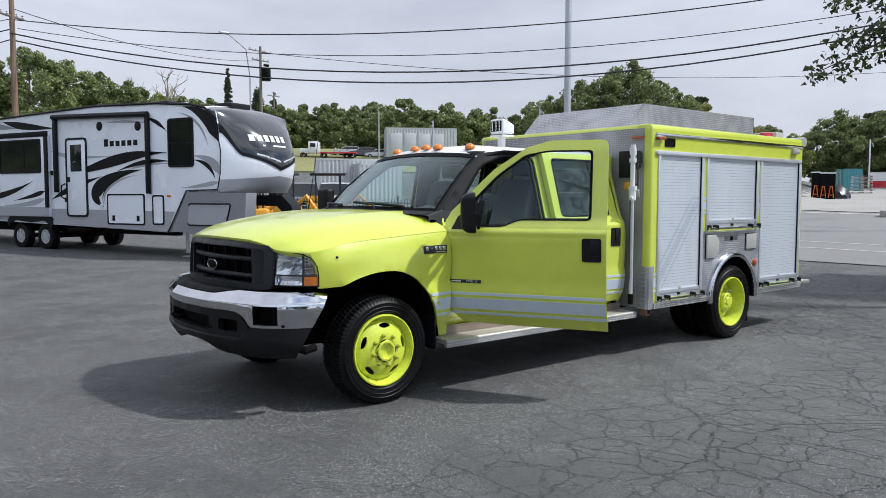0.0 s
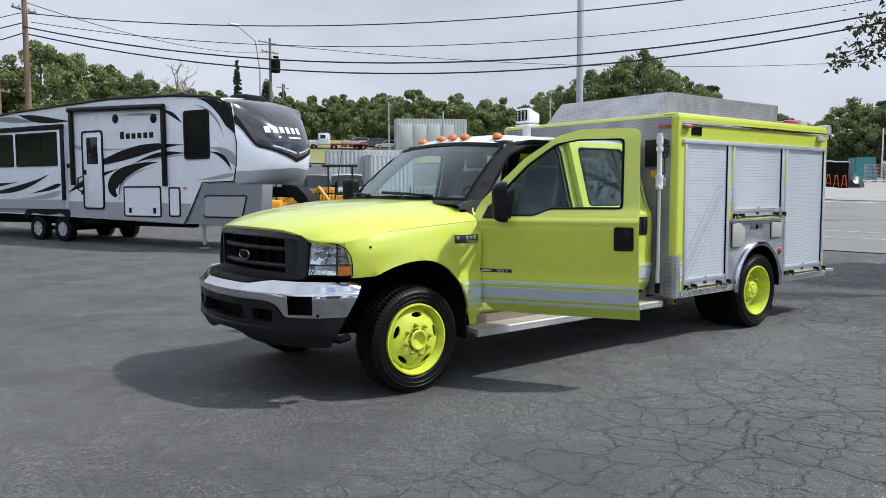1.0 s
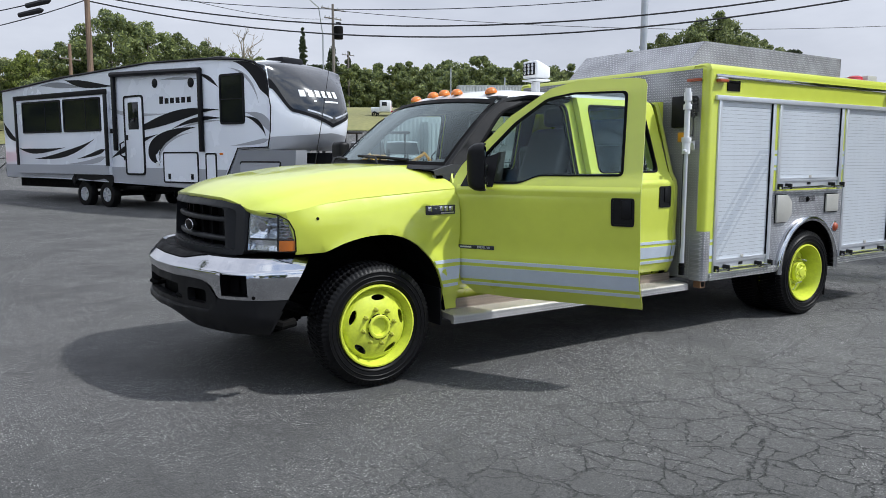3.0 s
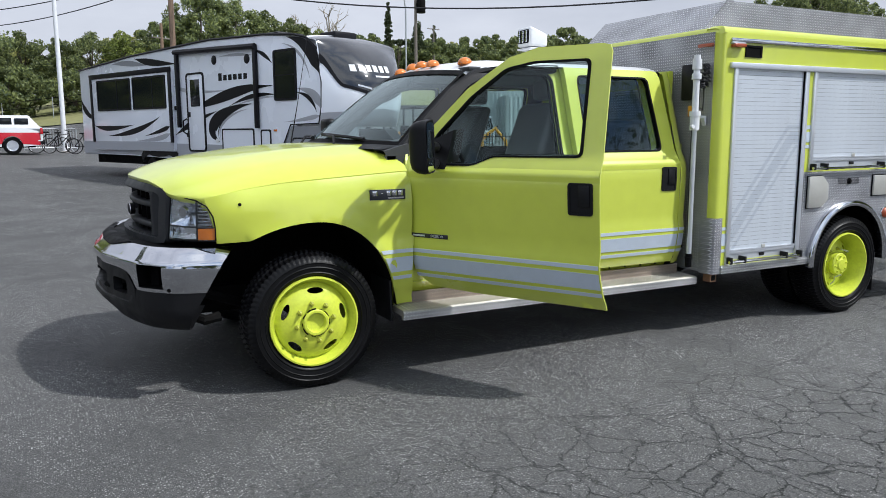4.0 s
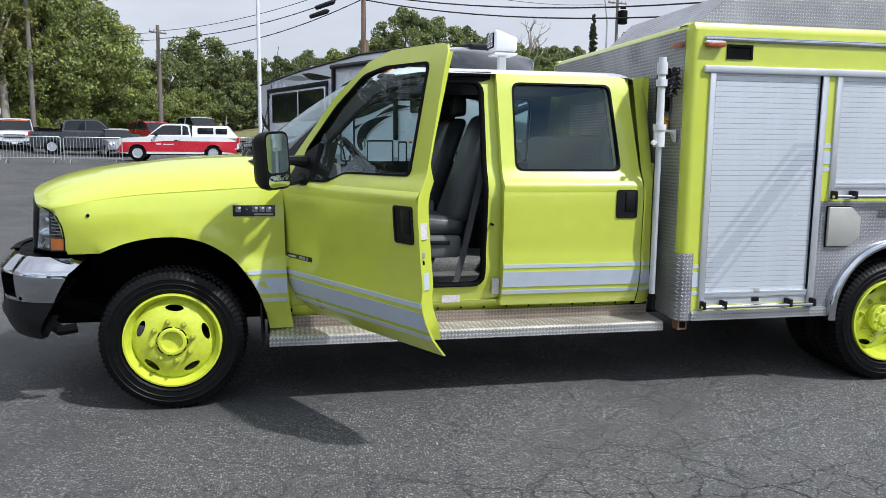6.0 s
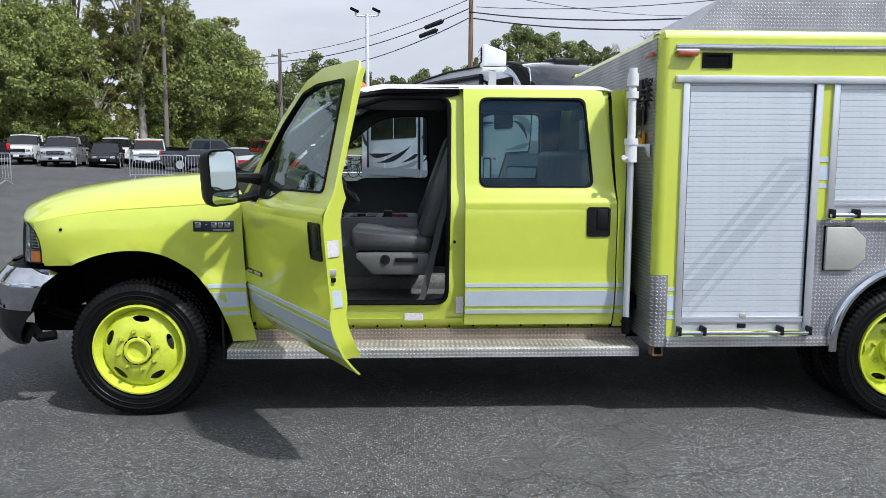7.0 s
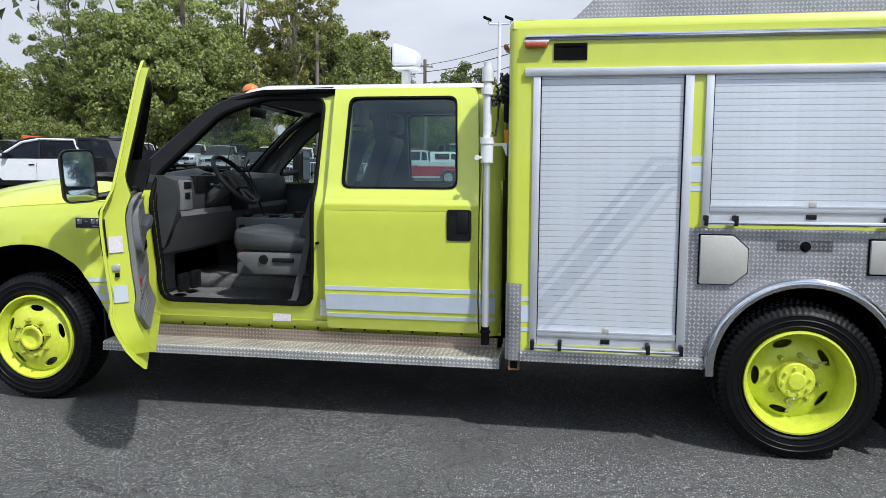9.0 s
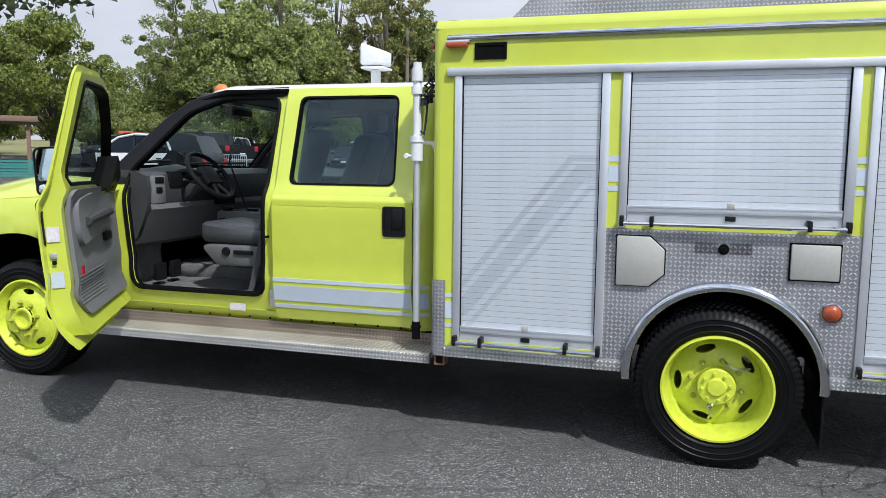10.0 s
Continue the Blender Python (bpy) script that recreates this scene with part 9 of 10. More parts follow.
# bearing from the lot's middle, distance, kit, size
PLANTING = [
    (-56, 48, ELM, 0.8), (-50, 52, ELM, 0.78), (-46.5, 46, ELM, 0.72), (-43.2, 44, ELM, 0.66), (-40.2, 50, ELM, 0.86), (-45, 62, OAK_B, 0.62), (-49, 60, OAK_A, 0.6), (-38.2, 60, OAK_B, 0.60), (-37.0, 52, SHRUB, 0.9),
    (-31.8, 58, TALL_A, 0.55), (-32.6, 63, SPARSE, 0.78), (-29.0, 64, SPARSE, 0.95), (-25.4, 63, SPARSE, 1.0), (-21.4, 64, SPARSE, 0.9), (-34.0, 62, OAK_B, 0.66), (-30, 54, TALL_A, 0.58), (-28.2, 60, TALL_A, 0.60), (-27.5, 52, OAK_B, 0.95), (-26, 60, TALL_A, 0.58), (-24, 55, OAK_A, 0.80),
    (-22.4, 62, TALL_A, 0.56), (-20.2, 58, TALL_B, 0.60), (-17.4, 55, SYCAMORE, 0.92), (-20.6, 52, BUSH, 1.1), (-17, 62, TALL_B, 0.68), (-15.0, 62, OAK_A, 0.86), (-16.3, 54, BUSH, 0.85),
    (-13.2, 64, OAK_B, 0.98), (-11.6, 66, TALL_B, 0.62), (-34, 51, SHRUB, 0.9), (-30, 50, SHRUB, 1.0), (-25, 51, SHRUB, 0.8), (-23, 50, BUSH, 0.75), (-14, 56, SHRUB, 0.75), (-12, 58, SHRUB, 0.7),
    (-9.6, 70, OAK_B, 0.60), (-7.6, 72, OAK_A, 0.55), (-5.6, 76, OAK_A, 0.72), (-3.8, 74, OAK_B, 0.58), (-2.0, 78, OAK_A, 0.50), (0.2, 76, OAK_B, 0.55), (2.2, 80, OAK_A, 0.46), (4.2, 78, ELM, 0.52),
    (6.2, 80, OAK_A, 0.50), (8.2, 78, OAK_B, 0.55), (9.2, 78, OAK_B, 0.80), (11.6, 82, OAK_A, 0.64), (13.6, 84, OAK_B, 0.62), (15.4, 82, OAK_A, 0.50), (17.3, 86, ELM, 0.54), (19.0, 88, OAK_B, 0.38),
    (-8.5, 64, SHRUB, 0.85), (-6.2, 66, SHRUB, 0.8), (-3.0, 68, SHRUB, 0.8), (0.8, 68, SHRUB, 0.7), (5.0, 70, SHRUB, 0.7), (9.0, 72, SHRUB, 0.7),
    (22.6, 110, CYPRESS, 0.95), (24.8, 118, CONIFER, 0.85), (26.0, 120, CYPRESS, 0.75), (23.4, 116, PALM, 0.75), (20.6, 100, OAK_A, 0.36), (21.6, 104, OAK_B, 0.36),
    (46.2, 86, OAK_A, 0.46), (48.4, 82, OAK_A, 0.56), (50.4, 82, OAK_B, 0.76), (52.2, 84, OAK_A, 0.70), (54.2, 86, OAK_B, 0.68), (55.6, 88, OAK_A, 0.50),
    (57.0, 120, OAK_A, 0.36), (58.6, 118, OAK_A, 0.42), (60.2, 116, ELM, 0.48), (62.0, 112, OAK_B, 0.58), (63.6, 108, ELM, 0.66), (65.0, 112, OAK_A, 0.62), (66.4, 116, OAK_A, 0.80),
    (68.0, 112, OAK_B, 0.86), (69.6, 114, OAK_A, 0.78), (71.2, 110, OAK_B, 0.9), (73, 112, OAK_A, 0.9), (68.8, 150, PALM, 1.3), (57.2, 130, PALM, 1.0),
    (84, 14.2, ELM, 0.72), (97, 16.5, OAK_B, 0.62), (186, 30, OAK_B, 0.6), (194, 30, OAK_B, 0.8), (207, 28, OAK_A, 0.9), (112, 46, OAK_A, 0.6), (128, 48, ELM, 0.6), (144, 52, OAK_B, 0.6), (163, 48, OAK_A, 0.5), (185, 42, OAK_A, 0.7), (203, 36, ELM, 0.8), (222, 40, OAK_B, 0.8), (240, 44, TALL_A, 0.6), (262, 40, OAK_A, 0.7), (285, 42, OAK_A, 0.7),
]
for i, (az, dist, kit, size) in enumerate(PLANTING):
    if -38 < az < -10:
        dist, size = (max(dist, 59), size * 1.04) if kit not in (SHRUB, BUSH) else (max(dist + 6, 58), size * 0.75)
    x, y = at_bearing(az, dist)
    plant(kit if dist < 67 and az < 105 else kit[2], x, y, LABELS[id(kit)], size * (1 + 0.05 * math.sin(i * 2.3)), (i * 67) % 360, name="shrub" if kit in (BUSH, SHRUB) else "tree")

# far woods on the hill: one mass of leaf clumps
rng = np.random.default_rng(20)
far_pts, far_out = [], []
for i in range(70):
    az = 12.0 + 36.0 * i / 70 + rng.uniform(-0.3, 0.3)
    dist = rng.uniform(112, 150)
    x, y = at_bearing(az, dist)
    h = rng.uniform(6.0, 9.5) * (1.0 if az < 40 else 0.9)
    pts, cs, d = crown_points(rng, h, 0.0, rng.uniform(3.4, 5.2), 30, 135, "round")
    far_pts.append(pts + np.array([x, y, ground_z(x, y)]))
    far_out.append(d)
woods = new("far_woods", leaf_mesh("far_woods", np.concatenate(far_pts), 0.24, LEAF_FAR, rng, np.concatenate(far_out)))
tagged(woods, "dark green oak woods along the hilltop", "woods", kind="stuff")
far_pts, far_out = [], []
for i in range(60):
    az = -60.0 + 135.0 * i / 60 + rng.uniform(-0.5, 0.5)
    dist = rng.uniform(95, 170) if az < 10 else rng.uniform(150, 210)
    x, y = at_bearing(az, dist)
    pts, cs, d = crown_points(rng, rng.uniform(7, 11), 0.0, rng.uniform(4.5, 7.5), 30, 90, "round")
    far_pts.append(pts + np.array([x, y, ground_z(x, y)]))
    far_out.append(d)
woods2 = new("distant_woods", leaf_mesh("distant_woods", np.concatenate(far_pts), 0.33, LEAF_OLIVE, rng, np.concatenate(far_out)))
tagged(woods2, "hazy olive woods beyond the lot", "woods", kind="stuff")


# two near trees whose branch ends hang into view
def hanging_tree(x, y, seed, tips, label, leaf):
    rng = np.random.default_rng(seed)
    ob = thing("tree", label, "tree", "", pose(x, y, 0))
    bm = bmesh.new()
    fork = Vector((0, 0, 3.4))
    tube(bm, [(0, 0, -0.3), (0.05, 0.03, 1.6), fork], [0.30, 0.24, 0.20], 10)
    pts = []
    for tx, ty, tz in tips:
        tip = Vector((tx - x, ty - y, tz))
        mid = fork.lerp(tip, 0.55) + Vector((0, 0, 1.1))
        near = mid.lerp(tip, 0.6) + Vector((0, 0, 0.25))
        tube(bm, [fork, fork.lerp(mid, 0.5) + Vector((0, 0, 0.3)), mid, near, tip], [0.12, 0.08, 0.05, 0.022, 0.006], 6)
        for t in np.linspace(0.0, 1.0, 24):
            c = mid.lerp(tip, t)
            off = rng.normal(size=(24, 3)) * np.array([0.24, 0.24, 0.20]) * (1.15 - 0.7 * t)
            pts.append(np.array(c)[None] + off)
    for k in range(9):
        a = 2 * math.pi * k / 9
        tip = Vector((3.4 * math.cos(a), 3.4 * math.sin(a), 6.2 + math.sin(k * 3)))
        tube(bm, [fork, fork.lerp(tip, 0.5) + Vector((0, 0, 0.5)), tip], [0.11, 0.06, 0.015], 5)
        pts.append(np.array(tip)[None] + rng.normal(size=(900, 3)) * np.array([0.75, 0.75, 0.55]))
    part("trunk", bm, BARK, ob)
    part("crown", leaf_mesh("crown", np.concatenate(pts), leaf, LEAF_DARK, rng), None, ob)


hanging_tree(13.5, -5.2, 31, [(7.67, 0.66, 3.25), (7.8, 0.45, 3.65), (7.95, 0.10, 3.75), (7.9, 0.5, 4.2)], "broadleaf tree with branch ends hanging over the lot", 0.05)
hanging_tree(-14.0, 4.5, 32, [(-3.2, 4.3, 3.5), (-3.9, 3.9, 3.45), (-3.0, 4.7, 3.8), (-4.2, 3.6, 3.6)], "dark oak with a low branch over the lot", 0.07)


# bare dead tree on the slope
def bare_tree(x, y, height, seed):
    rng = np.random.default_rng(seed)
    ob = thing("tree", "bare leafless tree on the slope", "tree", "", pose(x, y, ground_z(x, y)))
    bm = bmesh.new()

    def grow(p, d, length, r, depth):
        q = p + d * length
        tube(bm, [p, p.lerp(q, 0.5) + Vector(rng.normal(size=3)) * length * 0.05, q], [r, r * 0.85, r * 0.62], 4, False)
        if depth == 0:
            return
        for k in range(3 if depth > 1 else 2):
            turn = Vector(rng.normal(size=3)) * 0.55
            grow(p.lerp(q, 0.75 + 0.25 * k / 2), (d + turn + Vector((0, 0, 0.25))).normalized(), length * rng.uniform(0.55, 0.8), r * 0.6, depth - 1)

    grow(Vector((0, 0, -0.2)), Vector((0, 0, 1)), height * 0.36, 0.22, 4)
    part("trunk", bm, BARK_PALE, ob)


for az, d, h, k in ((19.6, 96, 10.5, 5), (18.2, 98, 9.5, 6), (-17.9, 90, 9.0, 8)):
    bare_tree(*at_bearing(az, d, -3.2, -4.4), h, k)

# ---- poles, wires, fences, containers and yard clutter ----
def on_ground(az, dist, ox=-3.22, oy=-4.37):
    x, y = at_bearing(az, dist, ox, oy)
    return Vector((x, y, ground_z(x, y)))


def wood_pole(x, y, top, mat, label, arms=()):
    z = ground_z(x, y)
    ob = thing("utility_pole", label, "utility pole", "", pose(x, y, z))
    h = top - z
    part("pole", tube(bmesh.new(), [(0, 0, -0.3), (0, 0, h * 0.5), (0, 0, h)], [0.17, 0.15, 0.12], 10), mat, ob)
    for az, length, down in arms:
        c, s = math.sin(radians(az)), math.cos(radians(az))
        bm = bmesh.new()
        tube(bm, [(-c * length / 2, -s * length / 2, h - down), (c * length / 2, s * length / 2, h - down)], 0.06, 6)
        part("crossarm", bm, POLE_GREY, ob)
        for k in (-0.45, -0.2, 0.2, 0.45):
            bm = bmesh.new()
            lathe(bm, [(0.0, 0.03), (0.04, 0.06), (0.08, 0.045), (0.12, 0.06), (0.16, 0.03), (0.18, 0.0)], 8, "z", (c * length * k, s * length * k, h - down + 0.05))
            part("insulator", bm, GALV, ob)
    return ob, h


PA, PB, PC = Vector((5.0, 39.3, 0)), Vector((-8.0, 54.0, 0)), Vector((33.5, 3.4, 0))
pa, ha = wood_pole(PA.x, PA.y, 11.4, POLE_WOOD, "tall brown wooden utility pole", ((52, 1.6, 0.9),))
wood_pole(PB.x, PB.y, 9.6, POLE_GREY, "grey weathered utility pole", ((45, 1.4, 0.5),))
wood_pole(PC.x, PC.y, 11.6, POLE_WOOD, "wooden utility pole beside the street", ((52, 1.6, 0.9),))
p2 = on_ground(26.4, 80)
pole2, h2 = wood_pole(p2.x, p2.y, 16.6, POLE_GREY, "utility pole with crossarms and a transformer", ((75, 3.0, 0.5), (75, 2.2, 1.4)))
part("transformer", lathe(bmesh.new(), [(0.0, 0.0), (0.0, 0.42), (0.08, 0.45), (1.15, 0.45), (1.25, 0.40), (1.32, 0.0)], 14, "z", (0.45, -0.3, h2 - 3.4)), CHASSIS, pole2)
part("transformer_bushing", boxes(((0.2, -0.4, h2 - 2.0), (0.75, -0.2, h2 - 1.75), 0.05)), CHASSIS, pole2)
p3 = on_ground(27.3, 120)
wood_pole(p3.x, p3.y, 17.2, POLE_GREY, "distant utility pole on the hill", ((75, 2.4, 0.4),))
p4 = on_ground(8.7, 70, -2.7, -4.07)
wood_pole(p4.x, p4.y, 10.5, POLE_WOOD, "utility pole among the trees", ((60, 2.0, 1.2),))
p5 = on_ground(-17.6, 58, 1.99, -4.18)
wood_pole(p5.x, p5.y, 11.3, POLE_GREY, "grey utility pole among the trees")


def cable(a, b, sag, r, label="black overhead cable between poles", n=24, name="overhead_cable"):
    a, b = Vector(a), Vector(b)
    pts = [a.lerp(b, i / n) - Vector((0, 0, sag * 4 * (i / n) * (1 - i / n))) for i in range(n + 1)]
    ob = part(name, tube(bmesh.new(), pts, r, 5), WIRE)
    return tagged(ob, label, "cable", "overhead cables")


for za, zc, sag, r, side in ((10.35, 10.9, 1.75, 0.026, 0.0), (10.0, 10.0, 2.1, 0.018, 0.3), (9.65, 9.55, 2.55, 0.034, -0.1), (9.35, 9.3, 2.70, 0.034, 0.1)):
    cable((PA.x + side, PA.y + side, za), (PC.x + side, PC.y + side, zc), sag, r)
for za, zb, sag, r in ((10.4, 9.2, 0.5, 0.020), (9.9, 8.7, 0.6, 0.028), (9.4, 7.9, 0.8, 0.028)):
    cable((PA.x, PA.y, za), (PB.x, PB.y, zb), sag, r)
for za, s in ((9.6, 0.10), (9.15, 0.16)):
    d = (PB - PA).normalized()
    a, b = PA + d * (1.4 + s * 8), PA + d * (2.9 + s * 8)
    ob = part("cable_splice", tube(bmesh.new(), [(a.x, a.y, za - 0.14), (a.x + d.x * 0.2, a.y + d.y * 0.2, za - 0.16), (b.x, b.y, za - 0.34)], [0.05, 0.15, 0.13], 8), WIRE)
    tagged(ob, "black splice case on the cable", "cable splice")
for off in (0.0, 0.5):
    e = at_bearing(-40, 90)
    cable((PB.x, PB.y, 9.1 - off), (e[0], e[1], 10.0 - off), 1.0, 0.02)
q = on_ground(75, 110)
cable((p2.x, p2.y, 16.0), (q.x, q.y, 17.0), 2.0, 0.03)
cable((p2.x, p2.y, 15.2), (PA.x, PA.y, 10.9), 0.8, 0.02)


def lamp_post(x, y, top, heads, label, r=0.075, mat=None):
    z = ground_z(x, y)
    ob = thing("street_lamp", label, "street lamp", "", pose(x, y, z))
    h = top - z
    part("pole", tube(bmesh.new(), [(0, 0, 0.0), (0, 0, h)], [r, r * 0.8], 12), mat or GALV, ob)
    part("base", boxes(((-0.2, -0.2, 0.0), (0.2, 0.2, 0.12), 0.02)), CONCRETE, ob)
    for sx in heads:
        bm = bmesh.new()
        tube(bm, [(0, 0, h - 0.12), (sx * 0.50, 0, h - 0.10), (sx * 0.57, 0, h - 0.05), (sx * 0.58, 0, h + 0.10)], 0.045, 8)
        part("arm", bm, mat or GALV, ob)
        part("head", boxes(((-0.22, -0.14, -0.06), (0.22, 0.14, 0.06), 0.03)), CHASSIS, ob, at=pose(sx * 0.55 - 0.08, 0, h + 0.18, 0, 24, 0))
    return ob


lamp_post(-0.55, 35.5, 8.8, (-1, 1), "tall pale lamp post with two floodlight heads", 0.11, WHITE_PLASTIC)
pr = on_ground(48.8, 36)
lamp_post(pr.x, pr.y, 13.5, (), "thick grey steel mast", 0.17)
pl = on_ground(25.4, 82)
ob = thing("street_lamp", "grey cobra-head street lamp", "street lamp", "", pose(pl.x, pl.y, pl.z))
part("arm", tube(bmesh.new(), [(0.6, 0.4, 7.5), (0.0, 0, 10.2), (-2.4, -1.0, 11.3)], [0.06, 0.06, 0.05], 6), GALV, ob)
part("pole", tube(bmesh.new(), [(0.6, 0.4, -0.2), (0.6, 0.4, 7.6)], 0.09, 8), GALV, ob)
part("head", boxes(((-3.3, -1.25, 11.2), (-2.3, -0.9, 11.42), 0.05)), GALV, ob)
for az, d, h in ((34.9, 74, 3.2), (38.9, 60, 3.6), (46.8, 62, 4.4)):
    g = on_ground(az, d)
    lamp_post(g.x, g.y, g.z + h + 1.5, (), "slim grey post in the yard", 0.07)
g = on_ground(68.7, 110)
lamp_post(g.x, g.y, g.z + 6.2, (), "slim pale post in the yard", 0.10, WHITE_PLASTIC)


# black picket fence along the street
fence = thing("fence", "black metal picket fence along the street", "fence")
F0, F1 = Vector((8.5, 31.0, 0)), Vector((17.5, 19.5, 0))
picket_bm = boxes(((-0.012, -0.012, 0.0), (0.012, 0.012, 1.25)))
picket = finish(picket_bm, "picket", FENCE_BLACK, 30)
post = finish(boxes(((-0.035, -0.035, 0.0), (0.035, 0.035, 1.4))), "post", FENCE_BLACK, 30)
L = (F1 - F0).length
n = int(L / 0.14)
turn = math.degrees(math.atan2(F1.y - F0.y, F1.x - F0.x))
for i in range(n + 1):
    p = F0.lerp(F1, i / n)
    part("post" if i % 17 == 0 else "picket", post if i % 17 == 0 else picket, None, fence, at=pose(p.x, p.y, ground_z(p.x, p.y), 0, 0, turn))
for z in (0.18, 1.10):
    part("rail", tube(bmesh.new(), [(p.x, p.y, ground_z(p.x, p.y) + z) for p in [F0.lerp(F1, i / 20) for i in range(21)]], 0.022, 4), FENCE_BLACK, fence)


# shipping containers with corrugated walls
def container(at, L, H, mat, label, doors=True):
    ob = thing("shipping_container", label, "container", "", at)
    W = 2.44
    for y0, s in ((0.0, 1), (W, -1)):
        bm = bmesh.new()
        pts = []
        k = int(L / 0.28)
        for i in range(k):
            x = L * i / k
            w = L / k
            pts += [(x, 0.0), (x + w * 0.35, 0.0), (x + w * 0.5, 0.04), (x + w * 0.85, 0.04)]
        pts.append((L, 0.0))
        quads(bm, [[(x, y0 + s * d, z) for x, d in pts] for z in (0.12, H - 0.1)])
        part("side_wall", bm, mat, ob, smooth=0)
    bm = boxes(((0.02, 0.02, 0.0), (L - 0.02, W - 0.02, 0.14)), ((0.0, 0.0, H - 0.12), (L, W, H)), *[((x, y, 0), (x + 0.16, y + 0.16, H)) for x in (0, L - 0.16) for y in (0, W - 0.16)])
    part("frame", bm, mat, ob)
    for x in (0.03, L - 0.08):
        part("end_wall", boxes(((x, 0.1, 0.1), (x + 0.05, W - 0.1, H - 0.1))), mat, ob)
    for y in (0.5, 0.95, 1.5, 1.95):
        part("lock_rod", tube(bmesh.new(), [(-0.02, y, 0.15), (-0.02, y, H - 0.15)], 0.025, 6), GALV, ob)
    part("door_gap", boxes(((0.022, W / 2 - 0.01, 0.14), (0.029, W / 2 + 0.01, H - 0.12))), CHASSIS, ob)
    return ob


c1 = on_ground(35.4, 74)
ct = container(pose(c1.x, c1.y, c1.z + 0.05, 0, 0, -32), 6.9, 3.05, CONTAINER, "pale grey shipping container with panelled doors on the slope")
for i in range(4):
    part("side_door", boxes(((0.45 + i * 1.35, -0.05, 0.25), (1.6 + i * 1.35, 0.0, 2.5), 0.02)), CONTAINER, ct)
c2 = on_ground(30.2, 54)
container(pose(c2.x, c2.y, c2.z + 0.02, 0, 0, -30), 6.06, 2.75, CONTAINER, "pale grey corrugated storage container behind the fence")
c3 = on_ground(33.4, 52)
container(pose(c3.x, c3.y, c3.z + 0.02, 0, 0, -20), 3.0, 2.65, CONTAINER, "white storage container behind the fence")
# tractor unit on a flatbed on the slope
st = on_ground(29.7, 74.5)
semi = thing("tractor_truck", "white tractor unit with a red flatbed on the slope", "truck", "", pose(st.x, st.y, st.z, 0, 0, -38) @ Matrix.Scale(0.55, 4))
part("cab", boxes(((0, 0, 0.9), (1.9, 2.3, 2.9), 0.15)), CAR_WHITE, semi)
part("bonnet", boxes(((-1.6, 0.35, 0.8), (0.1, 1.95, 1.75), 0.15)), CAR_WHITE, semi)
part("windscreen", boxes(((-0.02, 0.25, 2.0), (0.06, 2.05, 2.65), 0.02)), FAR_GLASS, semi)
part("side_window", boxes(((0.4, -0.015, 1.95), (1.3, 0.03, 2.6), 0.01)), FAR_GLASS, semi)
part("flatbed", boxes(((2.0, 0.0, 0.85), (8.5, 2.4, 1.10), 0.02)), CAR_RED, semi)
for x in (-0.9, 2.6, 6.6, 7.7):
    for y, rz in ((0.05, 0), (2.3, 180)):
        part("wheel", CAR_TYRE, None, semi, at=pose(x, y, 0.5, 0, 0, rz) @ Matrix.Scale(0.5, 4))
for i, (az, d, paint, lab) in enumerate(((31.5, 76.5, CAR_SILVER, "silver car parked on the slope"), (32.7, 76, CAR_GREY, "dark car parked on the slope"), (33.9, 75.5, CAR_WHITE, "white car parked on the slope"))):
    g = on_ground(az, d)
    car("suv" if i != 2 else "car", "suv" if i != 2 else "car", paint, lab, parked(g.x, g.y, -35 + i * 5) @ Matrix.Scale(0.55, 4), "cars on the slope")


# compact yellow machines with open canopies by the fence
def machine(az, dist, turn, label):
    g = on_ground(az, dist)
    ob = thing("mini_loader", label, "loader", "compact machines", pose(g.x, g.y, g.z, 0, 0, turn))
    part("body", boxes(((0, 0, 0.35), (1.9, 1.1, 0.95), 0.10)), YELLOW, ob)
    part("engine_hood", boxes(((1.2, 0.1, 0.9), (1.95, 1.0, 1.30), 0.10)), YELLOW, ob)
    part("seat", boxes(((0.75, 0.3, 0.95), (1.15, 0.8, 1.05), 0.03), ((1.05, 0.3, 1.0), (1.18, 0.8, 1.55), 0.04)), SATIN_BLACK, ob)
    for x in (0.35, 1.45):
        for y in (0.12, 0.98):
            part("canopy_post", boxes(((x, y - 0.03, 0.9), (x + 0.06, y + 0.03, 2.25))), FENCE_BLACK, ob)
    part("canopy", boxes(((0.15, 0.0, 2.22), (1.75, 1.1, 2.32), 0.03)), FENCE_BLACK, ob)
    bm = bmesh.new()
    tube(bm, [(0.1, 0.55, 0.9), (-0.5, 0.55, 1.35), (-0.95, 0.55, 0.8), (-1.0, 0.55, 0.35)], [0.10, 0.09, 0.08, 0.06], 8)
    part("boom", bm, YELLOW, ob)
    part("bucket", boxes(((-1.25, 0.25, 0.05), (-0.9, 0.85, 0.40), 0.05)), CHASSIS, ob)
    for y in (0.0, 0.85):
        part("track", boxes(((-0.05, y, 0.0), (1.95, y + 0.25, 0.42), 0.15)), RUBBER, ob)
    return ob


machine(27.2, 30, 140, "yellow compact loader with black canopy")
machine(29.3, 33, 120, "orange-yellow compact machine by the fence")
machine(32.6, 36, 150, "yellow compact excavator with black canopy frame")
for az, d, paint in ((30.6, 38, CAR_GREY), (33.2, 40, CAR_SILVER)):
    g = on_ground(az, d)
    car("pickup_truck", "crew", paint, "pickup parked behind the picket fence", parked(g.x, g.y, 60), "pickups behind the fence")


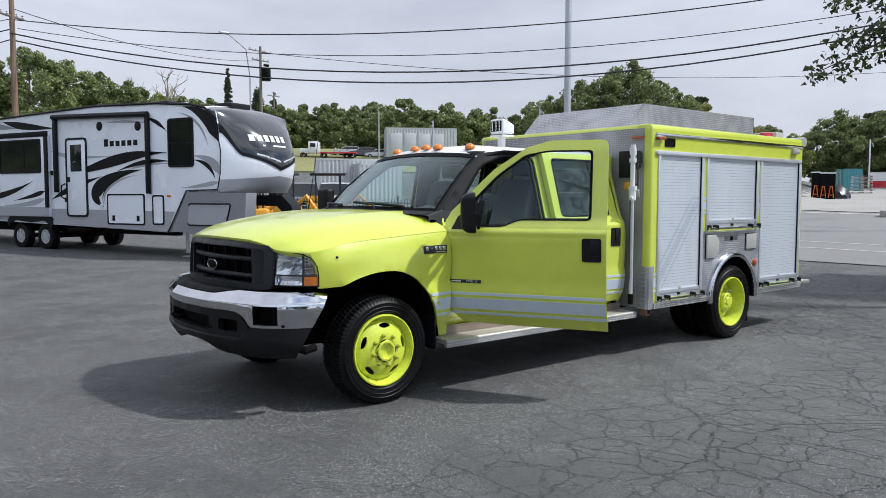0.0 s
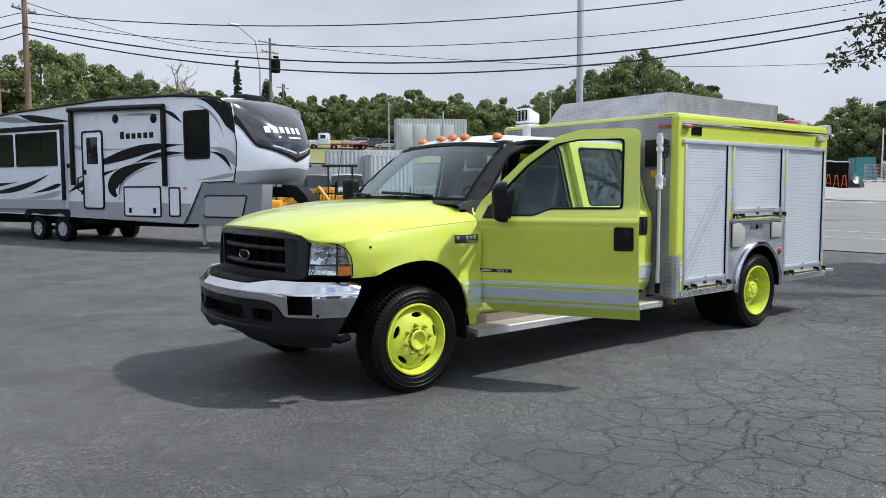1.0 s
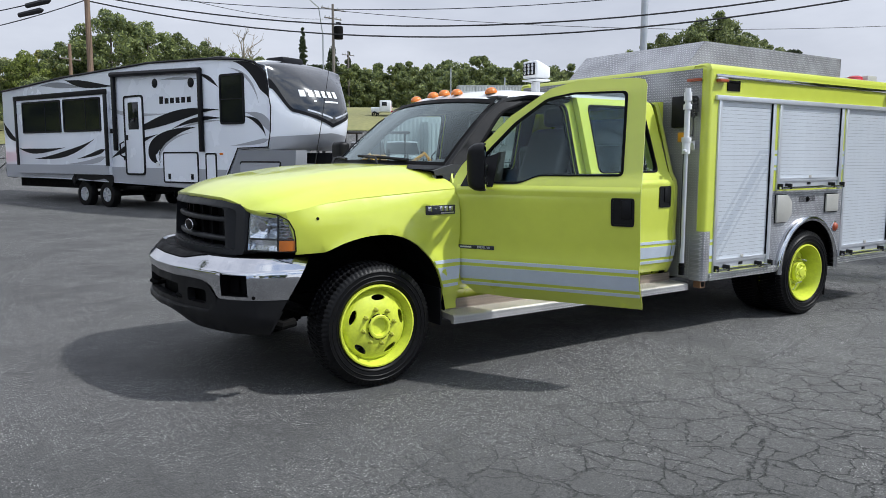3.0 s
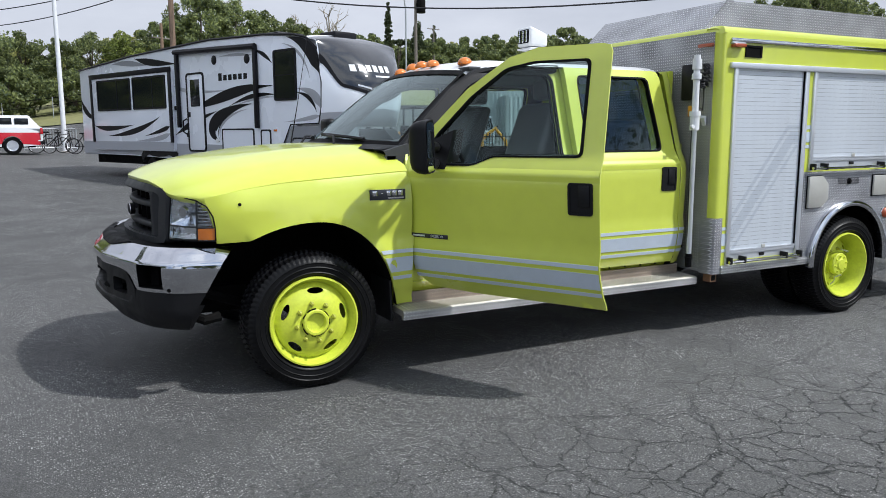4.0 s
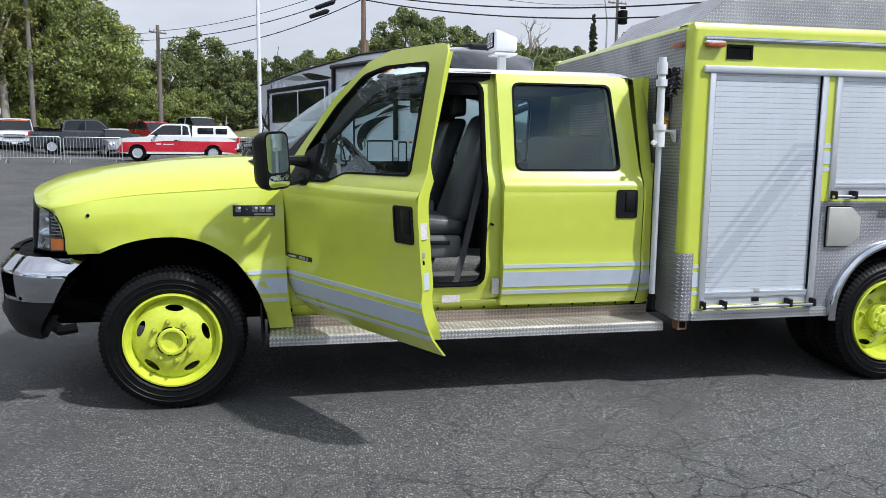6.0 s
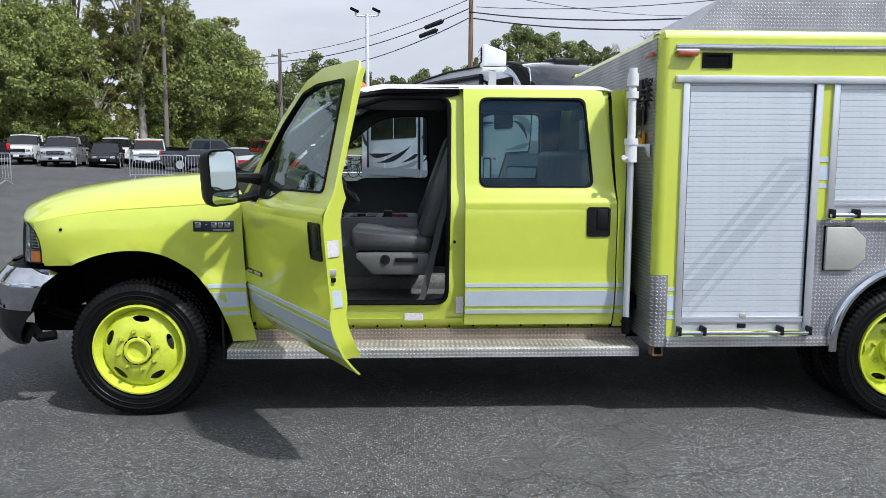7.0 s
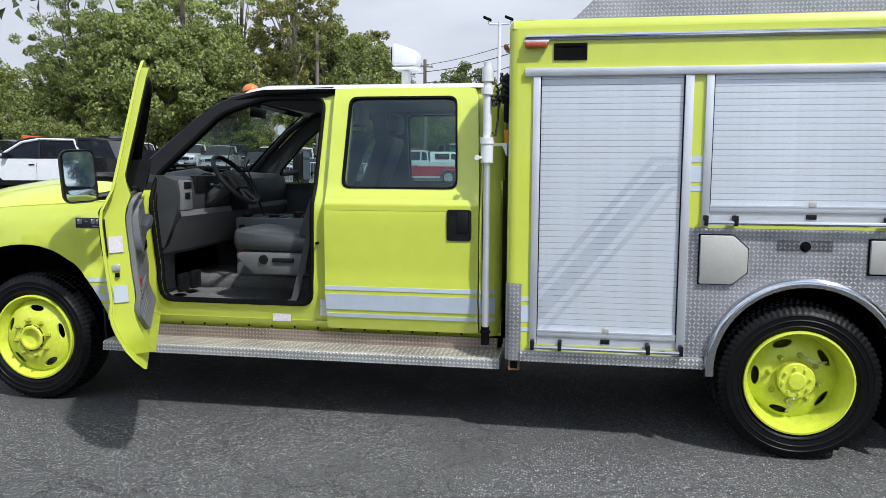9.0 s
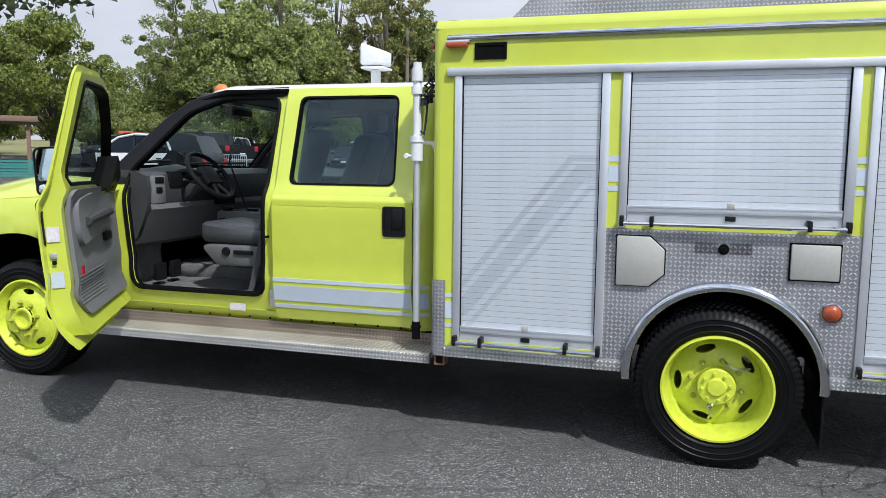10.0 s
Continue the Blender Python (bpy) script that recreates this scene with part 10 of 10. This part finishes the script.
# yard across the street: crates, pallets, shed, wall
def crate(p, turn, label):
    ob = thing("panel_crate", label, "crate", "stack of crates", pose(p.x, p.y, p.z + 0.05, 0, 0, turn))
    part("case", boxes(((0, 0, 0), (0.60, 0.7, 2.15), 0.02)), CHASSIS, ob)
    part("lid", boxes(((-0.02, -0.02, 2.15), (0.62, 0.72, 2.24), 0.01)), WHITE_PLASTIC, ob)
    bm = bmesh.new()
    for x0, x1 in ((0.10, 0.21), (0.50, 0.39)):
        tube(bm, [(x0, -0.012, 0.1), (x1, -0.012, 0.95), (x1, -0.012, 1.08)], 0.03, 4)
    box(bm, (0.18, -0.02, 1.02), (0.42, -0.004, 1.09))
    box(bm, (0.15, -0.02, 0.32), (0.45, -0.004, 0.38))
    part("stand_mark", bm, ORANGE, ob)


for i in range(3):
    g = on_ground(65.35 + i * 0.47, 72)
    crate(g, -62, "dark upright case with an orange stand")
g = on_ground(67.15, 100)
container(pose(g.x, g.y, g.z, 0, 0, -50), 2.2, 2.6, CONTAINER_TEAL, "small teal container in the yard")
g = on_ground(66.95, 74)
ob = thing("covered_heap", "heap under a black tarpaulin", "heap", "", pose(g.x, g.y, g.z))
bm = bmesh.new()
bmesh.ops.create_icosphere(bm, subdivisions=3, radius=1.0)
for v in bm.verts:
    v.co = Vector((v.co.x * 1.1, v.co.y * 0.9, max(-0.05, v.co.z) * 1.2)) * (1 + 0.22 * noise.noise(v.co * 2.2))
part("tarpaulin", bm, TARP, ob)
for az, k in ((67.75, 0), (68.25, 1)):
    g = on_ground(az, 90)
    ob = thing("pallet_stack", "stack of pale wire crates and pallets", "pallets", "pallet stacks", pose(g.x, g.y, g.z, 0, 0, -60))
    for i in range(7):
        part("pallet", boxes(((0, 0, i * 0.28), (1.1, 1.1, i * 0.28 + 0.03)), ((0, 0, i * 0.28 + 0.03), (0.1, 1.1, i * 0.28 + 0.15)), ((1.0, 0, i * 0.28 + 0.03), (1.1, 1.1, i * 0.28 + 0.15)), ((0, 0, i * 0.28 + 0.15), (1.1, 1.1, i * 0.28 + 0.18))), PALLET if k else GALV, ob)
g = on_ground(66.4, 130)
shed = thing("shed", "olive green shed with a low gabled roof", "building", "", pose(g.x, g.y, g.z, 0, 0, -66))
part("wall", boxes(((0, 0, 0), (9.5, 6, 3.0))), GREEN_WALL, shed)
bm = bmesh.new()
prism(bm, [(-0.5, 2.9), (10.0, 2.9), (4.75, 4.3)], "y", -0.5, 6.5)
part("roof", bm, GREY_ROOF, shed)
part("roof_vent", boxes(((3.6, -0.3, 4.0), (5.9, 0.6, 4.5), 0.02)), GREEN_WALL, shed)
part("gable", boxes(((0.6, -0.06, 2.2), (8.9, 0.0, 2.9))), GREEN_WALL, shed)
for x in (0.4, 8.4):
    part("window", boxes(((x, -0.05, 1.5), (x + 0.8, 0.02, 2.5))), FAR_GLASS, shed)
g = on_ground(68.75, 112)
ob = thing("low_wall", "white boundary wall with a red band", "wall", "", pose(g.x, g.y, g.z, 0, 0, -66))
part("wall", boxes(((0, 0, 0), (9, 0.3, 2.1))), WHITE_PAINT, ob)
part("band", boxes(((0, -0.02, 0.15), (9, 0.0, 1.0))), CAR_RED, ob)
g = on_ground(69.6, 46)
ob = thing("kerb_stone", "worn concrete wheel stop by the street", "kerb", "", pose(g.x, g.y, g.z, 0, 0, 20))
part("stone", boxes(((-1.0, -0.15, 0), (1.0, 0.15, 0.35), 0.06)), CONCRETE, ob)


# crowd barriers
def barrier(x, y, turn, label="galvanised steel crowd barrier on the lot"):
    ob = thing("crowd_barrier", label, "barrier", "crowd barriers", pose(x, y, ground_z(x, y), 0, 0, turn))
    bm = bmesh.new()
    tube(bm, [(0, 0, 0.12), (0, 0, 1.05), (0.06, 0, 1.1), (2.24, 0, 1.1), (2.3, 0, 1.05), (2.3, 0, 0.12)], 0.022, 6)
    tube(bm, [(0, 0, 0.22), (2.3, 0, 0.22)], 0.018, 6)
    part("frame", bm, GALV, ob)
    for i in range(1, 18):
        part("bar", tube(bmesh.new(), [(2.3 * i / 18, 0, 0.22), (2.3 * i / 18, 0, 1.1)], 0.010, 4), GALV, ob)
    for x0 in (0.25, 2.05):
        part("foot", tube(bmesh.new(), [(x0, -0.3, 0.0), (x0, 0, 0.16), (x0, 0.3, 0.0)], 0.018, 5), GALV, ob)


barrier(-8.6, 31.2, 6)
barrier(-11.0, 30.9, 6)
barrier(-2.2, 35.2, 20)
barrier(-14.6, 24.2, -20, "galvanised crowd barrier beside the black pickup")
barrier(-24.5, 24.5, 20, "galvanised crowd barrier near the trees")

# bicycles leaning by the lamp post
def bicycle(x, y, turn):
    ob = thing("bicycle", "dark bicycle leaning by the lamp post", "bicycle", "bicycles", pose(x, y, ground_z(x, y), 6, 0, turn))
    for cx in (0.0, 1.05):
        part("wheel", tube(bmesh.new(), [(cx + 0.33 * math.cos(a), 0, 0.34 + 0.33 * math.sin(a)) for a in [2 * math.pi * k / 22 for k in range(24)]], 0.02, 5, False), RUBBER, ob)
    bm = bmesh.new()
    for a, b in (((0, 0.34), (0.42, 0.34)), ((0.42, 0.34), (0.36, 0.88)), ((0.42, 0.34), (0.9, 0.80)), ((0.38, 0.80), (0.88, 0.86)), ((0, 0.34), (0.38, 0.8)), ((1.05, 0.34), (0.87, 0.98))):
        tube(bm, [(a[0], 0, a[1]), (b[0], 0, b[1])], 0.02, 5)
    part("frame", bm, CAR_BLACK, ob)
    part("handlebar", tube(bmesh.new(), [(0.85, -0.28, 1.0), (0.87, 0, 0.98), (0.85, 0.28, 1.0)], 0.014, 5), CHASSIS, ob)
    part("saddle", boxes(((0.24, -0.07, 0.88), (0.50, 0.07, 0.94), 0.02)), SATIN_BLACK, ob)


bicycle(-1.7, 33.6, 15)
bicycle(-1.2, 34.0, 30)
bicycle(-0.2, 33.8, -10)

# low fences at the lot's far edge
def chain_fence(pts, h, label):
    ob = thing("wire_fence", label, "fence")
    for a, b in zip(pts, pts[1:]):
        a, b = Vector((*a, 0)), Vector((*b, 0))
        k = max(2, int((b - a).length / 3.0))
        for i in range(k):
            p = a.lerp(b, i / k)
            part("post", tube(bmesh.new(), [(p.x, p.y, ground_z(p.x, p.y)), (p.x, p.y, ground_z(p.x, p.y) + h)], 0.035, 6), GALV, ob)
        for z in (0.35, h * 0.65, h - 0.05):
            part("rail", tube(bmesh.new(), [(p.x, p.y, ground_z(p.x, p.y) + z) for p in [a.lerp(b, i / 12) for i in range(13)]], 0.022, 4), CHASSIS, ob)


chain_fence([(-11.0, 58.0), (-4.0, 61.0), (6.0, 62.0), (16.0, 60.0)], 1.6, "dark wire fence before the trees")
fx = thing("board_fence", "low dark board fence behind the parked cars", "fence")
for i in range(34):
    az = -38 + 26 * i / 34
    x, y = at_bearing(az, 56.5)
    part("board", boxes(((-0.45, -0.03, 0), (0.45, 0.03, 1.25))), CHASSIS, fx, at=pose(x, y, ground_z(x, y), 0, 0, -az))
# tan building end, pergola and teal bench beyond the lot's corner
g = Vector((-56.7, 68.9, 0))
ob = thing("tan_pillar", "tall tan stucco pillar among the trees", "building", "", pose(g.x, g.y, ground_z(g.x, g.y), 0, 0, 40))
part("wall", boxes(((-0.85, -0.85, 0), (0.85, 0.85, 8.6 - ground_z(-56.7, 68.9)))), TAN_WALL, ob)
part("coping", boxes(((-0.95, -0.95, 8.6 - ground_z(-56.7, 68.9)), (0.95, 0.95, 8.8 - ground_z(-56.7, 68.9)), 0.04)), TAN_WALL, ob)
g = Vector((*at_bearing(-47.6, 40, 4.23, -3.9), 0))
ob = thing("pergola", "brown timber pergola with a flat roof", "pergola", "", pose(g.x, g.y, ground_z(g.x, g.y), 0, 0, 45))
for x in (-1.6, 1.6):
    for y in (-1.4, 1.4):
        part("post", boxes(((x - 0.08, y - 0.08, 0), (x + 0.08, y + 0.08, 2.2))), POLE_WOOD, ob)
part("roof", boxes(((-2.0, -1.8, 2.2), (2.0, 1.8, 2.45), 0.03)), POLE_WOOD, ob)
g = Vector((*at_bearing(-46.4, 29, 4.23, -3.9), 0))
ob = thing("bench", "teal-painted slatted bench under the pergola", "bench", "", pose(g.x, g.y, ground_z(g.x, g.y), 0, 0, 40))
for k in range(5):
    part("slat", boxes(((-0.8, 0.02 + 0.02 * k, 0.5 + 0.1 * k), (0.8, 0.05 + 0.02 * k, 0.57 + 0.1 * k))), TEAL_PAINT, ob)
for k in range(4):
    part("slat", boxes(((-0.8, -0.45 + 0.11 * k, 0.44), (0.8, -0.37 + 0.11 * k, 0.47))), TEAL_PAINT, ob)
for x in (-0.7, 0.7):
    part("leg", boxes(((x - 0.04, -0.45, 0), (x + 0.04, 0.1, 0.44))), TEAL_PAINT, ob)
